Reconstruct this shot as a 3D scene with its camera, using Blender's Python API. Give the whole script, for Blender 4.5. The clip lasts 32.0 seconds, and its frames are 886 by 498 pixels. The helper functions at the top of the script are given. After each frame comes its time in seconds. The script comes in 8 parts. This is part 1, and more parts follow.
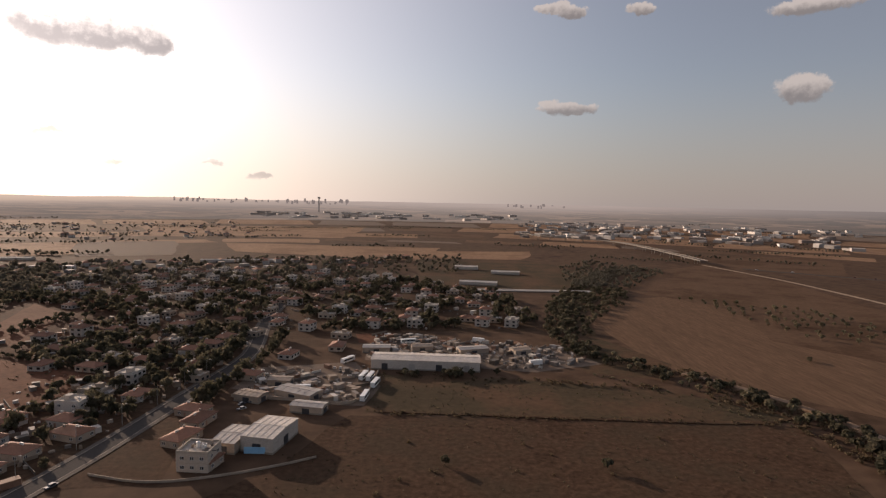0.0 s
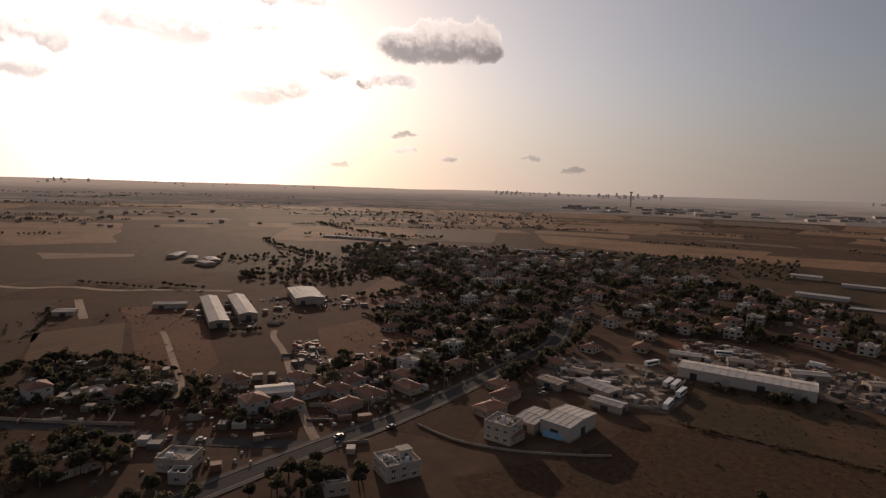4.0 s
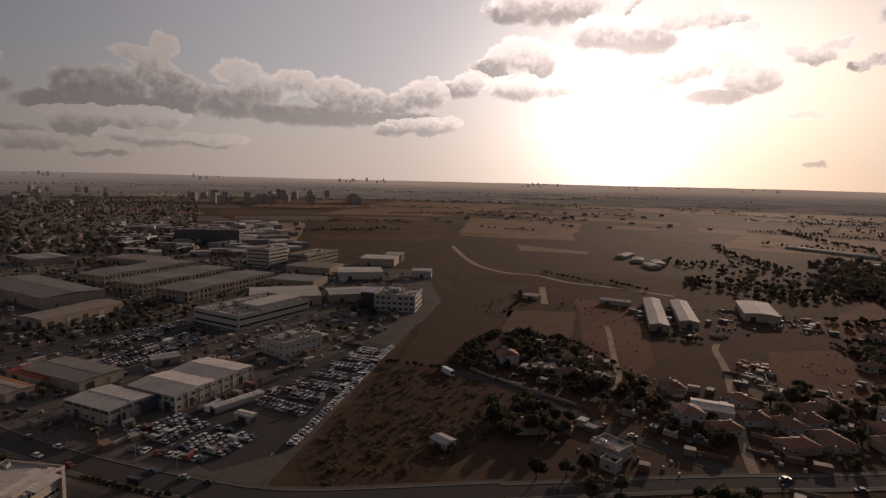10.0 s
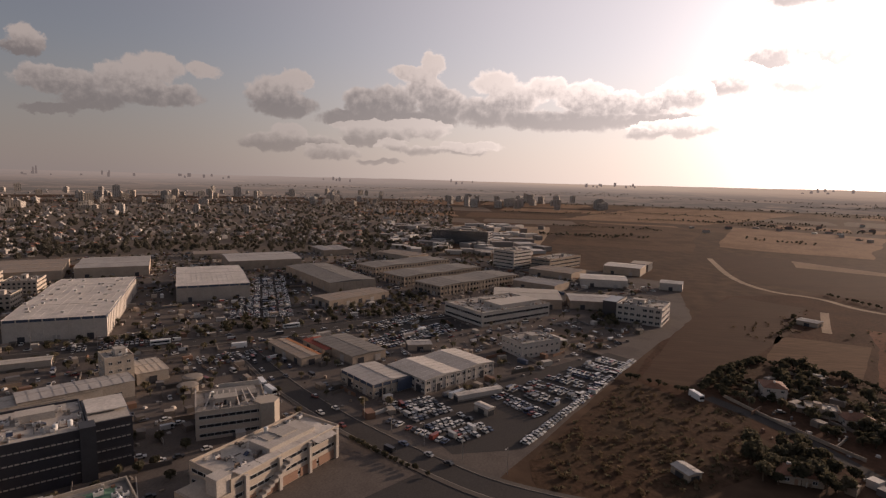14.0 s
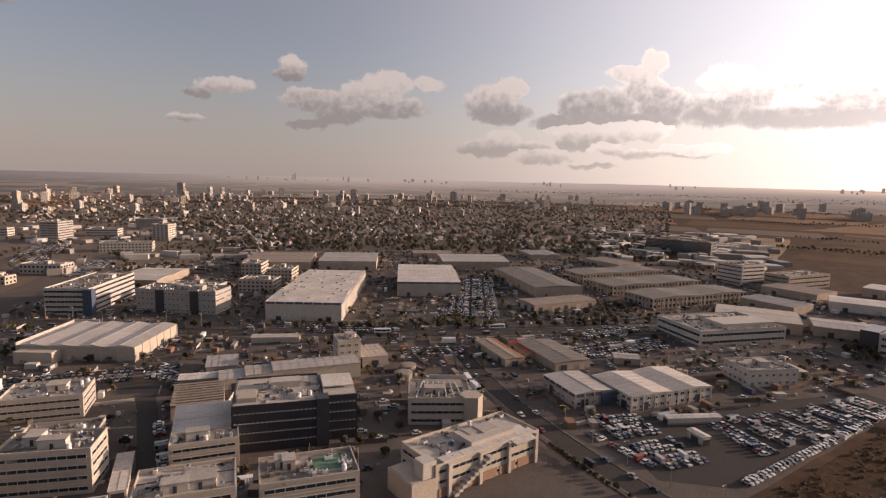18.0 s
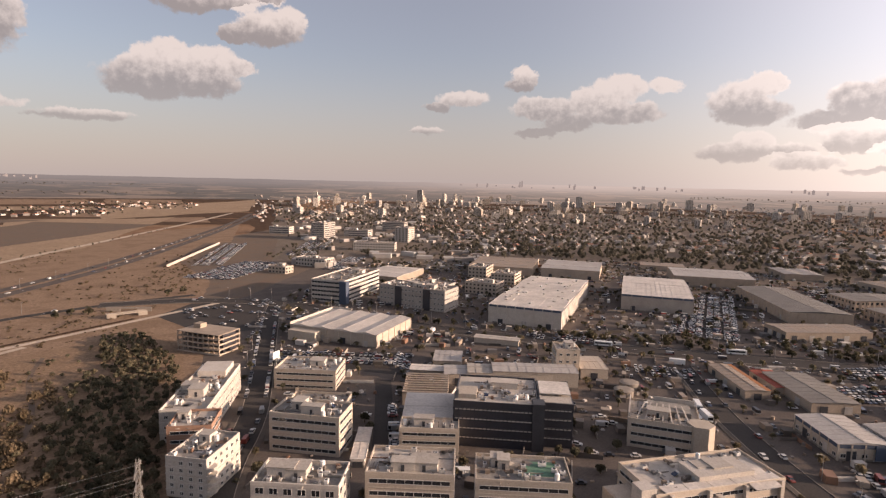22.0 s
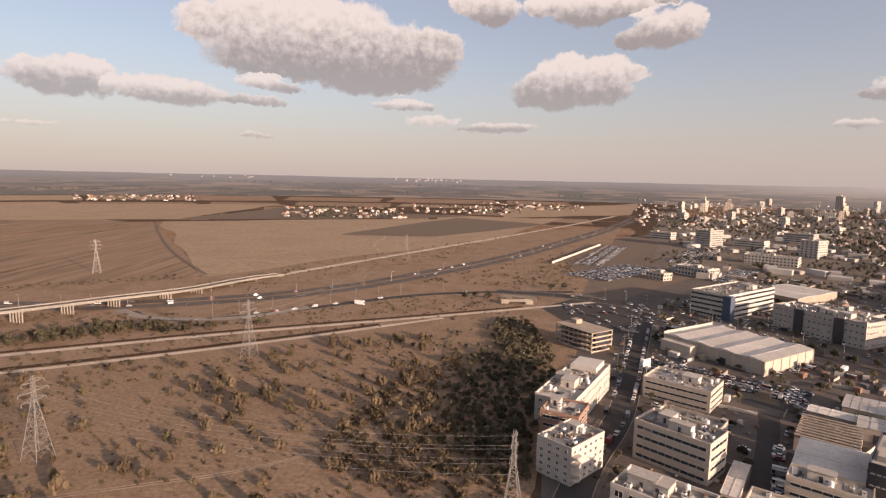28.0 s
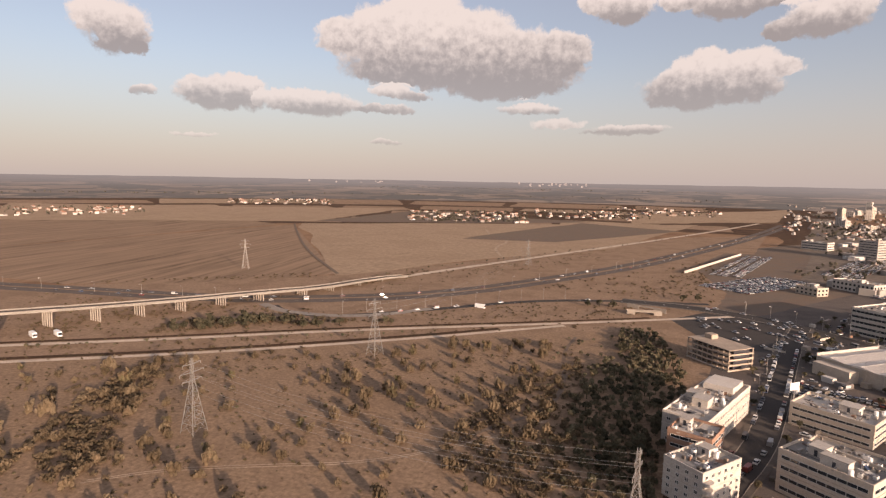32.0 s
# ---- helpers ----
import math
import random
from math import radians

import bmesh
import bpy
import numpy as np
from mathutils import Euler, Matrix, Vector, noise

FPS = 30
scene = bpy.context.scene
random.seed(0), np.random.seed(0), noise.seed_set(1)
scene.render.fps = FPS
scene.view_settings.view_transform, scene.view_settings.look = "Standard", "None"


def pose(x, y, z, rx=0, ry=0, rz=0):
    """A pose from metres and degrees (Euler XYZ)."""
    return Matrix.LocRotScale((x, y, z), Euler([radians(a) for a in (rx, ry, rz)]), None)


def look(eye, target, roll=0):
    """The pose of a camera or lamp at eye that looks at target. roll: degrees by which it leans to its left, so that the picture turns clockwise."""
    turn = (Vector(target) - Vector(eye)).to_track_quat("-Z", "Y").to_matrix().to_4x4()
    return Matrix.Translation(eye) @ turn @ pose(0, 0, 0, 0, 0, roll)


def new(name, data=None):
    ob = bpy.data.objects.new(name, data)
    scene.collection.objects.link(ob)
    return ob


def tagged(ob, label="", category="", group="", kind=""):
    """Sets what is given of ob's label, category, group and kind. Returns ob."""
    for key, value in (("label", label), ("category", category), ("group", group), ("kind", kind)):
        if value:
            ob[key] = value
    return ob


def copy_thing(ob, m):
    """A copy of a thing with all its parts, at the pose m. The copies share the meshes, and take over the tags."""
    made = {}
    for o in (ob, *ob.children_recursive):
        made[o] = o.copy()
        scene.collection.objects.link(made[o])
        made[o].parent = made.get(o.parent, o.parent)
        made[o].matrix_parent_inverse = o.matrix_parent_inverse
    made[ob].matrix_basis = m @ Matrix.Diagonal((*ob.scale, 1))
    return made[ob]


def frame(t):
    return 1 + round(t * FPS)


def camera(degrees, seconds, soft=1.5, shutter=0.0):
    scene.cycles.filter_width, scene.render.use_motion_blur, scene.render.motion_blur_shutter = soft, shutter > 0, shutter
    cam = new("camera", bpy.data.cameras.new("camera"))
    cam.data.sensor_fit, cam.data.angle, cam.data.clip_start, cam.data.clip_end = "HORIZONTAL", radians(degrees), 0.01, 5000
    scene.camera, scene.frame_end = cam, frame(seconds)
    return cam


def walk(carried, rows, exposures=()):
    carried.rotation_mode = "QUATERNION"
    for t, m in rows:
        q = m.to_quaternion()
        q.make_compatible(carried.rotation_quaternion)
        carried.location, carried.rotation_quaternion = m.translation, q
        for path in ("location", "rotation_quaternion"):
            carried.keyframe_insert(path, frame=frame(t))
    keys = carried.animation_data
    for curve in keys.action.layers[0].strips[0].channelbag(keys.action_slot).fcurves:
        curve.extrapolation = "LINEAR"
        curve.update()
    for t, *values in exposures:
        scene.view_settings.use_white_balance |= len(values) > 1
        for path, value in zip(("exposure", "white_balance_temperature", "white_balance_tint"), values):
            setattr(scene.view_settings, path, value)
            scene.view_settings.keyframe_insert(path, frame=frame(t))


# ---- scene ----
# A drone hangs still 100 m over the edge of a town and turns to its left, from farmland over an industrial quarter to a highway.
from mathutils import geometry
EYE = Vector((0, 0, 100))
cam = camera(76.19, 32.0, soft=1.3)
PATH = [  # seconds, turn to the left, tilt, lean (degrees)
    (0.0, -0.47, -4.69, 1.13), (0.5, 2.42, -4.83, 1.26), (1.0, 5.68, -4.98, 1.35), (1.5, 9.16, -5.16, 1.44),
    (2.0, 12.81, -5.33, 1.45), (2.5, 17.33, -5.53, 1.55), (3.0, 21.75, -5.70, 1.58), (3.5, 26.12, -5.87, 1.68),
    (5.5, 41.08, -6.28, 1.67), (6.0, 44.97, -6.38, 1.69), (6.5, 48.96, -6.44, 1.63), (7.0, 52.84, -6.56, 1.67),
    (7.5, 56.49, -6.65, 1.60), (8.0, 59.91, -6.69, 1.57), (8.5, 63.65, -6.73, 1.52), (9.0, 67.25, -6.79, 1.46),
    (9.5, 70.44, -6.84, 1.48), (10.0, 73.48, -6.83, 1.42), (10.5, 76.38, -6.81, 1.37), (11.0, 79.31, -6.87, 1.42),
    (11.5, 82.34, -6.83, 1.40), (12.0, 85.43, -6.86, 1.40), (12.5, 88.62, -6.89, 1.40), (13.0, 91.90, -6.88, 1.42),
    (13.5, 94.84, -6.88, 1.38), (14.0, 97.93, -6.94, 1.45), (14.5, 100.19, -6.96, 1.41), (16.5, 110.98, -6.98, 1.35),
    (17.0, 114.14, -7.00, 1.40), (17.5, 116.51, -6.98, 1.39), (18.0, 118.91, -6.94, 1.37), (18.5, 121.34, -6.90, 1.37),
    (19.0, 124.08, -6.89, 1.34), (19.5, 127.16, -6.83, 1.32), (20.0, 129.89, -6.82, 1.32), (20.5, 132.41, -6.78, 1.32),
    (21.0, 135.24, -6.72, 1.32), (21.5, 138.17, -6.74, 1.24), (22.0, 141.39, -6.69, 1.23), (22.5, 144.03, -6.74, 1.28),
    (23.0, 147.31, -6.74, 1.24), (23.5, 150.48, -6.76, 1.22), (24.0, 153.64, -6.77, 1.19), (24.5, 156.54, -6.77, 1.21),
    (25.0, 159.97, -6.89, 1.35), (25.5, 163.41, -6.91, 1.26), (26.0, 167.14, -7.04, 1.36), (26.5, 170.33, -7.05, 1.31),
    (28.5, 180.98, -7.12, 1.15), (29.0, 182.76, -7.08, 1.12), (29.5, 183.93, -6.99, 1.15), (30.0, 184.94, -6.97, 1.09),
    (30.5, 185.70, -6.93, 1.08), (31.0, 186.78, -6.78, 1.09), (31.5, 188.92, -6.82, 1.10), (32.0, 191.08, -6.87, 0.99),
]


def aim(turn, tilt, lean):
    a, b = radians(turn), radians(tilt)
    return look(EYE, EYE + Vector((-math.sin(a) * math.cos(b), math.cos(a) * math.cos(b), math.sin(b))), lean)


EXPOSURES = [(0, 0.56, 6600, 18), (2, 0.16, 6600, 19), (3.5, -0.18, 6700, 19), (6, -0.84, 6800, 20), (9, -0.85, 6800, 21), (13, -0.15, 6800, 22), (16.5, 0.42, 6750, 22), (20, 0.9, 6750, 21), (26, 1.18, 6750, 21), (32, 1.16, 6850, 21)]
walk(cam, [(t, aim(*turns)) for t, *turns in PATH], EXPOSURES)

# ---------------------------------------------------------------- light
SUN_TURN, SUN_UP = 44.0, 11.5
AIR, GLOW, MIST, WIDE_TINT = 0.078, (3.0, 1.15, 0.6), (0.232, 0.206, 0.196), (0.94, 0.89, 0.88)
sun_way = Vector((-math.sin(radians(SUN_TURN)) * math.cos(radians(SUN_UP)), math.cos(radians(SUN_TURN)) * math.cos(radians(SUN_UP)), math.sin(radians(SUN_UP))))
glow_way = Vector((-0.832, 0.542, 0.122)).normalized()  # the brightest gap in the clouds round the sun
sun_lamp = bpy.data.lights.new("sun", "SUN")
sun_lamp.energy, sun_lamp.angle, sun_lamp.color = 3.9, radians(0.8), (1.0, 0.785, 0.585)
sun_ob = new("sun", sun_lamp)
sun_ob.rotation_euler = sun_way.to_track_quat("Z", "Y").to_euler()


class Nodes:
    """Short hand for building node trees."""

    def __init__(self, tree):
        self.tree = tree

    def add(self, kind):
        return self.tree.nodes.new(kind)

    def plug(self, source, socket):
        if isinstance(source, (int, float)):
            socket.default_value = source
        elif isinstance(source, (tuple, list)):
            socket.default_value = source
        else:
            self.tree.links.new(source, socket)

    def math(self, op, a, b=0.0, c=0.0, clamp=False):
        node = self.add("ShaderNodeMath")
        node.operation, node.use_clamp = op, clamp
        for value, socket in zip((a, b, c), node.inputs):
            self.plug(value, socket)
        return node.outputs[0]

    def noise(self, vector, scale, detail=4.0, rough=0.55):
        node = self.add("ShaderNodeTexNoise")
        self.plug(vector, node.inputs["Vector"])
        for key, value in (("Scale", scale), ("Detail", detail), ("Roughness", rough)):
            node.inputs[key].default_value = value
        return node.outputs["Fac"]

    def mix(self, fac, a, b, blend="MIX"):
        node = self.add("ShaderNodeMix")
        node.data_type, node.blend_type = "RGBA", blend
        self.plug(fac, node.inputs[0]), self.plug(a, node.inputs[6]), self.plug(b, node.inputs[7])
        return node.outputs[2]

    def ramp(self, fac, low, high):
        node = self.add("ShaderNodeMapRange")
        node.interpolation_type = "SMOOTHSTEP"
        self.plug(fac, node.inputs[0])
        node.inputs[1].default_value, node.inputs[2].default_value = low, high
        return node.outputs[0]


# Sky: clear air, the glow of the low sun in the haze, and the evening's clouds.
world = bpy.data.worlds.new("sky")
scene.world = world
world.use_nodes = True
sky = Nodes(world.node_tree)
air = sky.add("ShaderNodeTexSky")
air.sky_type, air.sun_disc = "NISHITA", False
air.sun_elevation, air.sun_rotation = radians(SUN_UP), radians(-SUN_TURN)
air.air_density, air.dust_density, air.ozone_density, air.altitude = 1.0, 0.7, 1.5, 100
aim_at = sky.add("ShaderNodeTexCoord").outputs["Generated"]
axes = sky.add("ShaderNodeSeparateXYZ")
sky.plug(aim_at, axes.inputs[0])
turn_deg = sky.math("MULTIPLY", sky.math("ARCTAN2", sky.math("MULTIPLY", axes.outputs[0], -1.0), axes.outputs[1]), 57.2958)
turn_deg = sky.math("ADD", turn_deg, sky.math("MULTIPLY", sky.math("LESS_THAN", turn_deg, -70.0), 360.0))
up_deg = sky.math("MULTIPLY", sky.math("ARCSINE", axes.outputs[2]), 57.2958)
flat_way = sky.add("ShaderNodeCombineXYZ")
sky.plug(turn_deg, flat_way.inputs[0]), sky.plug(up_deg, flat_way.inputs[1])


def vector(op, a, b=None, c=None):
    node = sky.add("ShaderNodeVectorMath")
    node.operation = op
    for value, socket in zip((a, b, c), node.inputs):
        if value is not None:
            sky.plug(value, socket)
    return node.outputs["Value" if op == "DOT_PRODUCT" else 0]


def coloured(value, colour):
    node = sky.add("ShaderNodeVectorMath")
    node.operation = "SCALE"
    node.inputs[0].default_value = colour
    sky.plug(value, node.inputs["Scale"])
    return node.outputs[0]


def summed(a, b):
    return vector("ADD", a, b)


def most(values):
    while len(values) > 1:
        values = [sky.math("MAXIMUM", *values[k:k + 2]) if k + 1 < len(values) else values[k] for k in range(0, len(values), 2)]
    return values[0]


def billow(where, scale):
    """Rounded heads of cumulus, 0 to 1."""
    node = sky.add("ShaderNodeTexVoronoi")
    node.voronoi_dimensions, node.feature = "2D", "SMOOTH_F1"
    sky.plug(where, node.inputs["Vector"])
    node.normalize = True
    for key, value in (("Scale", scale), ("Smoothness", 0.7), ("Detail", 2.0), ("Roughness", 0.45), ("Lacunarity", 2.3)):
        node.inputs[key].default_value = value
    return sky.math("SUBTRACT", 1.0, sky.math("MULTIPLY", node.outputs["Distance"], 1.6))


def heads(where):
    return billow(where, 0.5)


bend = sky.add("ShaderNodeTexNoise")
bend.noise_dimensions = "2D"
sky.plug(flat_way.outputs[0], bend.inputs["Vector"])
bend.inputs["Scale"].default_value, bend.inputs["Detail"].default_value, bend.inputs["Roughness"].default_value = 0.5, 7.0, 0.66
bent = vector("MULTIPLY_ADD", bend.outputs["Color"], (2.2, 1.3, 0.0), flat_way.outputs[0])
bent = vector("SUBTRACT", bent, (1.1, 0.65, 0.0))
fray = sky.add("ShaderNodeTexNoise")
fray.noise_dimensions = "2D"
sky.plug(flat_way.outputs[0], fray.inputs["Vector"])
fray.inputs["Scale"].default_value, fray.inputs["Detail"].default_value, fray.inputs["Roughness"].default_value = 1.1, 6.0, 0.62
puffs = heads(bent)
relief = sky.math("SUBTRACT", puffs, heads(vector("ADD", bent, (0.0, 0.42, 0.0))))
cover, height = [], []


def cloud(*lobes, puff=1.0):
    """One cumulus of several heads, each by its direction, half width and half height in degrees; puff: how dense it is."""
    body = []
    for turn, up, wide, high in lobes:
        wide, high = wide * 1.12, high * 1.12
        off = vector("MULTIPLY_ADD", bent, (1 / wide, 1 / high, 0.0), (-turn / wide, -up / high, 0.0))
        body.append(sky.math("SUBTRACT", 1.0, vector("DOT_PRODUCT", off, off)))
    base, top = min(l[1] - l[3] for l in lobes), max(l[1] + l[3] for l in lobes)
    whole = sky.math("MINIMUM", most(body), sky.math("MULTIPLY", sky.math("SUBTRACT", up_deg, base - 0.15), 1.3))
    whole = sky.math("SUBTRACT", whole, (1.0 - puff) * 0.55) if puff < 1 else whole
    cover.append(sky.math("MAXIMUM", whole, -3.0))
    level = sky.math("MULTIPLY", sky.math("SUBTRACT", up_deg, base), 1.0 / (top - base))
    height.append(sky.math("SUBTRACT", sky.math("MULTIPLY", sky.math("GREATER_THAN", whole, -0.9), sky.math("ADD", level, 3.0)), 3.0))


cloud((-11.0, 18.3, 2.0, 0.53), (-12.5, 17.9, 1.4, 0.62), puff=0.6)
cloud((-18.8, 17.8, 1.2, 0.56), puff=0.6)
cloud((-32.9, 16.5, 3.6, 0.63), puff=0.6)
cloud((-32.2, 10.1, 2.0, 1.14), puff=0.6)
cloud((-12.5, 9.2, 2.6, 0.58), (-10.8, 9.7, 1.0, 0.43), puff=0.5)
cloud((34.3, 13.6, 2.6, 1.31), (30.2, 14.0, 3.4, 1.67), (27.5, 14.3, 2.0, 1.73), (26.2, 13.2, 1.3, 0.82), (32.7, 15.1, 1.1, 0.89))
cloud((35.0, 10.4, 1.8, 0.62), (38.2, 9.9, 0.8, 0.41), (41.2, 10.9, 1.4, 0.6), (42.7, 11.5, 1.0, 0.49))
cloud((63.5, 16.5, 5.1, 1.44), (67.7, 15.8, 2.1, 0.86))
cloud((52.6, 16.2, 4.0, 1.08), (48.3, 16.9, 3.0, 0.97), (44.5, 17.2, 2.7, 0.72), (54.8, 15.7, 1.9, 0.69))
cloud((58.6, 13.7, 2.6, 1.21), (55.3, 13.1, 2.9, 1.13), (51.5, 15.0, 3.4, 1.2), (48.7, 14.4, 2.2, 0.7))
cloud((54.6, 9.0, 1.5, 0.48), (52.4, 9.8, 1.4, 0.53), (50.5, 10.4, 1.9, 0.63), (47.9, 11.1, 1.5, 0.62))
cloud((48.5, 8.0, 2.7, 0.59), (45.9, 9.3, 2.2, 1.17), (46.9, 10.3, 1.4, 0.84))
cloud((66.4, 12.2, 2.7, 1.31), (69.2, 10.8, 1.8, 1.0), (64.5, 11.2, 1.3, 0.92))
cloud((66.4, 9.0, 2.4, 0.98), (62.6, 8.9, 1.5, 0.47))
cloud((72.8, 9.0, 2.1, 0.8), (71.0, 9.7, 1.5, 0.71))
cloud((75.7, 8.3, 2.0, 1.19), (78.5, 7.3, 1.7, 0.88), (75.0, 9.4, 0.7, 0.69))
cloud((75.5, 5.2, 2.8, 0.66), (78.6, 4.8, 2.1, 0.45), (72.8, 5.9, 0.9, 0.41))
cloud((93.3, 9.5, 1.9, 1.09), (91.3, 8.0, 2.6, 1.33), (88.0, 8.9, 1.8, 1.14), (84.8, 8.3, 2.7, 1.16), (94.4, 6.7, 2.6, 1.22), (82.7, 7.5, 3.3, 1.07), (86.2, 6.0, 7.4, 0.9), (77.7, 6.0, 3.4, 0.65))
cloud((99.5, 11.1, 1.2, 1.12), (101.6, 10.2, 1.8, 0.64), (100.1, 9.0, 1.7, 1.52), (105.9, 7.2, 1.9, 1.37), (103.2, 7.5, 2.2, 1.41), (98.5, 7.5, 2.1, 1.47), (107.9, 5.8, 2.0, 0.9), (103.3, 5.8, 6.5, 0.81))
cloud((104.9, 4.3, 3.1, 0.97), (100.7, 4.8, 2.3, 0.76), (107.0, 3.7, 1.3, 0.54))
cloud((114.5, 7.6, 2.2, 1.59), (112.6, 9.0, 1.3, 0.9), (113.5, 6.7, 2.5, 1.01))
cloud((131.8, 7.3, 2.7, 0.97), (125.0, 9.1, 2.3, 1.17), (120.9, 9.3, 1.3, 0.64), (126.8, 8.0, 2.6, 1.18), (124.5, 6.9, 3.5, 0.92), (129.5, 6.0, 2.3, 0.76), (132.4, 5.1, 1.7, 0.44))
cloud((113.1, 3.8, 1.4, 1.09), (114.7, 3.2, 2.8, 0.71), (110.1, 3.3, 1.4, 0.65))
cloud((133.9, 10.1, 1.1, 1.15), (134.5, 9.5, 0.8, 0.63), puff=0.8)
cloud((139.6, 8.2, 2.4, 0.67), (142.3, 7.4, 1.2, 0.46), puff=0.6)
cloud((143.0, 5.1, 1.7, 0.36), puff=0.5)
cloud((99.6, 2.9, 2.7, 0.46), (96.0, 2.9, 2.1, 0.39), (103.0, 3.2, 1.4, 0.52), puff=0.7)
cloud((54.9, 3.4, 1.3, 0.32), (60.0, 6.9, 2.0, 0.42), (41.5, 6.2, 1.7, 0.33), (40.7, 2.0, 1.0, 0.25), puff=0.6)
cloud((34.7, 10.3, 1.8, 0.6), (37.2, 10.2, 0.9, 0.45), (39.9, 11.7, 1.3, 0.51), (46.2, 13.6, 1.4, 0.4), (34.4, 5.2, 1.3, 0.26), puff=0.7)
cloud((34.3, 3.8, 1.3, 0.26), (29.8, 3.0, 0.9, 0.26), (21.6, 3.3, 0.9, 0.25), (17.4, 2.2, 1.1, 0.32), (64.5, 4.8, 1.3, 0.27), puff=0.6)
cloud((109.2, 2.4, 2.3, 0.63), (95.4, 3.4, 3.0, 0.41), (104.5, 1.7, 2.1, 0.28), puff=0.7)
cloud((166.9, 10.6, 2.4, 1.29), (163.6, 10.4, 2.4, 1.21), (168.1, 8.6, 3.8, 1.6), (161.0, 10.1, 1.3, 0.71), (164.6, 8.7, 3.1, 1.32))
cloud((158.4, 13.6, 2.5, 1.5), (156.6, 14.3, 1.4, 1.24), (161.0, 12.9, 1.5, 0.69))
cloud((163.5, 15.9, 3.3, 0.94), (159.9, 16.7, 2.9, 1.04))
cloud((197.4, 13.6, 3.8, 2.37), (192.1, 15.0, 3.3, 2.07), (188.9, 13.8, 3.9, 2.31), (184.2, 12.2, 3.8, 1.96), (179.9, 12.5, 2.3, 1.53), (200.9, 13.4, 2.5, 1.44), (193.2, 10.9, 6.8, 1.75), (185.5, 9.6, 5.3, 1.48), (181.1, 11.2, 3.2, 1.56), (194.0, 15.8, 3.4, 1.35))
cloud((196.4, 8.6, 1.7, 0.57), (194.6, 8.2, 1.9, 0.47), puff=0.6)
cloud((211.8, 7.7, 3.6, 1.31), (214.0, 8.0, 1.7, 0.92), (210.3, 8.6, 1.9, 0.85))
cloud((204.0, 7.2, 3.6, 1.11), (207.2, 7.4, 1.6, 0.88), (197.5, 6.9, 2.8, 0.41))
cloud((218.6, 7.6, 1.1, 0.48), puff=0.6)
cloud((174.2, 15.8, 2.2, 1.26), (176.6, 16.5, 1.6, 0.87))
cloud((164.9, 15.7, 3.5, 1.22), (162.0, 15.6, 1.9, 0.83), (169.4, 16.1, 2.0, 0.76))
cloud((220.4, 12.5, 2.2, 1.97), (221.9, 13.1, 1.9, 1.25), (219.3, 11.0, 1.1, 0.7))
cloud((182.7, 7.0, 3.1, 0.48), puff=0.4)
cloud((173.2, 5.2, 3.6, 0.43), puff=0.4)
cloud((214.8, 3.9, 1.8, 0.25), (197.0, 3.7, 1.6, 0.27), puff=0.4)
cloud((173.8, 4.9, 3.9, 0.35), (180.2, 5.7, 2.6, 0.55), puff=0.4)
cloud((182.8, 7.3, 1.5, 0.61), puff=0.6)

mass = most(cover)
thick = sky.math("ADD", sky.math("ADD", sky.math("MULTIPLY", sky.math("ADD", mass, 0.18), 1.5), sky.math("MULTIPLY", sky.math("SUBTRACT", puffs, 0.5), 1.15)), sky.math("MULTIPLY", sky.math("SUBTRACT", fray.outputs["Fac"], 0.5), 1.1))
veil = sky.ramp(thick, -0.2, 0.62)
near_sun = sky.math("MAXIMUM", vector("DOT_PRODUCT", aim_at, tuple(glow_way)), 0.0)
core = sky.math("ADD", sky.math("MULTIPLY", sky.math("POWER", near_sun, 300.0), GLOW[0]), sky.math("MULTIPLY", sky.math("POWER", near_sun, 40.0), GLOW[1]))
wide_glow = sky.math("MULTIPLY", sky.math("POWER", near_sun, 3.0), GLOW[2])
lit = sky.math("ADD", sky.math("MULTIPLY", sky.math("POWER", near_sun, 6.0), 1.45), 0.56)
sunny = sky.math("ADD", sky.math("MULTIPLY", most(height), 1.15), sky.math("ADD", sky.math("MULTIPLY", relief, 0.26), sky.math("MULTIPLY", sky.math("SUBTRACT", fray.outputs["Fac"], 0.5), 0.8)))
edge = sky.ramp(thick, 1.15, 0.15)
sunny = sky.ramp(sky.math("ADD", sunny, sky.math("MULTIPLY", edge, 0.14)), 0.2, 0.95)
mist = sky.ramp(up_deg, 13.0, -0.5)
base_sky = summed(summed(coloured(core, (1.0, 0.90, 0.78)), coloured(wide_glow, WIDE_TINT)), vector("MULTIPLY", air.outputs[0], (AIR, AIR, AIR)))
base_sky = sky.mix(sky.math("ADD", sky.math("MULTIPLY", mist, 0.50), 0.38), base_sky, summed(coloured(1.0, MIST), summed(coloured(core, (1.0, 0.89, 0.76)), coloured(wide_glow, (1.36, 1.2, 1.04)))))
cloud_colour = sky.mix(sunny, coloured(lit, (0.29, 0.268, 0.257)), coloured(lit, (0.67, 0.61, 0.555)))
silver = sky.math("MULTIPLY", sky.math("POWER", near_sun, 5.0), sky.math("ADD", sky.math("MULTIPLY", sky.math("MULTIPLY", edge, fray.outputs["Fac"]), 0.9), sky.math("MULTIPLY", sunny, 0.45)))
cloud_colour = summed(cloud_colour, coloured(silver, (1.0, 0.91, 0.8)))
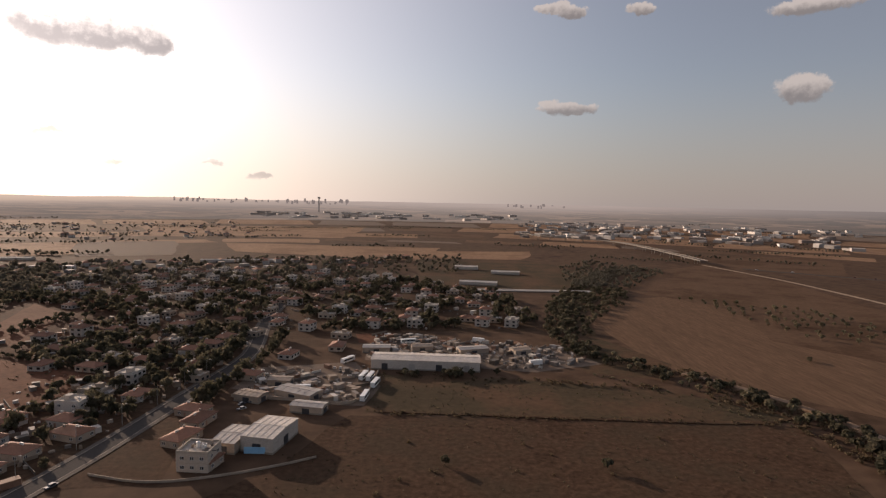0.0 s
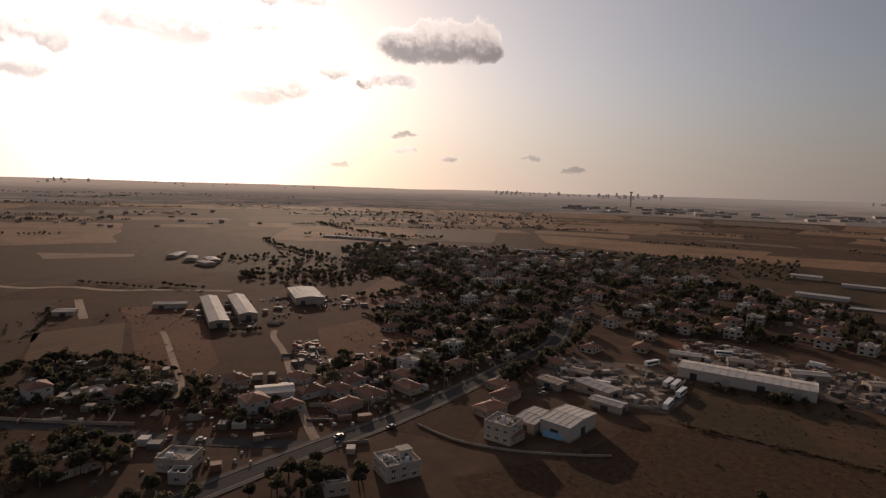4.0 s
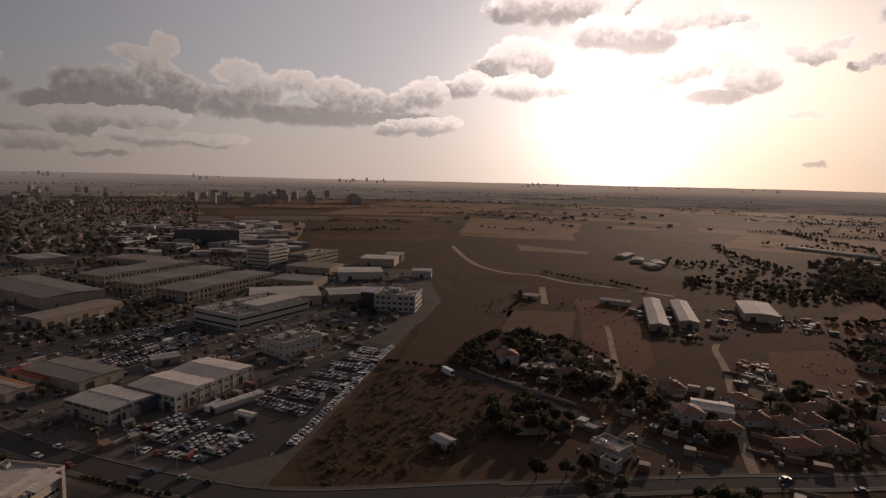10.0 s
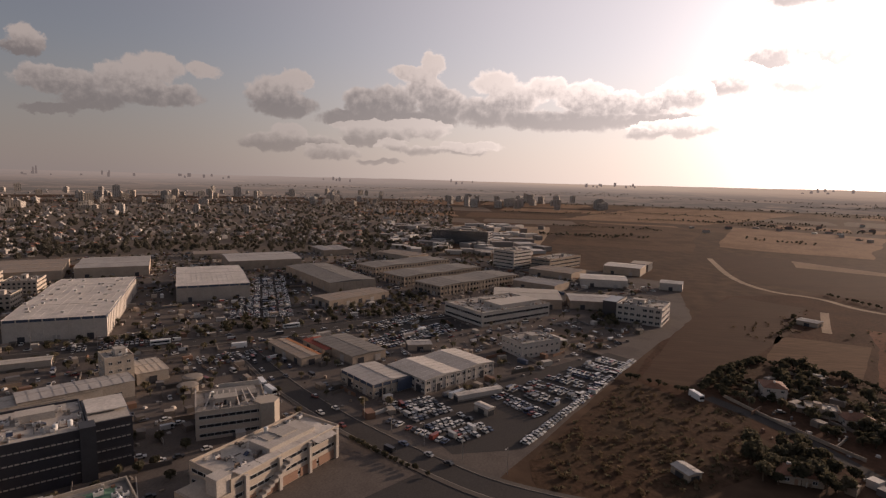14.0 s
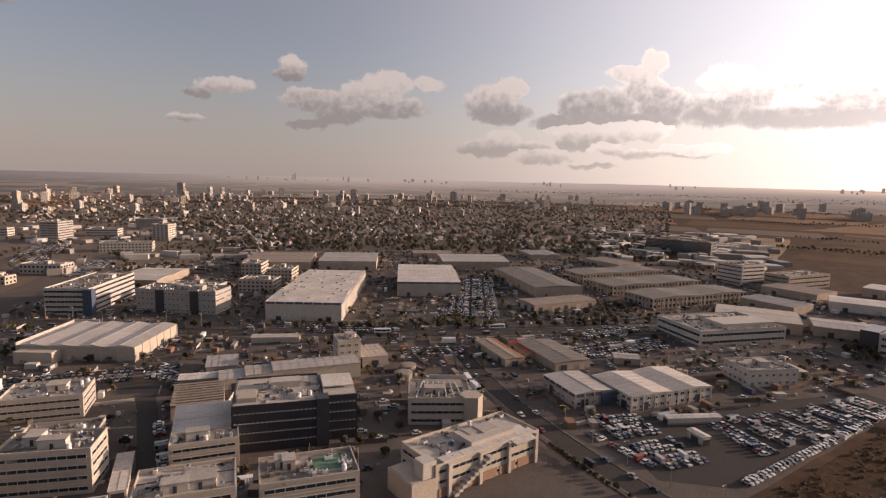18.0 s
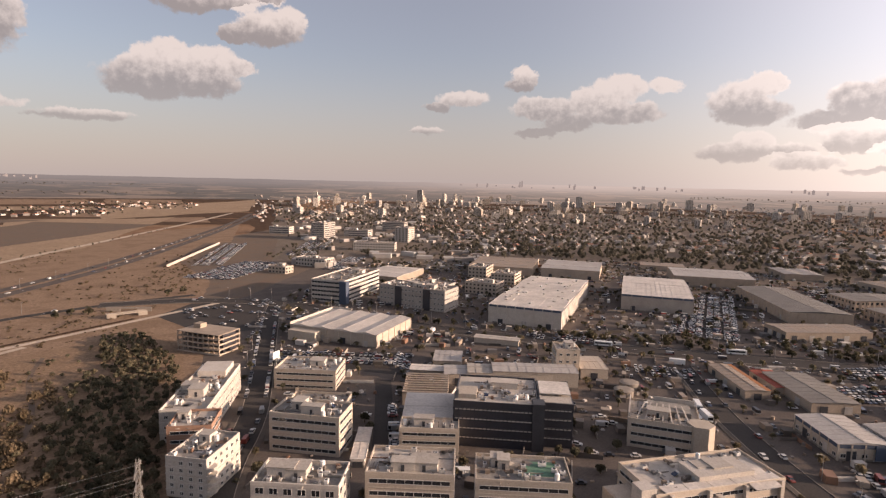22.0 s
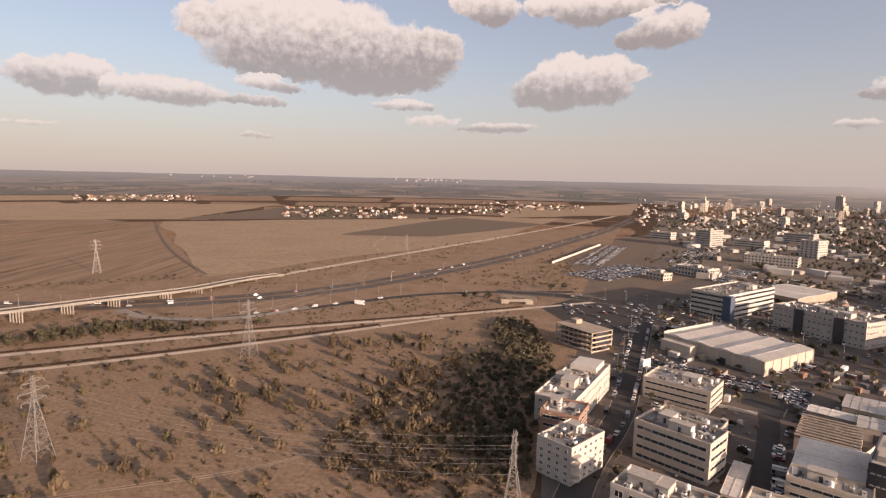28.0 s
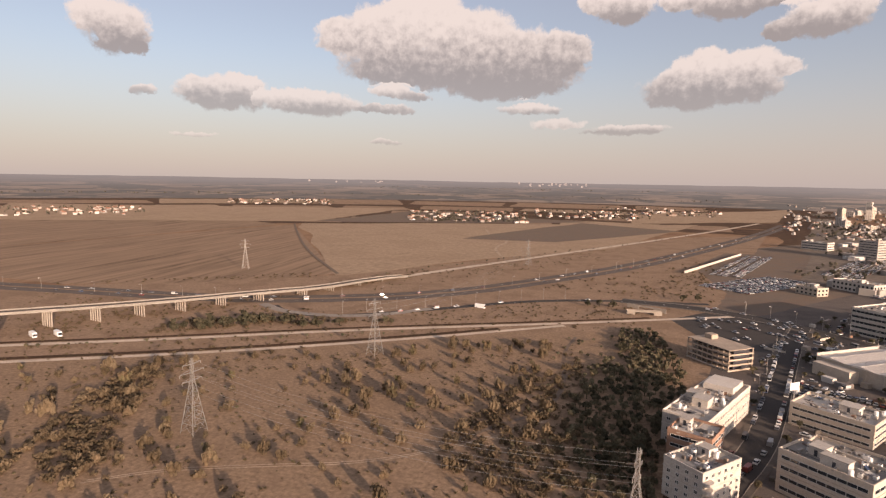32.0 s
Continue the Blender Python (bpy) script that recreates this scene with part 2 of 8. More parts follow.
cloud_colour = summed(cloud_colour, coloured(sky.math("MULTIPLY", core, 0.42), (1.0, 0.9, 0.78)))
seen_sky = sky.mix(sky.math("MULTIPLY", veil, sky.math("SUBTRACT", 0.95, sky.math("MULTIPLY", mist, 0.45))), base_sky, cloud_colour)
back = world.node_tree.nodes["Background"]
sky.plug(seen_sky, back.inputs[0])
back.inputs[1].default_value = 1.0

# ---------------------------------------------------------------- materials
def material(name, colour, rough=0.85, vary=0.25, big=0.05, fine=1.2, bump=0.25, metal=0.0, each=0.0, second=None, streak=None, spec=0.3):
    """A surface with stains at one scale and grain at another; second: a colour that patches of it turn to; each: how much one piece differs from the next."""
    m = bpy.data.materials.new(name)
    m.use_nodes = True
    n = Nodes(m.node_tree)
    bsdf = m.node_tree.nodes["Principled BSDF"]
    where = n.add("ShaderNodeNewGeometry").outputs["Position"]
    if streak:
        turned = n.add("ShaderNodeMapping")
        n.plug(where, turned.inputs[0])
        turned.inputs["Rotation"].default_value = (0, 0, radians(streak[0]))
        turned.inputs["Scale"].default_value = (1, streak[1], 1)
        where = turned.outputs[0]
    stain, grain = n.noise(where, big, 9.0, 0.66), n.noise(where, fine, 4.0, 0.62)
    base = (*colour, 1)
    if second:
        base = n.mix(n.ramp(stain, 0.42, 0.62), base, (*second, 1))
    shade = n.math("ADD", n.math("MULTIPLY", n.math("SUBTRACT", stain, 0.5), 3.6 * vary), n.math("MULTIPLY", n.math("SUBTRACT", grain, 0.5), 3.2 * vary))
    if each:
        shade = n.math("ADD", shade, n.math("MULTIPLY", n.math("SUBTRACT", n.add("ShaderNodeObjectInfo").outputs["Random"], 0.5), 2 * each))
    scaled = n.add("ShaderNodeVectorMath")
    scaled.operation = "SCALE"
    n.plug(base if second else colour, scaled.inputs[0]), n.plug(n.math("MAXIMUM", n.math("ADD", shade, 1.0), 0.1), scaled.inputs["Scale"])
    n.plug(scaled.outputs[0], bsdf.inputs["Base Color"])
    n.plug(n.math("ADD", n.math("MULTIPLY", grain, 0.2), rough - 0.1, clamp=True), bsdf.inputs["Roughness"])
    bsdf.inputs["Metallic"].default_value = metal
    bsdf.inputs["Specular IOR Level"].default_value = spec
    if bump:
        b = n.add("ShaderNodeBump")
        b.inputs["Strength"].default_value, b.inputs["Distance"].default_value = bump, min(0.4 / fine, 0.35)
        n.plug(grain, b.inputs["Height"]), n.plug(b.outputs[0], bsdf.inputs["Normal"])
    return m


def picked(name, colours, rough=0.35, metal=0.0):
    """Paint whose colour is drawn anew for each object."""
    m = material(name, (1, 1, 1), rough, 0.08, 0.6, 6.0, 0.0, metal, spec=0.5)
    n, bsdf = Nodes(m.node_tree), m.node_tree.nodes["Principled BSDF"]
    ramp = n.add("ShaderNodeValToRGB")
    ramp.color_ramp.interpolation = "CONSTANT"
    while len(ramp.color_ramp.elements) < len(colours):
        ramp.color_ramp.elements.new(0.5)
    for k, (element, colour) in enumerate(zip(ramp.color_ramp.elements, colours)):
        element.position, element.color = k / len(colours), (*colour, 1)
    n.plug(n.add("ShaderNodeObjectInfo").outputs["Random"], ramp.inputs[0])
    n.plug(ramp.outputs[0], bsdf.inputs["Base Color"])
    return m


SOIL = material("dry_soil", (0.125, 0.078, 0.050), 0.95, 0.3, 0.012, 0.22, 0.5, second=(0.07, 0.042, 0.026), spec=0.03)
DRY = material("dry_grassland", (0.28, 0.195, 0.133), 0.95, 0.42, 0.035, 0.5, 0.5, second=(0.178, 0.121, 0.081), spec=0.03)
# Scrub and other sunward soils are darkened in place of cloud shade
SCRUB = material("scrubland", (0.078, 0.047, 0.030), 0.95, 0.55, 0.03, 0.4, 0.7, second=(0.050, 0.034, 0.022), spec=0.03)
PLOUGH = material("ploughed_earth", (0.088, 0.055, 0.038), 0.95, 0.3, 0.02, 0.35, 0.6, second=(0.072, 0.046, 0.032), streak=(-30, 0.12), spec=0.03)
PLOUGH_W = material("furrowed_field", (0.25, 0.174, 0.118), 0.95, 0.45, 0.03, 0.12, 0.5, second=(0.20, 0.138, 0.094), streak=(-28, 0.06), spec=0.03)
REDEARTH = material("red_earth", (0.125, 0.060, 0.037), 0.95, 0.4, 0.02, 0.3, 0.5, spec=0.03)
DRY_PLOT = material("dry_stubble", (0.145, 0.090, 0.057), 0.95, 0.4, 0.05, 0.5, 0.4, second=(0.095, 0.06, 0.038), streak=(30, 0.15), spec=0.03)
# Town earth, its colour paled to carry the haze over the town
TOWN_EARTH = material("haze_paled_town_earth", (0.195, 0.158, 0.126), 0.95, 0.4, 0.02, 0.15, 0.2, second=(0.135, 0.11, 0.088), spec=0.03)
WASTE = material("trampled_dry_weeds", (0.268, 0.185, 0.122), 0.95, 0.5, 0.07, 0.6, 0.7, second=(0.182, 0.125, 0.083), spec=0.03)
WHEAT = material("straw_field", (0.33, 0.24, 0.163), 0.95, 0.3, 0.012, 0.16, 0.4, second=(0.25, 0.18, 0.122), spec=0.03)
# Stubble, its own straw tone lightened further for haze over far land
STRAW_FAR = material("stubble_field", (0.27, 0.17, 0.105), 0.95, 0.35, 0.012, 0.15, 0.3, second=(0.165, 0.10, 0.062), spec=0.03)
GREEN_FIELD = material("weedy_field", (0.070, 0.053, 0.033), 0.95, 0.3, 0.02, 0.3, 0.5, second=(0.088, 0.054, 0.034), spec=0.03)
TRACK = material("pale_dirt_track", (0.33, 0.25, 0.18), 0.95, 0.35, 0.06, 0.8, 0.3, spec=0.03)
TRACK_PALE = material("pale_gravel_track", (0.47, 0.385, 0.30), 0.95, 0.3, 0.06, 0.8, 0.3, spec=0.03)
GRAVEL = material("gravel_yard", (0.165, 0.130, 0.103), 0.95, 0.25, 0.05, 0.9, 0.3, second=(0.15, 0.11, 0.082), spec=0.03)
ASPHALT = material("asphalt", (0.070, 0.063, 0.058), 0.95, 0.25, 0.06, 1.5, 0.15, second=(0.058, 0.053, 0.05), spec=0.04)
ASPHALT_PALE = material("worn_asphalt", (0.138, 0.115, 0.099), 0.9, 0.3, 0.04, 1.2, 0.15, second=(0.092, 0.077, 0.068), spec=0.04)
PAINT_LINE = material("road_paint", (0.7, 0.69, 0.66), 0.7, 0.15, 0.3, 3.0, 0.0)
CONCRETE = material("concrete", (0.25, 0.217, 0.182), 0.88, 0.2, 0.12, 1.5, 0.2, spec=0.1)
PAVING = material("paving", (0.11, 0.095, 0.082), 0.9, 0.2, 0.1, 1.5, 0.2, spec=0.05)
WHITE_WALL = material("white_render", (0.51, 0.46, 0.405), 0.88, 0.24, 0.18, 2.0, 0.12, each=0.12, second=(0.41, 0.365, 0.315), spec=0.15)
CREAM_WALL = material("cream_cladding", (0.48, 0.41, 0.335), 0.85, 0.2, 0.18, 2.0, 0.12, each=0.1, second=(0.40, 0.34, 0.275), spec=0.15)
TAN_WALL = material("tan_render", (0.37, 0.30, 0.235), 0.88, 0.22, 0.15, 2.0, 0.15, each=0.14, spec=0.1)
GREY_WALL = material("grey_stone_cladding", (0.37, 0.33, 0.29), 0.85, 0.2, 0.15, 2.0, 0.1, spec=0.15)
BRICK_WALL = material("terracotta_cladding", (0.29, 0.175, 0.122), 0.85, 0.15, 0.2, 2.0, 0.1)
BLUE_WALL = material("blue_panels", (0.062, 0.080, 0.118), 0.6, 0.12, 0.2, 2.0, 0.0)
LIGHTBLUE = material("pale_blue_sheet", (0.25, 0.50, 0.72), 0.55, 0.1, 0.2, 2.0, 0.0)
DARK_WALL = material("dark_glass_cladding", (0.040, 0.039, 0.046), 0.35, 0.2, 0.3, 2.0, 0.0, spec=0.6)
BLACK_TRIM = material("dark_band", (0.05, 0.05, 0.055), 0.5, 0.2, 0.3, 2.0, 0.0)
SHEET = material("white_sheet_roof", (0.54, 0.49, 0.435), 0.8, 0.26, 0.08, 0.8, 0.08, each=0.06, spec=0.1)
SHEET_GREY = material("grey_sheet_roof", (0.38, 0.35, 0.32), 0.75, 0.2, 0.08, 0.8, 0.08, each=0.1, spec=0.12)
SHEET_DARK = material("dark_stripe_roof", (0.19, 0.172, 0.152), 0.8, 0.2, 0.1, 1.0, 0.05)
SHEET_BROWN = material("rusty_sheet_roof", (0.32, 0.25, 0.19), 0.75, 0.28, 0.1, 0.9, 0.1, second=(0.24, 0.20, 0.165))
ORANGE = material("orange_awning", (0.36, 0.15, 0.06), 0.8, 0.25, 0.2, 1.5, 0.05)
RED_CLOTH = material("red_tarpaulin", (0.30, 0.075, 0.045), 0.8, 0.25, 0.2, 1.5, 0.05)
DECK = material("roof_membrane", (0.42, 0.375, 0.325), 0.9, 0.26, 0.12, 1.2, 0.15, second=(0.33, 0.295, 0.25), each=0.12)
DECK_DARK = material("dark_roof_felt", (0.20, 0.185, 0.165), 0.9, 0.26, 0.12, 1.2, 0.15, second=(0.26, 0.235, 0.205), each=0.1)
TILE = material("clay_roof_tiles", (0.225, 0.112, 0.072), 0.85, 0.24, 0.2, 1.6, 0.3, each=0.28)
GREEN_ROOF = material("green_roof_coating", (0.10, 0.19, 0.13), 0.85, 0.3, 0.2, 1.5, 0.1)
METAL = material("galvanised_steel", (0.33, 0.31, 0.285), 0.55, 0.15, 0.4, 3.0, 0.0, metal=0.6)
UNIT = material("painted_plant_housing", (0.60, 0.57, 0.53), 0.6, 0.2, 0.4, 3.0, 0.0, each=0.2)
GLASS = material("window_glass", (0.025, 0.028, 0.032), 0.12, 0.25, 0.5, 2.0, 0.0, spec=0.8)
FRAME = material("window_frame", (0.55, 0.53, 0.50), 0.5, 0.1, 0.4, 3.0, 0.0)
SOLAR = material("solar_panel", (0.03, 0.04, 0.07), 0.2, 0.2, 0.5, 2.0, 0.0, spec=0.7)
BARK = material("bark", (0.13, 0.095, 0.065), 0.95, 0.3, 0.8, 5.0, 0.4)
LEAF = material("dusty_green_leaves", (0.122, 0.112, 0.074), 0.9, 0.45, 0.25, 1.4, 0.0, each=0.35, second=(0.135, 0.108, 0.07), spec=0.05)
LEAF_DARK = material("dark_green_leaves", (0.088, 0.084, 0.056), 0.9, 0.45, 0.25, 1.4, 0.0, each=0.3, second=(0.105, 0.09, 0.06), spec=0.05)
# Greyer leaves for trees far off: distance haze is put into their colour
LEAF_FAR = material("haze_paled_leaves", (0.132, 0.122, 0.094), 0.95, 0.4, 0.08, 0.6, 0.0, second=(0.145, 0.125, 0.095), spec=0.02)
LEAF_DRY = material("dry_brush", (0.18, 0.128, 0.077), 0.95, 0.4, 0.2, 1.2, 0.0, each=0.3, second=(0.11, 0.095, 0.05))
CAR_PAINT = picked("car_paint", [(0.56, 0.54, 0.51), (0.05, 0.05, 0.055), (0.50, 0.49, 0.47), (0.22, 0.22, 0.22), (0.58, 0.56, 0.53), (0.03, 0.03, 0.035), (0.28, 0.28, 0.28), (0.54, 0.53, 0.50), (0.08, 0.085, 0.10), (0.14, 0.14, 0.145), (0.20, 0.05, 0.04), (0.56, 0.54, 0.51), (0.06, 0.08, 0.13), (0.36, 0.35, 0.33)])
RUBBER = material("tyre_rubber", (0.025, 0.025, 0.025), 0.9, 0.2, 1.0, 5.0, 0.0)
WHITE_PAINT = material("white_vehicle_paint", (0.74, 0.73, 0.70), 0.35, 0.08, 0.5, 3.0, 0.0, spec=0.5)
def mixed(name, colours, rough=0.8):
    """Odds and ends: a colour drawn for each loose piece of one mesh."""
    m = picked(name, colours, rough)
    n = Nodes(m.node_tree)
    ramp = next(node for node in m.node_tree.nodes if node.type == "VALTORGB")
    n.plug(n.add("ShaderNodeNewGeometry").outputs["Random Per Island"], ramp.inputs[0])
    return m


ODDS = mixed("odds_and_ends", [(0.42, 0.37, 0.31), (0.12, 0.10, 0.085), (0.24, 0.18, 0.13), (0.50, 0.46, 0.41), (0.18, 0.15, 0.125), (0.09, 0.075, 0.06), (0.30, 0.25, 0.20), (0.20, 0.11, 0.07), (0.14, 0.13, 0.125)])
LEAF_SCRUB = material("grey_brown_shrub_leaves", (0.185, 0.142, 0.092), 0.95, 0.4, 0.25, 1.4, 0.0, each=0.3, second=(0.17, 0.125, 0.08), spec=0.02)
VIADUCT_CONCRETE = material("weathered_viaduct_concrete", (0.205, 0.185, 0.16), 0.9, 0.3, 0.1, 1.2, 0.15, spec=0.08)
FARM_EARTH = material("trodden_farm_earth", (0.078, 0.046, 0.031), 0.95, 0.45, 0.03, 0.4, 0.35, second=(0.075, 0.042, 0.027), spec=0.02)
# House colours greyed, so the render itself carries the distance haze
TOWN_MIX = mixed("far_town_render", [(0.42, 0.385, 0.345), (0.27, 0.235, 0.205), (0.33, 0.295, 0.26), (0.21, 0.185, 0.165), (0.50, 0.465, 0.42), (0.25, 0.20, 0.165), (0.38, 0.345, 0.31)])


def leafy(m, share=0.45):
    """Lets daylight through thin leaves."""
    n, bsdf = Nodes(m.node_tree), m.node_tree.nodes["Principled BSDF"]
    through_leaf, both = n.add("ShaderNodeBsdfTranslucent"), n.add("ShaderNodeMixShader")
    n.plug(bsdf.inputs["Base Color"].links[0].from_socket, through_leaf.inputs["Color"])
    both.inputs[0].default_value = share
    n.plug(bsdf.outputs[0], both.inputs[1]), n.plug(through_leaf.outputs[0], both.inputs[2])
    n.plug(both.outputs[0], m.node_tree.nodes["Material Output"].inputs[0])


for leaf_mat in (LEAF, LEAF_DARK, LEAF_DRY, LEAF_SCRUB, LEAF_FAR):
    leafy(leaf_mat)


# ---------------------------------------------------------------- mesh helpers
def lift(x, y):
    """Height of the land, which rises gently far out."""
    r = math.hypot(x, y)
    return 93 * ((r - 1300) / 3600) ** 2 if r > 1300 else 0.0


class Mesh:
    """Gathers faces of one part."""

    def corrugated(self, l, w, h, step=0.8, deep=0.12):
        """A steel box with folded long sides, in one piece."""
        n, k = int(l / step) * 2, len(self.v)
        side = [(-l / 2 + q * l / n, w / 2 - (deep if q % 2 else 0)) for q in range(n + 1)]
        loop = [(x, -y) for x, y in side] + side[::-1]
        self.v += [(x, y, z) for z in (0, h) for x, y in loop]
        m = len(loop)
        self.f += [(k + q, k + (q + 1) % m, k + m + (q + 1) % m, k + m + q) for q in range(m)]
        self.f += [(k + m + q, k + m + q + 1, k + 2 * m - 2 - q, k + 2 * m - 1 - q) for q in range(m // 2 - 1)]
        return self

    def __init__(self):
        self.v, self.f = [], []

    def face(self, *points):
        k = len(self.v)
        self.v += points
        self.f.append(tuple(range(k, k + len(points))))
        return self

    def box(self, x, y, z, sx, sy, sz, turn=0.0, top=(1.0, 1.0)):
        """A box that stands on z, centred on x, y; top: how much its upper face is drawn in."""
        k, c, s = len(self.v), math.cos(radians(turn)), math.sin(radians(turn))
        for zz, (tx, ty) in ((z, (1, 1)), (z + sz, top)):
            for ax, ay in ((-1, -1), (1, -1), (1, 1), (-1, 1)):
                px, py = ax * sx / 2 * tx, ay * sy / 2 * ty
                self.v.append((x + px * c - py * s, y + px * s + py * c, zz))
        self.f += [tuple(k + q for q in quad) for quad in ((0, 3, 2, 1), (4, 5, 6, 7), (0, 1, 5, 4), (1, 2, 6, 5), (2, 3, 7, 6), (3, 0, 4, 7))]
        return self

    def tube(self, x, y, z, r, h, n=10, r2=None):
        k, r2 = len(self.v), r if r2 is None else r2
        ring = [(math.cos(6.28318 * q / n), math.sin(6.28318 * q / n)) for q in range(n)]
        self.v += [(x + r * a, y + r * b, z) for a, b in ring] + [(x + r2 * a, y + r2 * b, z + h) for a, b in ring]
        self.f += [(k + q, k + (q + 1) % n, k + n + (q + 1) % n, k + n + q) for q in range(n)]
        self.f += [tuple(range(k + n, k + 2 * n)), tuple(range(k + n - 1, k - 1, -1))]
        return self

    def bar(self, a, b, w):
        """A square bar from a to b."""
        a, b = Vector(a), Vector(b)
        way = (b - a).normalized()
        side = way.cross(Vector((0, 0, 1)) if abs(way.z) < 0.9 else Vector((1, 0, 0))).normalized() * w / 2
        up = way.cross(side).normalized() * w / 2
        k = len(self.v)
        for p in (a, b):
            self.v += [tuple(p + side + up), tuple(p - side + up), tuple(p - side - up), tuple(p + side - up)]
        self.f += [tuple(k + q for q in quad) for quad in ((0, 1, 5, 4), (1, 2, 6, 5), (2, 3, 7, 6), (3, 0, 4, 7), (0, 3, 2, 1), (4, 5, 6, 7))]
        return self

    def data(self, name, mat):
        me = bpy.data.meshes.new(name)
        me.from_pydata(self.v, [], self.f)
        me.materials.append(mat)
        me.update()
        return me


def part(name, shape, mat, parent=None, label="", at=(0, 0, 0), turn=0.0):
    """Links a mesh as one object, under its thing if one is given."""
    ob = new(name, shape.data(name, mat) if isinstance(shape, Mesh) else shape)
    ob.parent = parent
    ob.location, ob.rotation_euler = at, (0, 0, radians(turn))
    return tagged(ob, label)


def thing(name, x, y, turn=0.0, label="", category="", group="", kind="", z=None):
    ob = new(name)
    ob.empty_display_size = 0.5
    ob.location, ob.rotation_euler = (x, y, lift(x, y) if z is None else z), (0, 0, radians(turn))
    return tagged(ob, label, category, group, kind)


# ---------------------------------------------------------------- land, fields and roads
def sheet(name, points, mat, up, label, category, kind="structure"):
    """A flat piece of land with a slightly ragged edge, lying a little above the ground under it."""
    edge = []
    for k, (x, y) in enumerate(points):
        x2, y2 = points[(k + 1) % len(points)]
        steps = max(1, int(math.hypot(x2 - x, y2 - y) / 12))
        for q in range(steps):
            f = q / steps
            px, py = x + (x2 - x) * f, y + (y2 - y) * f
            wob = 1.1 if 0 < q else 0.0
            edge.append((px + wob * noise.noise((px * 0.11, py * 0.11, 3)) * 2, py + wob * noise.noise((px * 0.11, py * 0.11, 9)) * 2))
    tris = geometry.tessellate_polygon([[Vector((*p, 0)) for p in edge]])
    m = Mesh()
    m.v, m.f = [(x, y, lift(x, y) + up) for x, y in edge], [tuple(t) for t in tris]
    ob = part(name, m, mat)
    if ob.data.polygons[0].normal.z < 0:
        ob.data.flip_normals()
    return tagged(ob, label, category, kind=kind)


def far_field(name, corners, mat, up, label, n=24):
    """A four-cornered field on the rising land."""
    m, (a, b, c, d) = Mesh(), [Vector(p) for p in corners]
    for j in range(n + 1):
        for i in range(n + 1):
            p = a.lerp(b, i / n).lerp(d.lerp(c, i / n), j / n)
            p = p + Vector((noise.noise((p.x * 0.006, p.y * 0.006, 1)), noise.noise((p.x * 0.006, p.y * 0.006, 7)))) * 18
            m.v.append((p.x, p.y, lift(p.x, p.y) + up))
    m.f = [(j * (n + 1) + i, j * (n + 1) + i + 1, (j + 1) * (n + 1) + i + 1, (j + 1) * (n + 1) + i) for j in range(n) for i in range(n)]
    ob = part(name, m, mat)
    if ob.data.polygons[0].normal.z < 0:
        ob.data.flip_normals()
    return tagged(ob, label, "field", kind="structure")


def smooth(points, step=8.0):
    """A line through the points, rounded and cut into short steps."""
    pts = [Vector(p) for p in points]
    for _ in range(2):
        pts = [pts[0]] + [p for a, b in zip(pts, pts[1:]) for p in (a.lerp(b, 0.25), a.lerp(b, 0.75))] + [pts[-1]]
    out = [pts[0]]
    for a, b in zip(pts, pts[1:]):
        k = max(1, int((b - a).length / step))
        out += [a.lerp(b, q / k) for q in range(1, k + 1)]
    return out


def strip(m, line, low, high, z, thick=0.0):
    """A ribbon along a line, between two offsets to its left; with a thickness it is a kerb or wall."""
    k, n = len(m.v), len(line)
    for q, p in enumerate(line):
        way = (line[min(q + 1, n - 1)] - line[max(q - 1, 0)]).normalized()
        side = Vector((-way.y, way.x))
        for off, dz in ((low, 0), (high, 0)) if not thick else ((low, 0), (low, thick), (high, thick), (high, 0)):
            e = p + side * off
            zz = z(q / (n - 1)) if callable(z) else lift(e.x, e.y) + z
            m.v.append((e.x, e.y, zz + dz))
    w = 4 if thick else 2
    for q in range(n - 1):
        a = k + q * w
        for i in range(w - 1):
            m.f.append((a + i + 1, a + i, a + w + i, a + w + i + 1))
    return m


ROAD_LINES = []


def road(name, points, width, mat, up, label, kerb=False, marks=False, category="road"):
    line = smooth(points)
    ROAD_LINES.append((line, width / 2))
    ob = part(name, strip(Mesh(), line, -width / 2, width / 2, up), mat)
    tagged(ob, label, category, kind="structure")
    if kerb:
        for side in (-1, 1):
            edge = width / 2 * side
            part("kerb", strip(Mesh(), line, min(edge, edge + 0.3 * side), max(edge, edge + 0.3 * side), up - 0.05, 0.2), CONCRETE, ob)
            part("pavement", strip(Mesh(), line, min(edge + 0.3 * side, edge + 2.3 * side), max(edge + 0.3 * side, edge + 2.3 * side), up - 0.05, 0.17), PAVING, ob)
    if marks:
        m, n = Mesh(), 0
        for a, b in zip(line[::1], line[1::1]):
            n += 1
            if n % 2:
                way = (b - a).normalized() * 3
                strip(m, [a, a + way], -0.09, 0.09, up + 0.02)
        part("lane_marking", m, PAINT_LINE, ob)
    return ob


ground = Mesh()
RINGS = [0, 15, 30, 60, 100, 150, 220, 320, 450, 620, 850, 1100, 1300, 1500, 1750, 2000, 2300, 2600, 2900, 3200, 3500, 3800, 4100, 4400, 4650, 4880]
ground.v.append((0, 0, 0))
for r in RINGS[1:]:
    for q in range(96):
        a = 6.283185 * q / 96
        ground.v.append((r * math.cos(a), r * math.sin(a), lift(r, 0)))
ground.f = [(0, 1 + q, 1 + (q + 1) % 96) for q in range(96)]
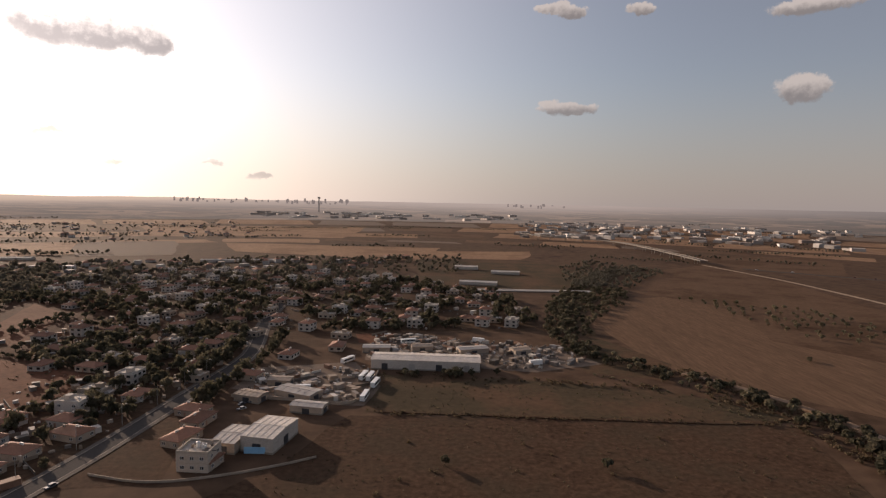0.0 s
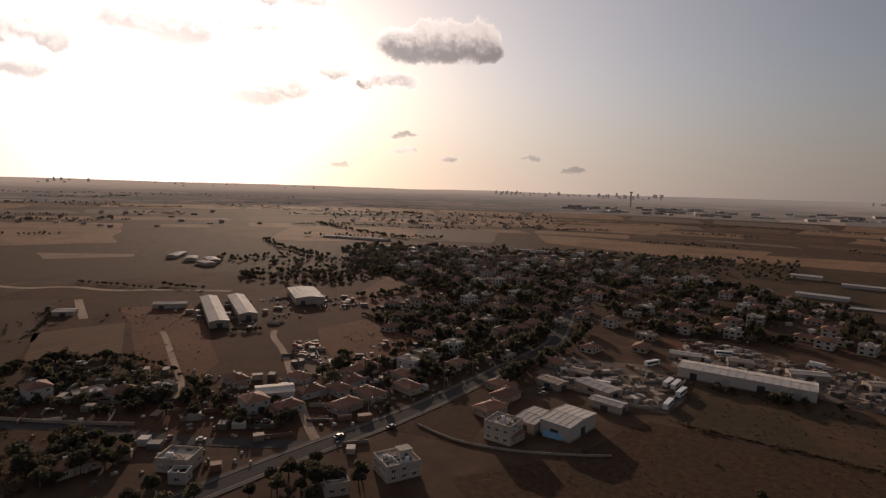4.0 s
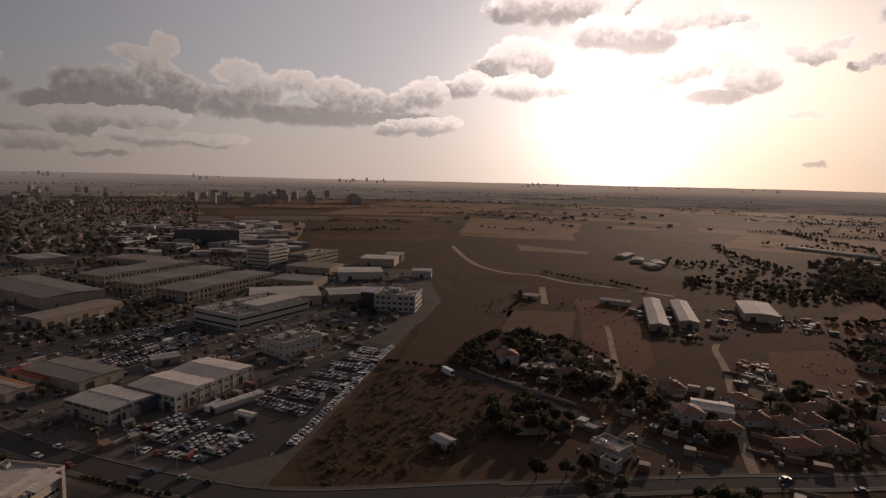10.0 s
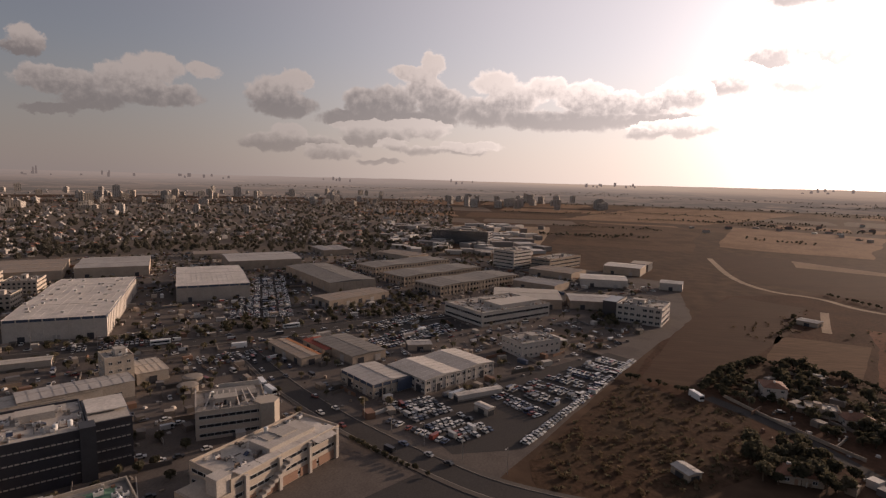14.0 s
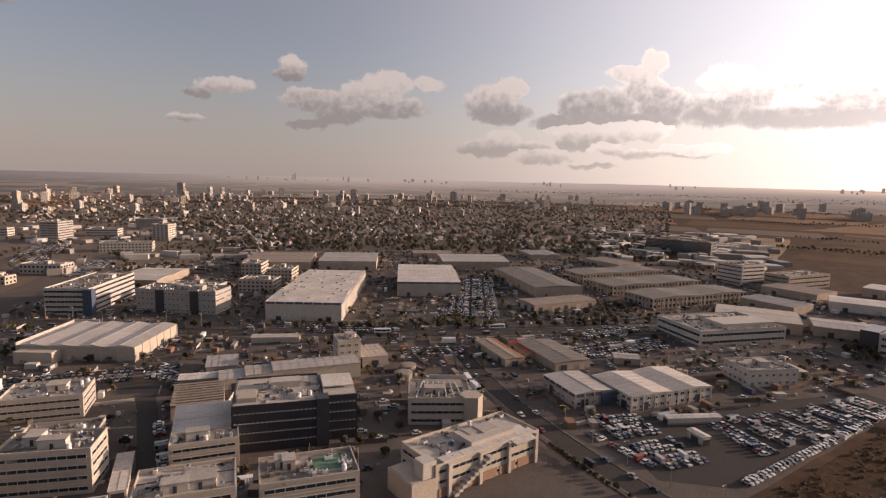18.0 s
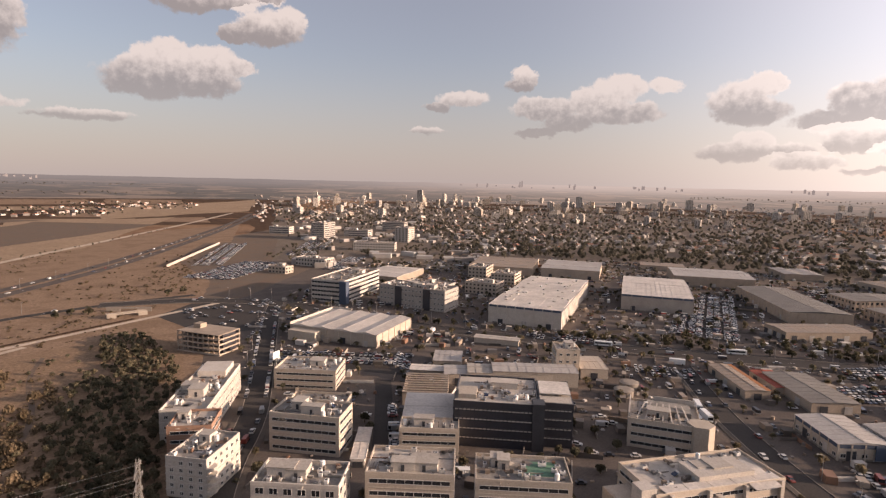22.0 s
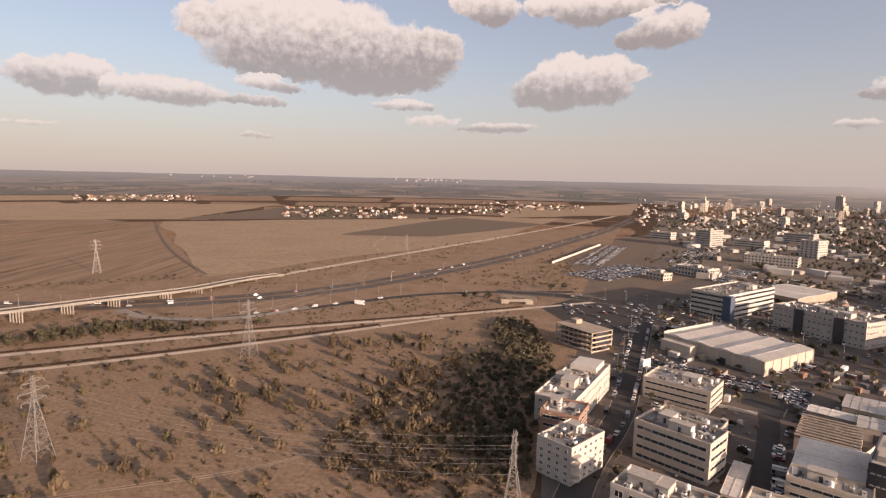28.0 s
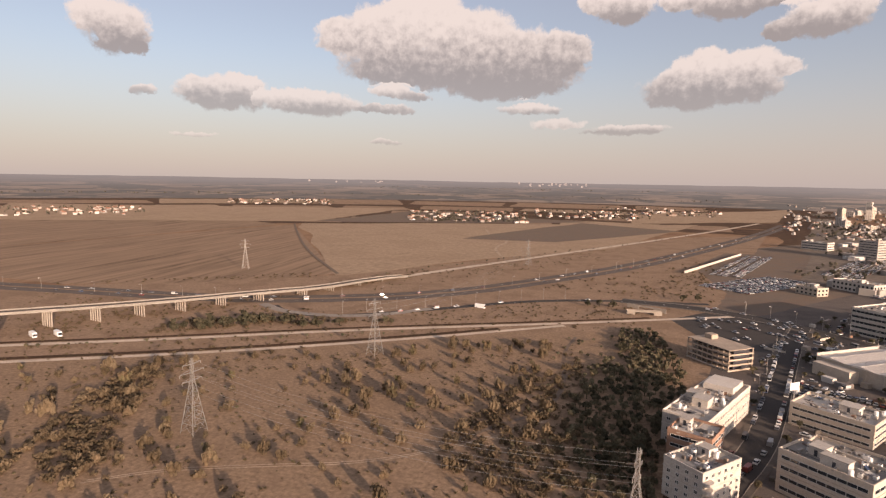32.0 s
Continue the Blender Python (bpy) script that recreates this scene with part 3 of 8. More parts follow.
for k in range(len(RINGS) - 2):
    a, b = 1 + k * 96, 1 + (k + 1) * 96
    ground.f += [(a + q, b + q, b + (q + 1) % 96, a + (q + 1) % 96) for q in range(96)]
GROUND_MAT = material("farmland", (0.098, 0.062, 0.041), 0.95, 0.5, 0.006, 0.06, 0.4, second=(0.068, 0.044, 0.030), spec=0.03)
tagged(part("ground", ground, GROUND_MAT), "dry brown farmland that reaches the horizon", "ground", kind="structure")

# Hills at the plain's edge; haze is painted as emission, brighter towards the sun
HAZE_GLOW = bpy.data.materials.new("painted_haze_distance")
HAZE_GLOW.use_nodes = True
hz, hz_bsdf = Nodes(HAZE_GLOW.node_tree), HAZE_GLOW.node_tree.nodes["Principled BSDF"]
hz_axes = hz.add("ShaderNodeSeparateXYZ")
hz_where = hz.add("ShaderNodeNewGeometry").outputs["Position"]
hz.plug(hz_where, hz_axes.inputs[0])
hz_cells = hz.add("ShaderNodeTexVoronoi")
hz.plug(hz_where, hz_cells.inputs["Vector"])
hz_cells.inputs["Scale"].default_value = 0.0042
hz_pick = hz.add("ShaderNodeSeparateColor")
hz.plug(hz_cells.outputs["Color"], hz_pick.inputs[0])
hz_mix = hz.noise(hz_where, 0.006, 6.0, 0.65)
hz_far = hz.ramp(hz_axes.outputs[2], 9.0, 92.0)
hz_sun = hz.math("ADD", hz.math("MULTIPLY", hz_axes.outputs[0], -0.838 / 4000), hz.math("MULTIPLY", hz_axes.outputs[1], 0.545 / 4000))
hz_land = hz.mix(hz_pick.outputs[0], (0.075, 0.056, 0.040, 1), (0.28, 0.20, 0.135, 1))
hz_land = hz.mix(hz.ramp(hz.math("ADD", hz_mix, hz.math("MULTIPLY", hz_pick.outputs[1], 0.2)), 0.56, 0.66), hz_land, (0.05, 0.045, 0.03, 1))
# Colour of the painted haze; the land's own colour fades out beneath it
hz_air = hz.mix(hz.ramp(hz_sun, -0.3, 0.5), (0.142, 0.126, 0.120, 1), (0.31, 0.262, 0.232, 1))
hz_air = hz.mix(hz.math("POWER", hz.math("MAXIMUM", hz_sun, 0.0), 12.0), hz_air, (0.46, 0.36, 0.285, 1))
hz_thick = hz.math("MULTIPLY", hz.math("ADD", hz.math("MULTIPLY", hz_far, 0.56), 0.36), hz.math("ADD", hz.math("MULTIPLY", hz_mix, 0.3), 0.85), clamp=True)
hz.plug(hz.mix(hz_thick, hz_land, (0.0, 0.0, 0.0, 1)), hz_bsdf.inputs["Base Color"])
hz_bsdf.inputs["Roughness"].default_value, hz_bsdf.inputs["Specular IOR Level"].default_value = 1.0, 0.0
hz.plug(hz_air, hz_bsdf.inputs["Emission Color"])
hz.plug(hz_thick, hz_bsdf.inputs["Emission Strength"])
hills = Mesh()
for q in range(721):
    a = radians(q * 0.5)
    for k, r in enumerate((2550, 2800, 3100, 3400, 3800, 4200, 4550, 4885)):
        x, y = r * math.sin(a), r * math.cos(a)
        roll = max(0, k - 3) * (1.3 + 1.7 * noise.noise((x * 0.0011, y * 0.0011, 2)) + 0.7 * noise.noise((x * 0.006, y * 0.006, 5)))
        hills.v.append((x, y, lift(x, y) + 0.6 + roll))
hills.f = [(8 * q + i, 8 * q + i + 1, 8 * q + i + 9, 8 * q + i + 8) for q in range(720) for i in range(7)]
tagged(part("backdrop", hills, HAZE_GLOW), "low far hills with evening haze painted as glow", "hills", kind="structure")

# East side: fields below the village
sheet("field_1", [(-36, 322), (40, 316), (123, 302), (166, 270), (172, 258), (-34, 261)], GREEN_FIELD, 0.05, "dark brown field with thin weeds", "field")
sheet("field_2", [(-40, 257), (60, 257), (168, 252), (152, 178), (120, 120), (-40, 130), (-90, 165), (-58, 205), (-48, 240)], SCRUB, 0.06, "rough fallow field of dry weeds", "field")
sheet("field_3", [(129, 508), (200, 600), (300, 640), (442, 518), (330, 360), (222, 262), (142, 334)], DRY_PLOT, 0.05, "tan stubble field beside the gully", "field")
sheet("field_4", [(199, 685), (330, 870), (462, 975), (480, 760), (442, 518), (306, 351), (255, 420), (300, 560)], SOIL, 0.07, "brown orchard slope with rows of saplings", "field")
sheet("field_5", [(520, 1180), (840, 1170), (627, 854), (475, 930)], SOIL, 0.05, "reddish ploughed field by the viaduct", "field")
sheet("field_6", [(70, 640), (180, 640), (250, 840), (150, 1000), (-40, 980), (-20, 700)], GREEN_FIELD, 0.045, "dull green-brown field behind the sheds", "field")
far_field("far_field", [(-490, 1266), (-382, 1069), (-40, 960), (10, 1250)], STRAW_FAR, 0.3, "long straw-coloured field far off")
far_field("far_field", [(-200, 1120), (-150, 1000), (150, 1010), (200, 1190)], STRAW_FAR, 0.25, "pale brown field far off")
far_field("far_field", [(-1000, 1900), (-760, 1500), (-250, 1500), (-260, 2065)], STRAW_FAR, 0.3, "broad brown field far off")
far_field("far_field", [(-1050, 1000), (-800, 800), (-560, 1000), (-700, 1300)], STRAW_FAR, 0.3, "brown field far off")
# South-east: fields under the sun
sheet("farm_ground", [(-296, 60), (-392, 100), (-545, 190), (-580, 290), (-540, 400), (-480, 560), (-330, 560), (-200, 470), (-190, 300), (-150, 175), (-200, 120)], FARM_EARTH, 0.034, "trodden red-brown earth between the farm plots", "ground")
sheet("field_7", [(-545, 195), (-507, 240), (-430, 200), (-356, 145), (-284, 93), (-296, 64), (-392, 105), (-480, 150)], PLOUGH, 0.05, "dark ploughed field beside the industrial quarter", "field")
sheet("field_8", [(-888, 287), (-865, 382), (-741, 452), (-544, 397), (-573, 295), (-651, 240)], PLOUGH, 0.06, "dark ploughed field", "field")
sheet("field_9", [(-269, 292), (-262, 336), (-190, 309), (-180, 268), (-208, 243), (-240, 262)], REDEARTH, 0.05, "bare reddish plot behind a fence", "field")
sheet("field_10", [(-405, 176), (-389, 226), (-319, 183), (-345, 145)], DRY_PLOT, 0.05, "square of dry stubble on bare ground", "field")
sheet("field_11", [(-287, 54), (-256, 103), (-205, 90), (-172, 50), (-172, 10), (-196, 6)], SCRUB, 0.05, "scrubby waste ground beside the car park", "field")
sheet("field_12", [(-440, 250), (-404, 292), (-346, 258), (-262, 205), (-246, 180), (-302, 180), (-386, 229)], REDEARTH, 0.055, "reddish dry field behind the houses", "field")
sheet("field_14", [(-322, 386), (-370, 515), (-312, 474), (-275, 366)], REDEARTH, 0.052, "reddish strip of bare ground by the barn", "field")
sheet("field_15", [(-430, 318), (-420, 345), (-330, 300), (-296, 262), (-322, 240), (-345, 262), (-405, 296)], SCRUB, 0.053, "trampled yard round the poultry sheds", "field")
sheet("field_16", [(-367, 575), (-295, 540), (-289, 484), (-340, 520)], REDEARTH, 0.05, "dry reddish clearing among the houses", "field")
sheet("field_17", [(-844, 375), (-745, 450), (-722, 434), (-773, 350)], DRY, 0.068, "pale strip of dry straw in a dark field", "field")
sheet("field_18", [(-544, 400), (-741, 462), (-660, 520), (-480, 470)], GREEN_FIELD, 0.05, "dull dark field beyond the barn", "field")
sheet("field_19", [(-310, 182), (-322, 160), (-338, 142), (-318, 116), (-288, 122), (-246, 172)], SCRUB, 0.048, "weedy shaded plot inside the hedges", "field")
sheet("field_20", [(-262, 262), (-236, 236), (-205, 212), (-190, 222), (-206, 240), (-240, 258)], GRAVEL, 0.056, "dusty yard with machines beside the track", "field")
far_field("far_field", [(-1500, 520), (-1000, 330), (-900, 500), (-1300, 760)], STRAW_FAR, 0.3, "brown stubble field far off")
far_field("far_field", [(-1500, 150), (-950, 60), (-900, 250), (-1400, 420)], SOIL, 0.3, "wide brown field far off")
far_field("far_field", [(-2400, 500), (-1600, 100), (-1550, 480), (-2200, 1000)], STRAW_FAR, 0.3, "pale stubble field far off")
far_field("far_field", [(-1250, -170), (-820, -60), (-850, 40), (-1300, 60)], WHEAT, 0.3, "straw-coloured field beyond the factories")
# Patchwork of far fields, all round, in pale tones that stand in for haze
field_rng = random.Random(3)
BANDS = [1330, 1560, 1850, 2180, 2560]
for inner, outer in zip(BANDS, BANDS[1:]):
    turn = -45.0
    while turn < 236:
        wide = field_rng.uniform(5, 13)
        west = 158 < turn < 240
        town = 97 < turn < 160 and inner < 3200
        if field_rng.random() < 0.95 and not town:
            mat = field_rng.choice((WHEAT, DRY, DRY, PLOUGH_W, WHEAT, DRY) if west else (STRAW_FAR, STRAW_FAR, GRAVEL, STRAW_FAR, SOIL, DRY_PLOT))
            lo, hi = inner + field_rng.uniform(0, 60), outer - field_rng.uniform(0, 90)
            corners = [(-math.sin(radians(a)) * r, math.cos(radians(a)) * r) for a, r in ((turn, lo), (turn + wide * 0.95, lo + field_rng.uniform(0, 60)), (turn + wide * 0.9, hi), (turn + field_rng.uniform(0, 1), hi - field_rng.uniform(0, 60)))]
            far_field("far_field", corners, mat, 0.2, "far farm field on the plain", 8)
        turn += wide
far_field("town_ground", [(-math.sin(radians(a)) * r, math.cos(radians(a)) * r) for a, r in ((158, 720), (98, 760), (98, 3250), (158, 3250))], TOWN_EARTH, 0.12, "ground of the far town, paled for haze", 40)
# Dark sheet under the far trees, with their shade put into its colour
sheet("village_ground", [(-420, 560), (-480, 520), (-640, 740), (-560, 840), (-300, 960), (-30, 1020), (-140, 780), (-420, 735)], SCRUB, 0.042, "earth of far gardens with tree shade in its dark tone", "ground")
sheet("field_23", [(-790, 725), (-740, 740), (-540, 607), (-545, 568), (-600, 549)], PLOUGH, 0.05, "dark ploughed field beyond the barn yard", "field")
sheet("field_24", [(-960, 930), (-800, 735), (-740, 750), (-620, 860), (-760, 1010)], STRAW_FAR, 0.05, "dull straw field beside the glasshouses", "field")
far_field("far_field", [(-786, 1220), (-590, 914), (-457, 976), (-600, 1300)], GRAVEL, 0.32, "grey crop rows under netting", 12)
far_field("far_field", [(-1150, 880), (-960, 700), (-800, 740), (-980, 960)], SOIL, 0.3, "brown field beyond the farm", 12)
far_field("plain", [(-math.sin(radians(a)) * r, math.cos(radians(a)) * r) for a, r in ((240, 480), (160, 700), (160, 2600), (240, 2600))], STRAW_FAR, 0.01, "dry plain between the far fields", 40)
sheet("lot_ground", [(-90, -480), (-178, -450), (-340, -640), (-520, -820), (-560, -1020), (-500, -1150), (-330, -1000), (-130, -500)], GRAVEL, 0.015, "dusty open ground between the lots and the highway", "ground")
# West side: scrub, straw fields and plough land
sheet("dry_land", [(900, -100), (240, -40), (60, -90), (-20, -140), (-92, -330), (-130, -480), (-330, -1000), (-420, -1240), (-250, -1150), (64, -745), (223, -552), (440, -425), (900, -450)], DRY, 0.025, "wide dry grassland along the highway", "ground")
sheet("waste_ground", [(360, -210), (150, -300), (20, -372), (-75, -400), (-84, -360), (-60, -230), (-20, -140), (60, -90), (240, -60)], WASTE, 0.05, "dry scrubland with scattered bushes", "ground")
sheet("embankment", [(520, -390), (300, -395), (216, -405), (90, -465), (-60, -510), (-130, -480), (-70, -445), (72, -385), (235, -310), (345, -262)], DRY, 0.045, "dry grass strip between tracks and highway", "ground")
sheet("field_13", [(560, -1147), (223, -560), (330, -475), (440, -435), (620, -455), (760, -590)], PLOUGH_W, 0.05, "furrowed brown field beyond the viaduct", "field")
far_field("far_field", [(563, -1178), (223, -552), (64, -745), (215, -1327)], WHEAT, 0.25, "sunlit straw field")
far_field("far_field", [(215, -1327), (64, -745), (-89, -903), (-353, -1514)], WHEAT, 0.3, "straw field beside the road")
far_field("far_field", [(1214, -983), (760, -590), (590, -1130), (814, -1300)], PLOUGH_W, 0.3, "dark ploughed field far off")
far_field("far_field", [(1700, -1500), (1214, -1000), (560, -1250), (500, -1900)], WHEAT, 0.35, "pale straw field far off")
far_field("far_field", [(450, -1750), (560, -1250), (215, -1340), (-100, -1500)], GRAVEL, 0.4, "dark field by the village")
far_field("far_field", [(159, -968), (1, -965), (-268, -1287), (-64, -1458)], GRAVEL, 0.5, "dark brown field below the village")
far_field("far_field", [(-250, -1900), (-200, -1500), (-600, -1700), (-900, -2400)], WHEAT, 0.35, "straw field far off")
far_field("far_field", [(-1250, -2500), (-700, -1700), (-850, -1650), (-1500, -2300)], STRAW_FAR, 0.35, "brown field at the edge of the town")
# Paved yards of the industrial quarter
sheet("yard", [(-30, -150), (-90, -330), (-160, -470), (-330, -640), (-560, -560), (-700, -420), (-760, -200), (-720, 20), (-600, 160), (-440, 130), (-330, 70), (-200, 5), (-150, -20), (-100, -70)], ASPHALT_PALE, 0.04, "grey paved yards of an industrial quarter", "pavement")
sheet("car_park", [(-196, -22), (-233, -57), (-280, -8), (-339, 54), (-328, 66), (-204, 2)], ASPHALT, 0.08, "asphalt car park full of cars", "car park")
sheet("car_park", [(-361, -156), (-386, -205), (-500, -265), (-560, -262), (-540, -215), (-426, -178)], ASPHALT, 0.08, "asphalt car park between the halls", "car park")
sheet("car_park", [(-362, -98), (-415, -59), (-379, -31), (-322, -73)], ASPHALT, 0.08, "asphalt car park behind a shed", "car park")
sheet("car_park", [(-120, -312), (-190, -265), (-165, -232), (-112, -290)], ASPHALT, 0.08, "asphalt car park in front of the store", "car park")
sheet("car_park", [(-160, -545), (-205, -520), (-285, -620), (-310, -900), (-250, -900), (-170, -730)], GRAVEL, 0.08, "dusty vehicle lot beside the highway", "car park")
sheet("car_park", [(-100, -372), (-140, -362), (-178, -440), (-120, -470), (-88, -440)], ASPHALT, 0.08, "asphalt car park behind a half-built block", "car park")
sheet("yard", [(-150, -56), (-185, -28), (-165, 0), (-120, -10), (-110, -40)], ASPHALT, 0.08, "dark asphalt yard in front of a white block", "pavement")
sheet("yard", [(-345, -5), (-395, 25), (-370, 65), (-335, 45)], GRAVEL, 0.08, "bare gravel yard", "pavement")
sheet("yard", [(-50, 345), (-30, 300), (-35, 270), (-62, 270), (-108, 292), (-105, 330)], GRAVEL, 0.06, "pale gravel yard with parked lorries", "pavement")
sheet("field_21", [(-61, 420), (-31, 426), (-30, 395), (-55, 393)], REDEARTH, 0.075, "small red earth plot by the scrap yard", "field")
sheet("field_22", [(90, 330), (100, 420), (118, 520), (180, 690), (260, 870), (280, 860), (215, 690), (140, 520), (122, 420), (150, 352), (135, 318)], GREEN_FIELD, 0.055, "dark weedy floor of the gully", "field")
sheet("yard", [(-50, 420), (90, 385), (105, 350), (60, 330), (-45, 350)], GRAVEL, 0.06, "dusty scrap yard", "pavement")
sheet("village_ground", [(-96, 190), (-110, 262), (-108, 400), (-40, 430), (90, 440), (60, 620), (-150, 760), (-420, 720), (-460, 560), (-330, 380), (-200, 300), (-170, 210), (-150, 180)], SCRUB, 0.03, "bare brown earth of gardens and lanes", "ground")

# Roads and tracks
road("road", [(-160, 70), (-152, 118), (-146, 150), (-134, 200), (-128, 255), (-124, 299), (-119, 345), (-122, 376), (-140, 450), (-150, 540)], 7.5, ASPHALT, 0.12, "two-lane asphalt village road", kerb=True)
road("lane", [(-275, 91), (-244, 113), (-213, 124), (-184, 135), (-147, 157)], 7, ASPHALT, 0.13, "asphalt lane past a walled garden")
road("track", [(-290, 272), (-278, 259), (-250, 242), (-206, 206), (-165, 172), (-143, 157)], 4, TRACK, 0.11, "pale dirt track between the houses", category="track")
road("track", [(-493, 248), (-450, 228), (-421, 215)], 6, TRACK, 0.11, "pale dirt track to a farm shed", category="track")
road("track", [(-346, 226), (-330, 218), (-276, 187), (-239, 167), (-222, 140)], 3.5, TRACK, 0.11, "worn footpath through a field", category="track")
road("track", [(-834, 263), (-654, 230), (-578, 240), (-560, 276), (-512, 283), (-486, 314), (-430, 350)], 7, TRACK, 0.1, "dirt track along the fields", category="track")
road("street", [(-30, -130), (-54, -185), (-79, -222), (-101, -270), (-122, -319), (-155, -394), (-178, -440)], 11, ASPHALT, 0.12, "street lined with parked cars", kerb=True)
road("street", [(-301, -158), (-252, -113), (-230, -88), (-207, -59), (-188, -30), (-172, -2), (-165, 40), (-160, 72)], 10, ASPHALT, 0.13, "street past the car park", kerb=True)
road("boulevard", [(-60, -500), (-125, -485), (-177, -438), (-209, -367), (-224, -321), (-248, -276), (-292, -210), (-325, -162), (-362, -118), (-400, -66), (-435, -24), (-480, 30), (-560, 80)], 16, ASPHALT, 0.14, "wide boulevard through the industrial quarter", kerb=True, marks=True)
road("street", [(-95, -150), (-115, -179), (-130, -202), (-150, -234)], 8, ASPHALT, 0.12, "narrow street between workshops")
road("highway", [(900, -390), (650, -398), (520, -403), (394, -407), (304, -407), (216, -416), (90, -474), (-4, -582), (-126, -738), (-424, -1255), (-590, -1590)], 13, ASPHALT_PALE, 0.16, "dual carriageway of dark asphalt", marks=True)
road("highway", [(900, -406), (650, -414), (520, -419), (394, -423), (304, -423), (222, -432), (100, -488), (8, -594), (-112, -750), (-410, -1263), (-574, -1596)], 12, ASPHALT_PALE, 0.17, "second carriageway of the highway", marks=True)
road("slip_road", [(215, -404), (200, -388), (166, -380), (129, -396), (83, -429), (14, -480), (-59, -499), (-131, -503)], 8, ASPHALT, 0.18, "slip road that joins the boulevard", marks=True)
road("slip_road", [(226, -408), (206, -392), (186, -385), (150, -384), (120, -398), (92, -426)], 8, CONCRETE, 0.19, "pale loop of a slip road")
road("verge", [(420, -222), (331, -265), (235, -306), (149, -348), (72, -380), (-2, -409), (-74, -440)], 4, SCRUB, 0.09, "dark weedy verge beside the service track", category="verge")
road("verge", [(400, -197), (302, -241), (215, -279), (146, -313), (67, -358), (34, -379)], 5, SCRUB, 0.09, "dark weedy verge beside the gravel track", category="verge")
road("track", [(420, -215), (331, -258), (235, -299), (149, -341), (72, -373), (-2, -402), (-74, -433), (-150, -466)], 5, TRACK_PALE, 0.12, "pale gravel service track", category="track")
road("track", [(400, -190), (302, -234), (215, -272), (146, -306), (67, -351), (34, -372), (-10, -399)], 4.5, TRACK_PALE, 0.12, "pale gravel track along the scrub", category="track")
road("track", [(-17, -370), (-8, -334), (-9, -281), (-1, -245), (19, -224), (38, -202)], 2.2, GRAVEL, 0.11, "winding footpath through the scrub", category="track")
for side in (-0.9, 0.9):
    road("track", [(x + side * 0.3, y + side) for x, y in [(148, -149), (127, -162), (96, -172), (61, -182), (25, -207), (-1, -234)]], 0.6, TRACK, 0.1, "wheel rut across the scrubland", category="track")
road("track", [(64, -745), (90, -850), (70, -960), (110, -1020), (140, -1180)], 4, TRACK, 0.4, "dirt road to the village", category="track")
road("track", [(223, -560), (330, -720), (450, -940), (565, -1165)], 4, GRAVEL, 0.45, "dark hedge line between two fields", category="track")
road("road", [(462, 982), (478, 860), (488, 770), (486, 660), (483, 567), (500, 400)], 7, TRACK, 0.14, "pale road beside the orchard")
road("road", [(505, 930), (590, 852), (669, 792), (800, 720)], 12, ASPHALT, 0.14, "highway behind the orchard")


# ---------------------------------------------------------------- buildings
def two_tone(name, faces, mats):
    """One mesh of several materials: faces is a list of (Mesh, slot)."""
    v, f, slots = [], [], []
    for m, slot in faces:
        k = len(v)
        v += m.v
        f += [tuple(q + k for q in face) for face in m.f]
        slots += [slot] * len(m.f)
    me = bpy.data.meshes.new(name)
    me.from_pydata(v, [], f)
    for mat in mats:
        me.materials.append(mat)
    me.polygons.foreach_set("material_index", slots)
    me.update()
    return me


WINDOWS = {}
FOOTPRINTS = []


def glazed(name, w, h, cells, trim, glass, bar=0.12, proud=0.12):
    """A row of window lights that faces -y: one frame with its bars, and panes set back into it."""
    v, f, slots, known = [], [], [], {}

    def at(x, y, z):
        key = (round(x, 3), round(y, 3), round(z, 3))
        if key not in known:
            known[key] = len(v)
            v.append(key)
        return known[key]

    step = w / cells
    for q in range(cells):
        x0, x1 = -w / 2 + q * step, -w / 2 + (q + 1) * step
        outer = [(x0, 0), (x1, 0), (x1, h), (x0, h)]
        inner = [(x0 + bar / 2, bar), (x1 - bar / 2, bar), (x1 - bar / 2, h - bar), (x0 + bar / 2, h - bar)]
        o, i = [at(x, -proud, z) for x, z in outer], [at(x, -proud, z) for x, z in inner]
        b = [at(x, -0.02, z) for x, z in inner]
        for k in range(4):
            n = (k + 1) % 4
            f += [(o[k], o[n], i[n], i[k]), (i[k], i[n], b[n], b[k])]
            slots += [0, 0]
        f.append(tuple(b))
        slots.append(1)
    for a, c in (((-w / 2, 0), (w / 2, 0)), ((w / 2, 0), (w / 2, h)), ((w / 2, h), (-w / 2, h)), ((-w / 2, h), (-w / 2, 0))):
        f.append((at(c[0], -proud, c[1]), at(a[0], -proud, a[1]), at(a[0], 0.02, a[1]), at(c[0], 0.02, c[1])))
        slots.append(0)
    me = bpy.data.meshes.new(name)
    me.from_pydata(v, [], f)
    me.materials.append(trim), me.materials.append(glass)
    me.polygons.foreach_set("material_index", slots)
    me.update()
    return me


def window_data(w, h, trim=FRAME):
    key = (round(w, 2), round(h, 2), trim.name)
    if key not in WINDOWS:
        WINDOWS[key] = glazed("window", w, h, 2 if w > 1.0 else 1, trim, GLASS)
    return WINDOWS[key]


def sides(w, d):
    """The four walls of a block: middle, turn and length."""
    return [(0, -d / 2, 0, w), (w / 2, 0, 90, d), (0, d / 2, 180, w), (-w / 2, 0, 270, d)]


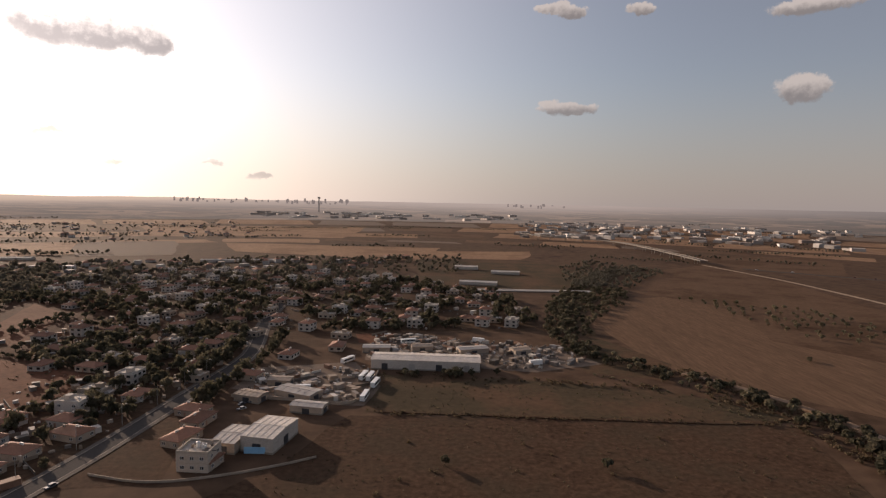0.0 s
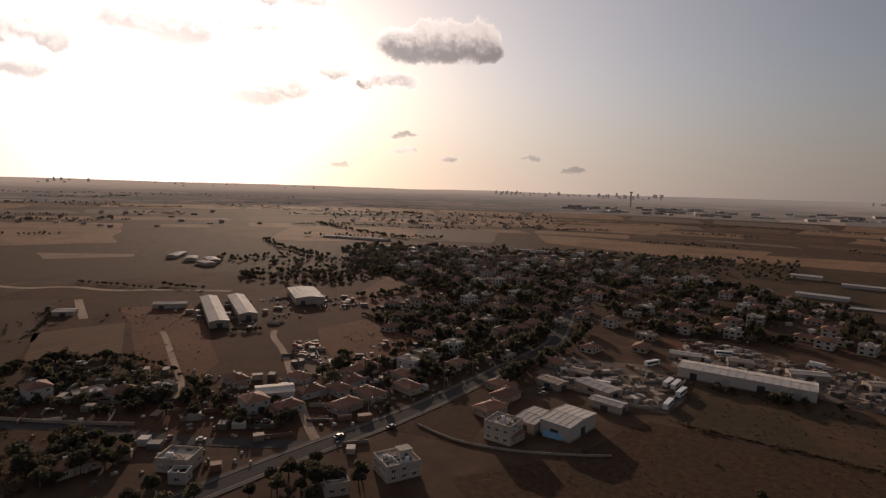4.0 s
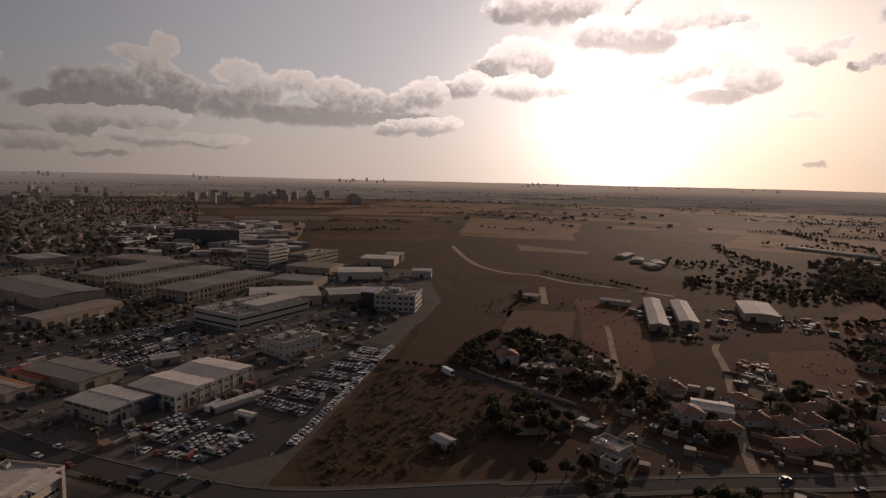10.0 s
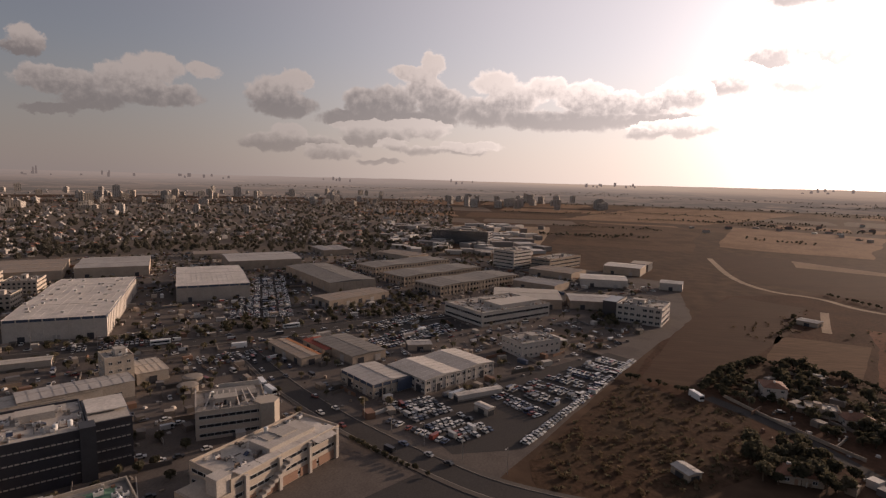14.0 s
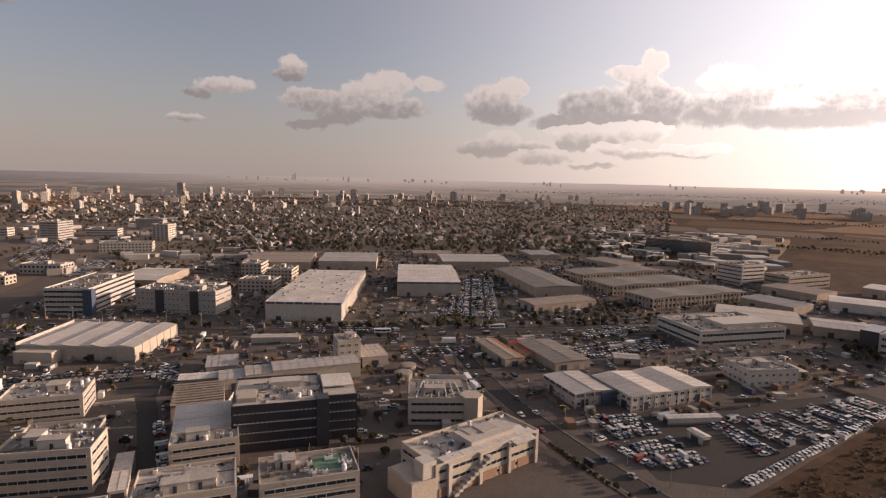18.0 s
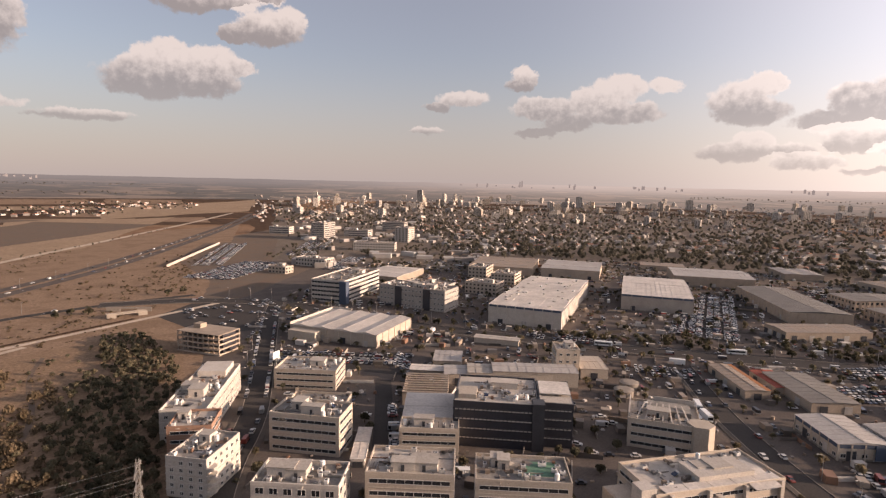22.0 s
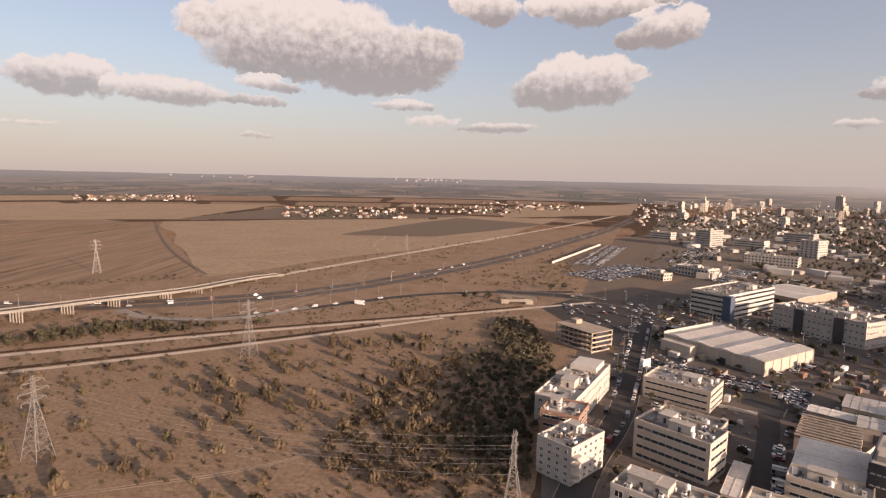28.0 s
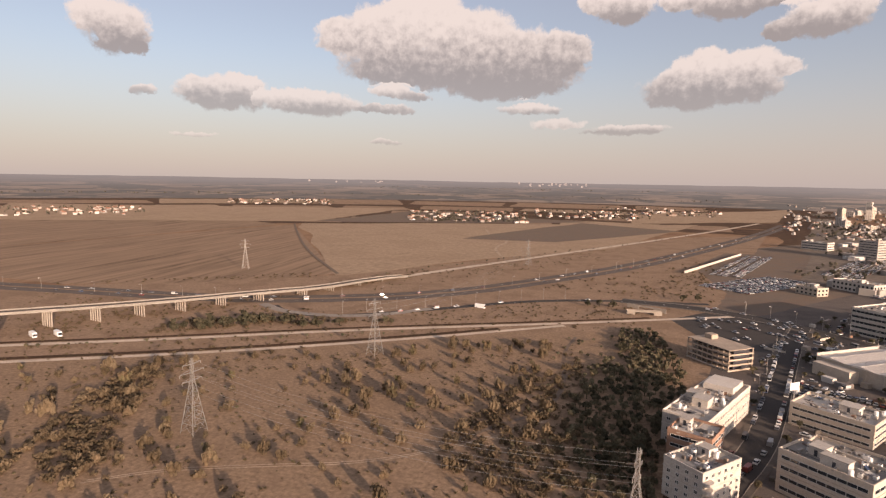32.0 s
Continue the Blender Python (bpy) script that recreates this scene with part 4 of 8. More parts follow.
def joined_windows(t, w, d, floors, storey, bay):
    """Windows of a far block, one part for all."""
    m = Mesh()
    for x, y, turn, length in sides(w, d):
        n = max(1, int(length / bay))
        c, s = math.cos(radians(turn)), math.sin(radians(turn))
        for fl in range(floors):
            for q in range(n):
                u = ((q + 0.5) / n - 0.5) * length
                m.box(x + u * c, y + u * s, fl * storey + storey * 0.32, bay * 0.5, 0.2, storey * 0.45, turn)
    tagged(part("glazing", m, GLASS, t), kind="stuff")


def punched(t, w, d, floors, storey, first=1.0, bay=3.4, size=(1.5, 1.4), skip=0.06, rng=None, base=0.0, trim=FRAME, only=(0, 1, 2, 3)):
    data = window_data(*size, trim)
    for k, (x, y, turn, length) in enumerate(sides(w, d)):
        if k not in only:
            continue
        n = max(1, int((length - 1.2) / bay))
        c, s = math.cos(radians(turn)), math.sin(radians(turn))
        for fl in range(floors):
            for q in range(n):
                if rng and rng.random() < skip:
                    continue
                u = (q - (n - 1) / 2) * length / (n + 0.25)
                part("window", data, None, t, at=(x + u * c, y + u * s, base + fl * storey + first), turn=turn)


def ribbons(t, w, d, floors, storey, first=1.0, high=1.3, mat=GLASS, base=0.0, inset=1.2, mullion=2.6, only=(0, 1, 2, 3), trim=FRAME):
    """Bands of windows round each floor: a dark strip of glass with a sill and upright bars."""
    for k, (x, y, turn, length) in enumerate(sides(w, d)):
        if k not in only:
            continue
        run = length - 2 * inset
        n = max(2, int(run / mullion))
        data = glazed("window_band", run, high, n, trim, mat)
        for fl in range(floors):
            part("window_band", data, None, t, at=(x, y, base + fl * storey + first), turn=turn)


def ring(w, d, h, z, thick=0.35):
    m = Mesh()
    for sy in (-1, 1):
        m.box(0, sy * (d / 2 - thick / 2), z, w, thick, h)
    for sx in (-1, 1):
        m.box(sx * (w / 2 - thick / 2), 0, z, thick, d - 2 * thick, h)
    return m


UNIT_DATA, TANK_DATA, HEATER_DATA = [], [], []


def small_plant(t, w, d, z, rng, count):
    """The many pipes, vents and boxes too small to tell apart on a roof."""
    m = Mesh()
    for k in range(count):
        x, y = rng.uniform(-0.44, 0.44) * w, rng.uniform(-0.44, 0.44) * d
        kind = rng.random()
        if kind < 0.3:
            m.box(x, y, z, rng.uniform(2, 6), 0.25, 0.3, rng.choice((0, 90)))
        elif kind < 0.75:
            m.box(x, y, z, rng.uniform(0.5, 1.5), rng.uniform(0.5, 1.2), rng.uniform(0.4, 1.3), rng.choice((0, 90)))
        else:
            m.box(x, y, z + 0.02, rng.uniform(1.5, 4), rng.uniform(1.2, 3), 0.06, rng.uniform(0, 90))
    tagged(part("small_plant", m, ODDS, t), kind="stuff")


def roof_clutter(t, w, d, z, rng, count, heads=1, keep=1.6):
    """Plant on a flat roof: stair heads, air conditioners, tanks, ducts and water heaters."""
    if not UNIT_DATA:
        UNIT_DATA.append(two_tone("air_conditioner", [(Mesh().box(0, 0, 0.15, 1.6, 1.1, 1.1).box(0, 0, 0, 1.2, 0.9, 0.15), 0), (Mesh().tube(0, 0, 1.25, 0.42, 0.12), 1)], [UNIT, BLACK_TRIM]))
        TANK_DATA.append(Mesh().tube(0, 0, 0.3, 0.75, 1.7, 12).tube(0, 0, 2.0, 0.75, 0.25, 12, 0.2).box(0, 0, 0, 1.3, 1.3, 0.3).data("water_tank", WHITE_PAINT))
        slope = Mesh().face((-0.9, -0.7, 0.3), (0.9, -0.7, 0.3), (0.9, 0.7, 1.1), (-0.9, 0.7, 1.1)).face((-0.9, -0.7, 0.22), (-0.9, 0.7, 1.02), (0.9, 0.7, 1.02), (0.9, -0.7, 0.22))
        HEATER_DATA.append(two_tone("solar_heater", [(slope, 0), (Mesh().box(0, 0.95, 0, 1.6, 0.5, 1.5).box(0, -0.6, 0, 1.6, 0.08, 0.25), 1)], [SOLAR, UNIT]))
    small_plant(t, w, d, z, rng, int(w * d / 14) + 6)
    for k in range(heads):
        hw, hd, hh = rng.uniform(3.5, min(9, w * 0.4)), rng.uniform(3.5, min(7, d * 0.45)), rng.uniform(2.4, 3.4)
        x, y = rng.uniform(-0.28, 0.28) * w, rng.uniform(-0.25, 0.25) * d
        head = part("stair_head", Mesh().box(0, 0, 0, hw, hd, hh), WHITE_WALL, t, at=(x, y, z))
        part("cap", Mesh().box(0, 0, hh, hw + 0.5, hd + 0.5, 0.25), DECK, head)
        part("door", Mesh().box(0, -hd / 2 - 0.03, 0, 1.0, 0.1, 2.0), BLACK_TRIM, head)
    for k in range(count):
        x, y = rng.uniform(-w / 2 + keep, w / 2 - keep), rng.uniform(-d / 2 + keep, d / 2 - keep)
        kind = rng.random()
        if kind < 0.62:
            part("air_conditioner", UNIT_DATA[0], None, t, at=(x, y, z), turn=rng.choice((0, 90)))
        elif kind < 0.74:
            part("water_tank", TANK_DATA[0], None, t, at=(x, y, z))
        elif kind < 0.86:
            part("solar_heater", HEATER_DATA[0], None, t, at=(x, y, z), turn=rng.choice((0, 90, 180)))
        else:
            part("duct", Mesh().box(0, 0, 0.2, rng.uniform(3, 7), 0.7, 0.6).box(0, 0, 0, 0.4, 0.4, 0.2), METAL, t, at=(x, y, z), turn=rng.choice((0, 90)))


def block(label, x, y, w, d, turn, h, floors, wall=WHITE_WALL, style="punched", deck=DECK, units=8, heads=1, name="office_block", bay=3.4, size=(1.5, 1.4), base=None, seed=1, category="building"):
    """A flat-roofed block with storeys, windows, a parapet and plant on its roof."""
    rng = random.Random(seed * 977 + int(x * 3) + int(y * 7))
    t = thing(name, x, y, turn, label, category)
    storey = h / floors
    part("wall", Mesh().box(0, 0, 0, w, d, h), wall, t)
    if base:
        part("plinth", Mesh().box(0, 0, 0, w + 0.3, d + 0.3, storey * 0.92), base, t)
    part("roof", Mesh().box(0, 0, h, w - 0.7, d - 0.7, 0.12), deck, t)
    part("parapet", ring(w + 0.06, d + 0.06, 1.0, h), wall, t)
    for fl in range(1, floors) if math.hypot(x, y) < 300 else ():
        part("string_course", ring(w + 0.24, d + 0.24, 0.22, fl * storey - 0.1, 0.3), wall, t)
    FOOTPRINTS.append((x, y, w, d, turn))
    if math.hypot(x, y) > 480 and style == "punched":
        joined_windows(t, w, d, floors, storey, bay)
    elif style == "punched":
        punched(t, w, d, floors, storey, storey * 0.32, bay, size, 0.05, rng)
    elif style == "ribbon":
        ribbons(t, w, d, floors, storey, storey * 0.34, storey * 0.4)
    elif style == "dark":
        ribbons(t, w, d, floors, storey, storey * 0.34, storey * 0.5, mat=GLASS, inset=0.3)
    roof_clutter(t, w, d, h + 0.12, rng, units if math.hypot(x, y) < 480 else units // 3, heads)
    return t


def gable(w, d, rise, z, n=1, over=0.3):
    """n pitched roofs side by side, with their ridges along x."""
    m, step = Mesh(), (d + 2 * over) / n
    x0, x1 = -w / 2 - over, w / 2 + over
    for k in range(n):
        y0 = -d / 2 - over + k * step
        ym, y1 = y0 + step / 2, y0 + step
        m.face((x0, y0, z), (x1, y0, z), (x1, ym, z + rise), (x0, ym, z + rise))
        m.face((x0, ym, z + rise), (x1, ym, z + rise), (x1, y1, z), (x0, y1, z))
        m.face((x0, y0, z), (x0, ym, z + rise), (x0, y1, z)).face((x1, y0, z), (x1, y1, z), (x1, ym, z + rise))
        m.face((x0, y0, z), (x0, y1, z), (x1, y1, z), (x1, y0, z))
    return m


def hall(label, x, y, w, d, turn, h, wall=WHITE_WALL, roof=SHEET, rise=1.2, bays=1, panels=0, doors=3, vents=0, band=None, ribs=0, windows=False, name="warehouse", roof2=None, along="x"):
    """A hall with a pitched sheet roof; panels: strips of sheet laid up the slope; ribs: pilasters along the walls."""
    rng = random.Random(int(x * 5 + y * 11))
    t = thing(name, x, y, turn, label, "warehouse")
    FOOTPRINTS.append((x, y, w, d, turn))
    part("wall", Mesh().box(0, 0, 0, w, d, h), wall, t)
    part("plinth", Mesh().box(0, 0, 0, w + 0.12, d + 0.12, 0.8), CONCRETE, t)
    rf = part("roof", gable(w, d, rise, h + 0.02, bays), roof, t)
    step = (d + 0.6) / bays
    n = panels or max(4, int(w / 4))
    seam = Mesh()
    for b in range(bays):
        y0 = -d / 2 - 0.3 + b * step
        for q in range(n + 1):
            px = -w / 2 - 0.3 + q * (w + 0.6) / n
            seam.bar((px, y0, h + 0.06), (px, y0 + step / 2, h + rise + 0.06), 0.14).bar((px, y0 + step / 2, h + rise + 0.06), (px, y0 + step, h + 0.06), 0.14)
        part("ridge_cap", Mesh().box(0, y0 + step / 2, h + rise, w + 0.7, 0.7, 0.12), roof, rf)
    tagged(part("roof_seaming", seam, roof, rf), kind="stuff")
    if roof2:
        for b in range(bays):
            y0 = -d / 2 - 0.3 + b * step
            m = Mesh().face((-w / 2, y0, h + 0.09), (w / 2, y0, h + 0.09), (w / 2, y0 + step * 0.5, h + rise + 0.09), (-w / 2, y0 + step * 0.5, h + rise + 0.09))
            part("roof_strip", m, roof2, rf)
    for k in range(vents):
        px, py = (k + 0.5) / vents * w - w / 2, rng.uniform(-0.42, 0.42) * d
        part("roof_vent", Mesh().box(0, 0, 0, 1.5, 1.5, 1.0).box(0, 0, 1.0, 1.9, 1.9, 0.2), UNIT, rf, at=(px, py, h + rise * (1 - abs(2 * ((py + d / 2 + 0.3) % step) / step - 1))))
    if band:
        part("fascia", ring(w + 0.25, d + 0.25, 1.6, h - 1.6, 0.3), band, t)
    for k, (sx, sy, st, length) in enumerate(sides(w, d)):
        if ribs:
            m, cnt = Mesh(), max(2, int(length / ribs))
            for q in range(cnt + 1):
                m.box(-length / 2 + q * length / cnt, -0.1, 0, 0.6, 0.35, h - 0.2)
            tagged(part("wall_ribbing", m, wall, t, at=(sx, sy, 0), turn=st), kind="stuff")
        for q in range(doors if length > 15 else 1) if math.hypot(x, y) < 520 or k == 0 else ():
            u = (q + 0.5) / (doors if length > 15 else 1) * length - length / 2
            c, s = math.cos(radians(st)), math.sin(radians(st))
            shape = Mesh().box(0, -0.05, 0, 3.6, 0.2, min(3.8, h * 0.7))
            for z in range(1, 5):
                shape.box(0, -0.13, z * min(3.8, h * 0.7) / 5, 3.6, 0.08, 0.08)
            part("loading_door", shape, SHEET_GREY if q % 2 else BLACK_TRIM, t, at=(sx + u * c, sy + u * s, 0), turn=st)
        if windows and math.hypot(x, y) > 480:
            if k == 0:
                joined_windows(t, w, d, 2, h / 2, 4.0)
        elif windows:
            for fl in range(max(1, int(h / 3.4))):
                cnt = int(length / 3.6)
                for q in range(cnt):
                    u = (q + 0.5) / cnt * length - length / 2
                    c, s = math.cos(radians(st)), math.sin(radians(st))
                    part("window", window_data(2.0, 1.6), None, t, at=(sx + u * c, sy + u * s, 1.2 + fl * 3.4), turn=st)
    return t


# The store with the corrugated stripes
store = hall("long low white store with ridged striped sheet roof", -182, -322, 49, 62, 209.8, 8, CREAM_WALL, SHEET, 1.1, 4, 14, 4, 0, None, 8, roof2=SHEET_GREY)
part("annex", Mesh().box(-27.5, 18, 0, 8, 20, 6.5), CREAM_WALL, store)
part("parapet", Mesh().box(0, 31.2, 8, 50, 0.6, 1.6).box(24.8, 24, 8, 0.6, 16, 1.8), WHITE_WALL, store)
# Offices beyond the boulevard
striped = block("white office block with dark glass ribbon windows", -241, -436, 30, 70, 124, 18, 5, WHITE_WALL, "dark", DECK_DARK, 26, 2)
part("corner_tower", Mesh().box(15.3, -35.3, 0, 6, 6, 18.4), BLUE_WALL, striped)
grey = block("grey stone office block with rows of square windows", -268, -366, 60, 24, 114, 16, 4, GREY_WALL, "punched", DECK_DARK, 30, 3, bay=3.1, size=(1.4, 1.5))
for gx in (-12, 14):
    part("glass_bay", Mesh().box(gx, -12.3, 0, 6, 1.2, 16.6), DARK_WALL, grey)
block("low grey office wing with square windows", -300, -392, 40, 16, 114, 12, 3, GREY_WALL, "punched", DECK, 14, 1, bay=3.2)
block("small cream office block with flat roof", -413, -450, 20, 30, 122, 11, 3, CREAM_WALL, "punched", DECK, 8, 1)
block("cream office block beside the long hall", -353, -379, 30, 24, 118, 10, 3, CREAM_WALL, "punched", DECK, 10, 1)
block("cream office block with plant on its roof", -408, -406, 24, 28, 120, 10, 3, CREAM_WALL, "punched", DECK, 10, 1)
hall("grey flat-roofed retail hall", -324, -490, 43, 66, 120, 7, TAN_WALL, SHEET_GREY, 0.8, 2, 10, 3)
# Large halls
bigw = hall("huge white warehouse with blue fascia and pilasters", -350, -304, 52, 140, 120, 14, WHITE_WALL, SHEET, 1.0, 2, 12, 3, 22, BLUE_WALL, 6)
for q in range(14):
    part("skylight", Mesh().box(-18 if q % 2 else 16, -62 + q * 9.2, 14.7, 2.4, 1.6, 0.7), SHEET, bigw)
hall("white hangar-like hall with pale sheet roof", -455, -268, 54, 100, 123, 13, GREY_WALL, SHEET, 1.8, 1, 14, 3, 0, BLUE_WALL, 7)
hall("long hall with weathered pale roof", -514, -406, 62, 74, 124, 10, TAN_WALL, SHEET_GREY, 1.4, 2, 12, 3)
hall("long hall with pale curved roof behind the car park", -596, -290, 76, 64, 126, 10, TAN_WALL, SHEET_GREY, 1.6, 1, 14, 3)
hall("dark-roofed factory hall behind the warehouse", -471, -470, 70, 84, 127, 9, TAN_WALL, SHEET_BROWN, 1.2, 3, 10, 2)
hall("factory hall with stained brown roof", -520, -184, 110, 44, 43, 9, TAN_WALL, SHEET_DARK, 1.4, 1, 20, 4, 0, None, 6)
hall("low brown-roofed workshop row", -440, -136, 60, 24, 144, 6, TAN_WALL, SHEET_BROWN, 1.0, 1, 14, 5)
for ax, ay in ((-527, -48), (-565, -88), (-612, -128)):
    hall("long factory shed with arched wall bays", ax, ay, 34, 106, 52, 9, TAN_WALL, SHEET_DARK, 1.2, 2, 6, 2, 0, None, 5, True)
whitefac = block("white factory with stepped flat roofs", -420, -16, 44, 66, 44, 9, 2, WHITE_WALL, "ribbon", DECK, 14, 2, "factory")
part("upper_storey", Mesh().box(8, 8, 9, 18, 40, 3.2), WHITE_WALL, whitefac)
block("white six-storey office block with banded windows", -670, -10, 30, 34, 54, 20, 5, WHITE_WALL, "ribbon", DECK, 10, 1)
block("beige office wing joined to the white block", -680, 42, 26, 66, 54, 13, 3, TAN_WALL, "ribbon", DECK, 12, 1)
block("dark unfinished block with open floors", -905, -95, 92, 34, 80, 20, 5, DARK_WALL, "dark", DECK_DARK, 6, 2)
block("small white factory with grey annex", -332, 8, 20, 28, 38, 8, 2, WHITE_WALL, "punched", DECK, 10, 1, "factory")
hall("low shed with pale sheet roof", -346, 20, 14, 16, 38, 4.5, WHITE_WALL, SHEET, 0.6, 1, 4, 1, name="shed")
hall("tan flat-roofed factory hall", -470, 6, 54, 44, 92, 8, TAN_WALL, DECK, 0.5, 1, 8, 3)
hall("tan workshop hall with pale roof", -470, 60, 40, 30, 92, 7, TAN_WALL, SHEET_GREY, 0.8, 1, 8, 2)
white3 = block("three-storey white office with framed window bays", -430, 92, 32, 30, 66, 12.5, 3, WHITE_WALL, "punched", DECK, 10, 1, bay=4.0, size=(2.9, 2.0))
part("side_tower", Mesh().box(-22, 0, 0, 10, 24, 13.5), DARK_WALL, white3)
hall("white factory hall by the fields", -574, 82, 44, 32, 86, 8, WHITE_WALL, SHEET, 0.8, 1, 9, 2)
hall("pale hall at the edge of the fields", -660, 118, 40, 34, 68, 9, TAN_WALL, SHEET, 1.0, 1, 8, 2)
hall("cream hall with open front", -690, 142, 20, 28, 68, 9, DARK_WALL, CREAM_WALL, 0.8, 1, 4, 1)
hall("small white workshop at the field edge", -567, 146, 20, 19, 72, 7.5, WHITE_WALL, SHEET_GREY, 0.6, 1, 4, 1)
hall("low warehouse with brown roof", -620, 40, 50, 36, 60, 7, TAN_WALL, SHEET_BROWN, 0.9, 2, 9, 2)
hall("low warehouse with pale roof", -540, 20, 44, 30, 60, 7, TAN_WALL, SHEET_GREY, 0.9, 2, 9, 2)
hall("low brown workshop hall", -700, -150, 60, 34, 56, 7, TAN_WALL, SHEET_BROWN, 0.9, 2, 9, 2)
hall("low grey workshop hall", -720, -250, 50, 40, 40, 7, TAN_WALL, SHEET_GREY, 0.9, 2, 9, 2)
hall("low tan workshop hall", -640, -370, 50, 30, 124, 6, TAN_WALL, SHEET_BROWN, 0.9, 1, 9, 2)
# Workshops by the car park
hall("white-roofed workshop with blue end wall", -278, -38, 29, 46, 50, 7, WHITE_WALL, SHEET, 1.0, 2, 7, 3, 0, None, 6, True, roof2=SHEET_GREY)
part("end_wall", Mesh().box(14.7, 12, 0.8, 0.3, 18, 5.8), BLUE_WALL, hall("grey-roofed workshop with blue fascia", -258, -68, 27, 20, 50, 6.5, CREAM_WALL, SHEET_GREY, 0.8, 1, 7, 2, 0, BLUE_WALL, 5, True))
part("edge_strip", Mesh().box(0, 5.2, 4.5, 40, 2.2, 0.25), ORANGE, hall("long awning with an orange strip along its brown roof", -294, -124, 40, 12, 50, 4.5, TAN_WALL, SHEET_BROWN, 0.5, 1, 9, 3, name="shed"))
hall("open yard roof covered with red tarpaulin", -308, -112, 26, 12, 50, 4.0, TAN_WALL, RED_CLOTH, 0.5, 1, 7, 2, name="shed")
hall("grey flat shed roof beside the yard", -306, -96, 42, 22, 50, 5, TAN_WALL, SHEET_DARK, 0.6, 1, 9, 2, name="shed")
# Blocks near the street
half = thing("half_built_block", -95, -337, 122, "half-built concrete block with open floors and columns", "building")
for fl in range(5):
    part("floor_slab", Mesh().box(0, 0, fl * 2.9, 30, 18, 0.4), TAN_WALL, half)
for q in range(9):
    for sy in (-8.6, 8.6):
        part("column", Mesh().box(-14.6 + q * 3.65, sy, 0.4, 0.5, 0.5, 11.2), TAN_WALL, half)
part("stair_head", Mesh().box(-8, 2, 12, 5, 5, 2.6), TAN_WALL, half)
# Dark core added to stand for the shade inside the open floors
part("inner_wall", Mesh().box(0, 1.5, 0.4, 27, 11, 11.2), DARK_WALL, half)
for fl in range(4):
    part("spandrel", Mesh().box(0, -8.9, fl * 2.9 + 0.4, 29, 0.2, 0.5).box(14.9, 0, fl * 2.9 + 0.4, 0.2, 17.6, 0.5), TAN_WALL, half)
longw = block("long white office block with crowded roof", -66, -243, 17, 54, 148, 12, 3, WHITE_WALL, "punched", DECK, 26, 2, bay=3.2)
part("penthouse", Mesh().box(0, 18, 12, 12, 14, 3), WHITE_WALL, longw)
block("white block with a terracotta base", -53, -208, 15, 15, 150, 13, 4, BRICK_WALL, "ribbon", DECK, 6, 1)
curved = block("white apartment block with stacked corner balconies", -50, -186, 14, 20, 132, 12.5, 5, WHITE_WALL, "punched", DECK_DARK, 8, 1, bay=2.9, size=(1.2, 1.3))
for fl in range(4):
    bal = part("balcony", Mesh().tube(7.0, -8, 1.9 + fl * 2.5, 2.2, 0.25, 14), WHITE_WALL, curved)
    part("balustrade", Mesh().tube(7.0, -8, 2.15 + fl * 2.5, 2.2, 0.8, 14), WHITE_WALL, bal)
block("cream workshop block with ribbon windows", -119, -252, 30, 20, 138, 9, 3, CREAM_WALL, "ribbon", DECK, 12, 1)
block("cream office block with ribbon windows and cluttered roof", -90, -190, 27, 15, 132, 14, 4, CREAM_WALL, "ribbon", DECK_DARK, 16, 2)
block("low block with dark flat roof", -102, -208, 24, 14, 138, 9, 2, CREAM_WALL, "ribbon", DECK_DARK, 4, 0)
block("white office block with large square windows", -66, -146, 25, 14, 138, 15, 4, WHITE_WALL, "punched", DECK_DARK, 12, 2, bay=3.6, size=(2.4, 2.0))
block("cream office block with stepped penthouse", -96, -133, 26, 17, 139, 15, 4, CREAM_WALL, "ribbon", DECK, 14, 2)
part("roof_patch", Mesh().box(6, 1, 14.13, 10, 9, 0.06), GREEN_ROOF, block("cream office block with green roof patch", -121, -111, 28, 16, 138, 14, 4, CREAM_WALL, "ribbon", DECK_DARK, 12, 2))
hall("workshop with a flat white sheet roof", -136, -177, 20, 30, 141, 8.5, TAN_WALL, SHEET, 0.3, 1, 5, 1)
block("cream workshop front with cluttered flat roof", -124, -161, 22, 10, 140, 9.5, 3, CREAM_WALL, "ribbon", DECK, 8, 1)
FOOTPRINTS.append((-154, -203, 22, 26, 140))
FOOTPRINTS.append((-158, -155, 46, 32, 135))
FOOTPRINTS.append((-95, -337, 32, 20, 122))
hall("low row of white cabins by the car park", -254, -17, 24, 4, 126, 3.0, WHITE_WALL, SHEET, 0.3, 1, 6, 0, name="cabin_row")
hall("small yard shed with grey roof", -322, -58, 14, 10, 110, 4, TAN_WALL, SHEET_GREY, 0.5, 1, 4, 1, name="shed")
hall("small white gatehouse in the car park", -236, -13, 8, 4, 50, 3.4, WHITE_WALL, SHEET, 0.3, 1, 3, 1, name="gatehouse")
slat = thing("slatted_shed", -154, -203, 140, "open shed with rusty slatted roof frames", "shed")
part("wall", Mesh().box(0, -12, 0, 20, 0.4, 7).box(-10, 0, 0, 0.4, 24, 7).box(10, 0, 0, 0.4, 24, 7), TAN_WALL, slat)
for q in range(9):
    part("slat", Mesh().box(0, -12 + q * 3, 7, 20.5, 1.4, 0.35), SHEET_BROWN, slat)
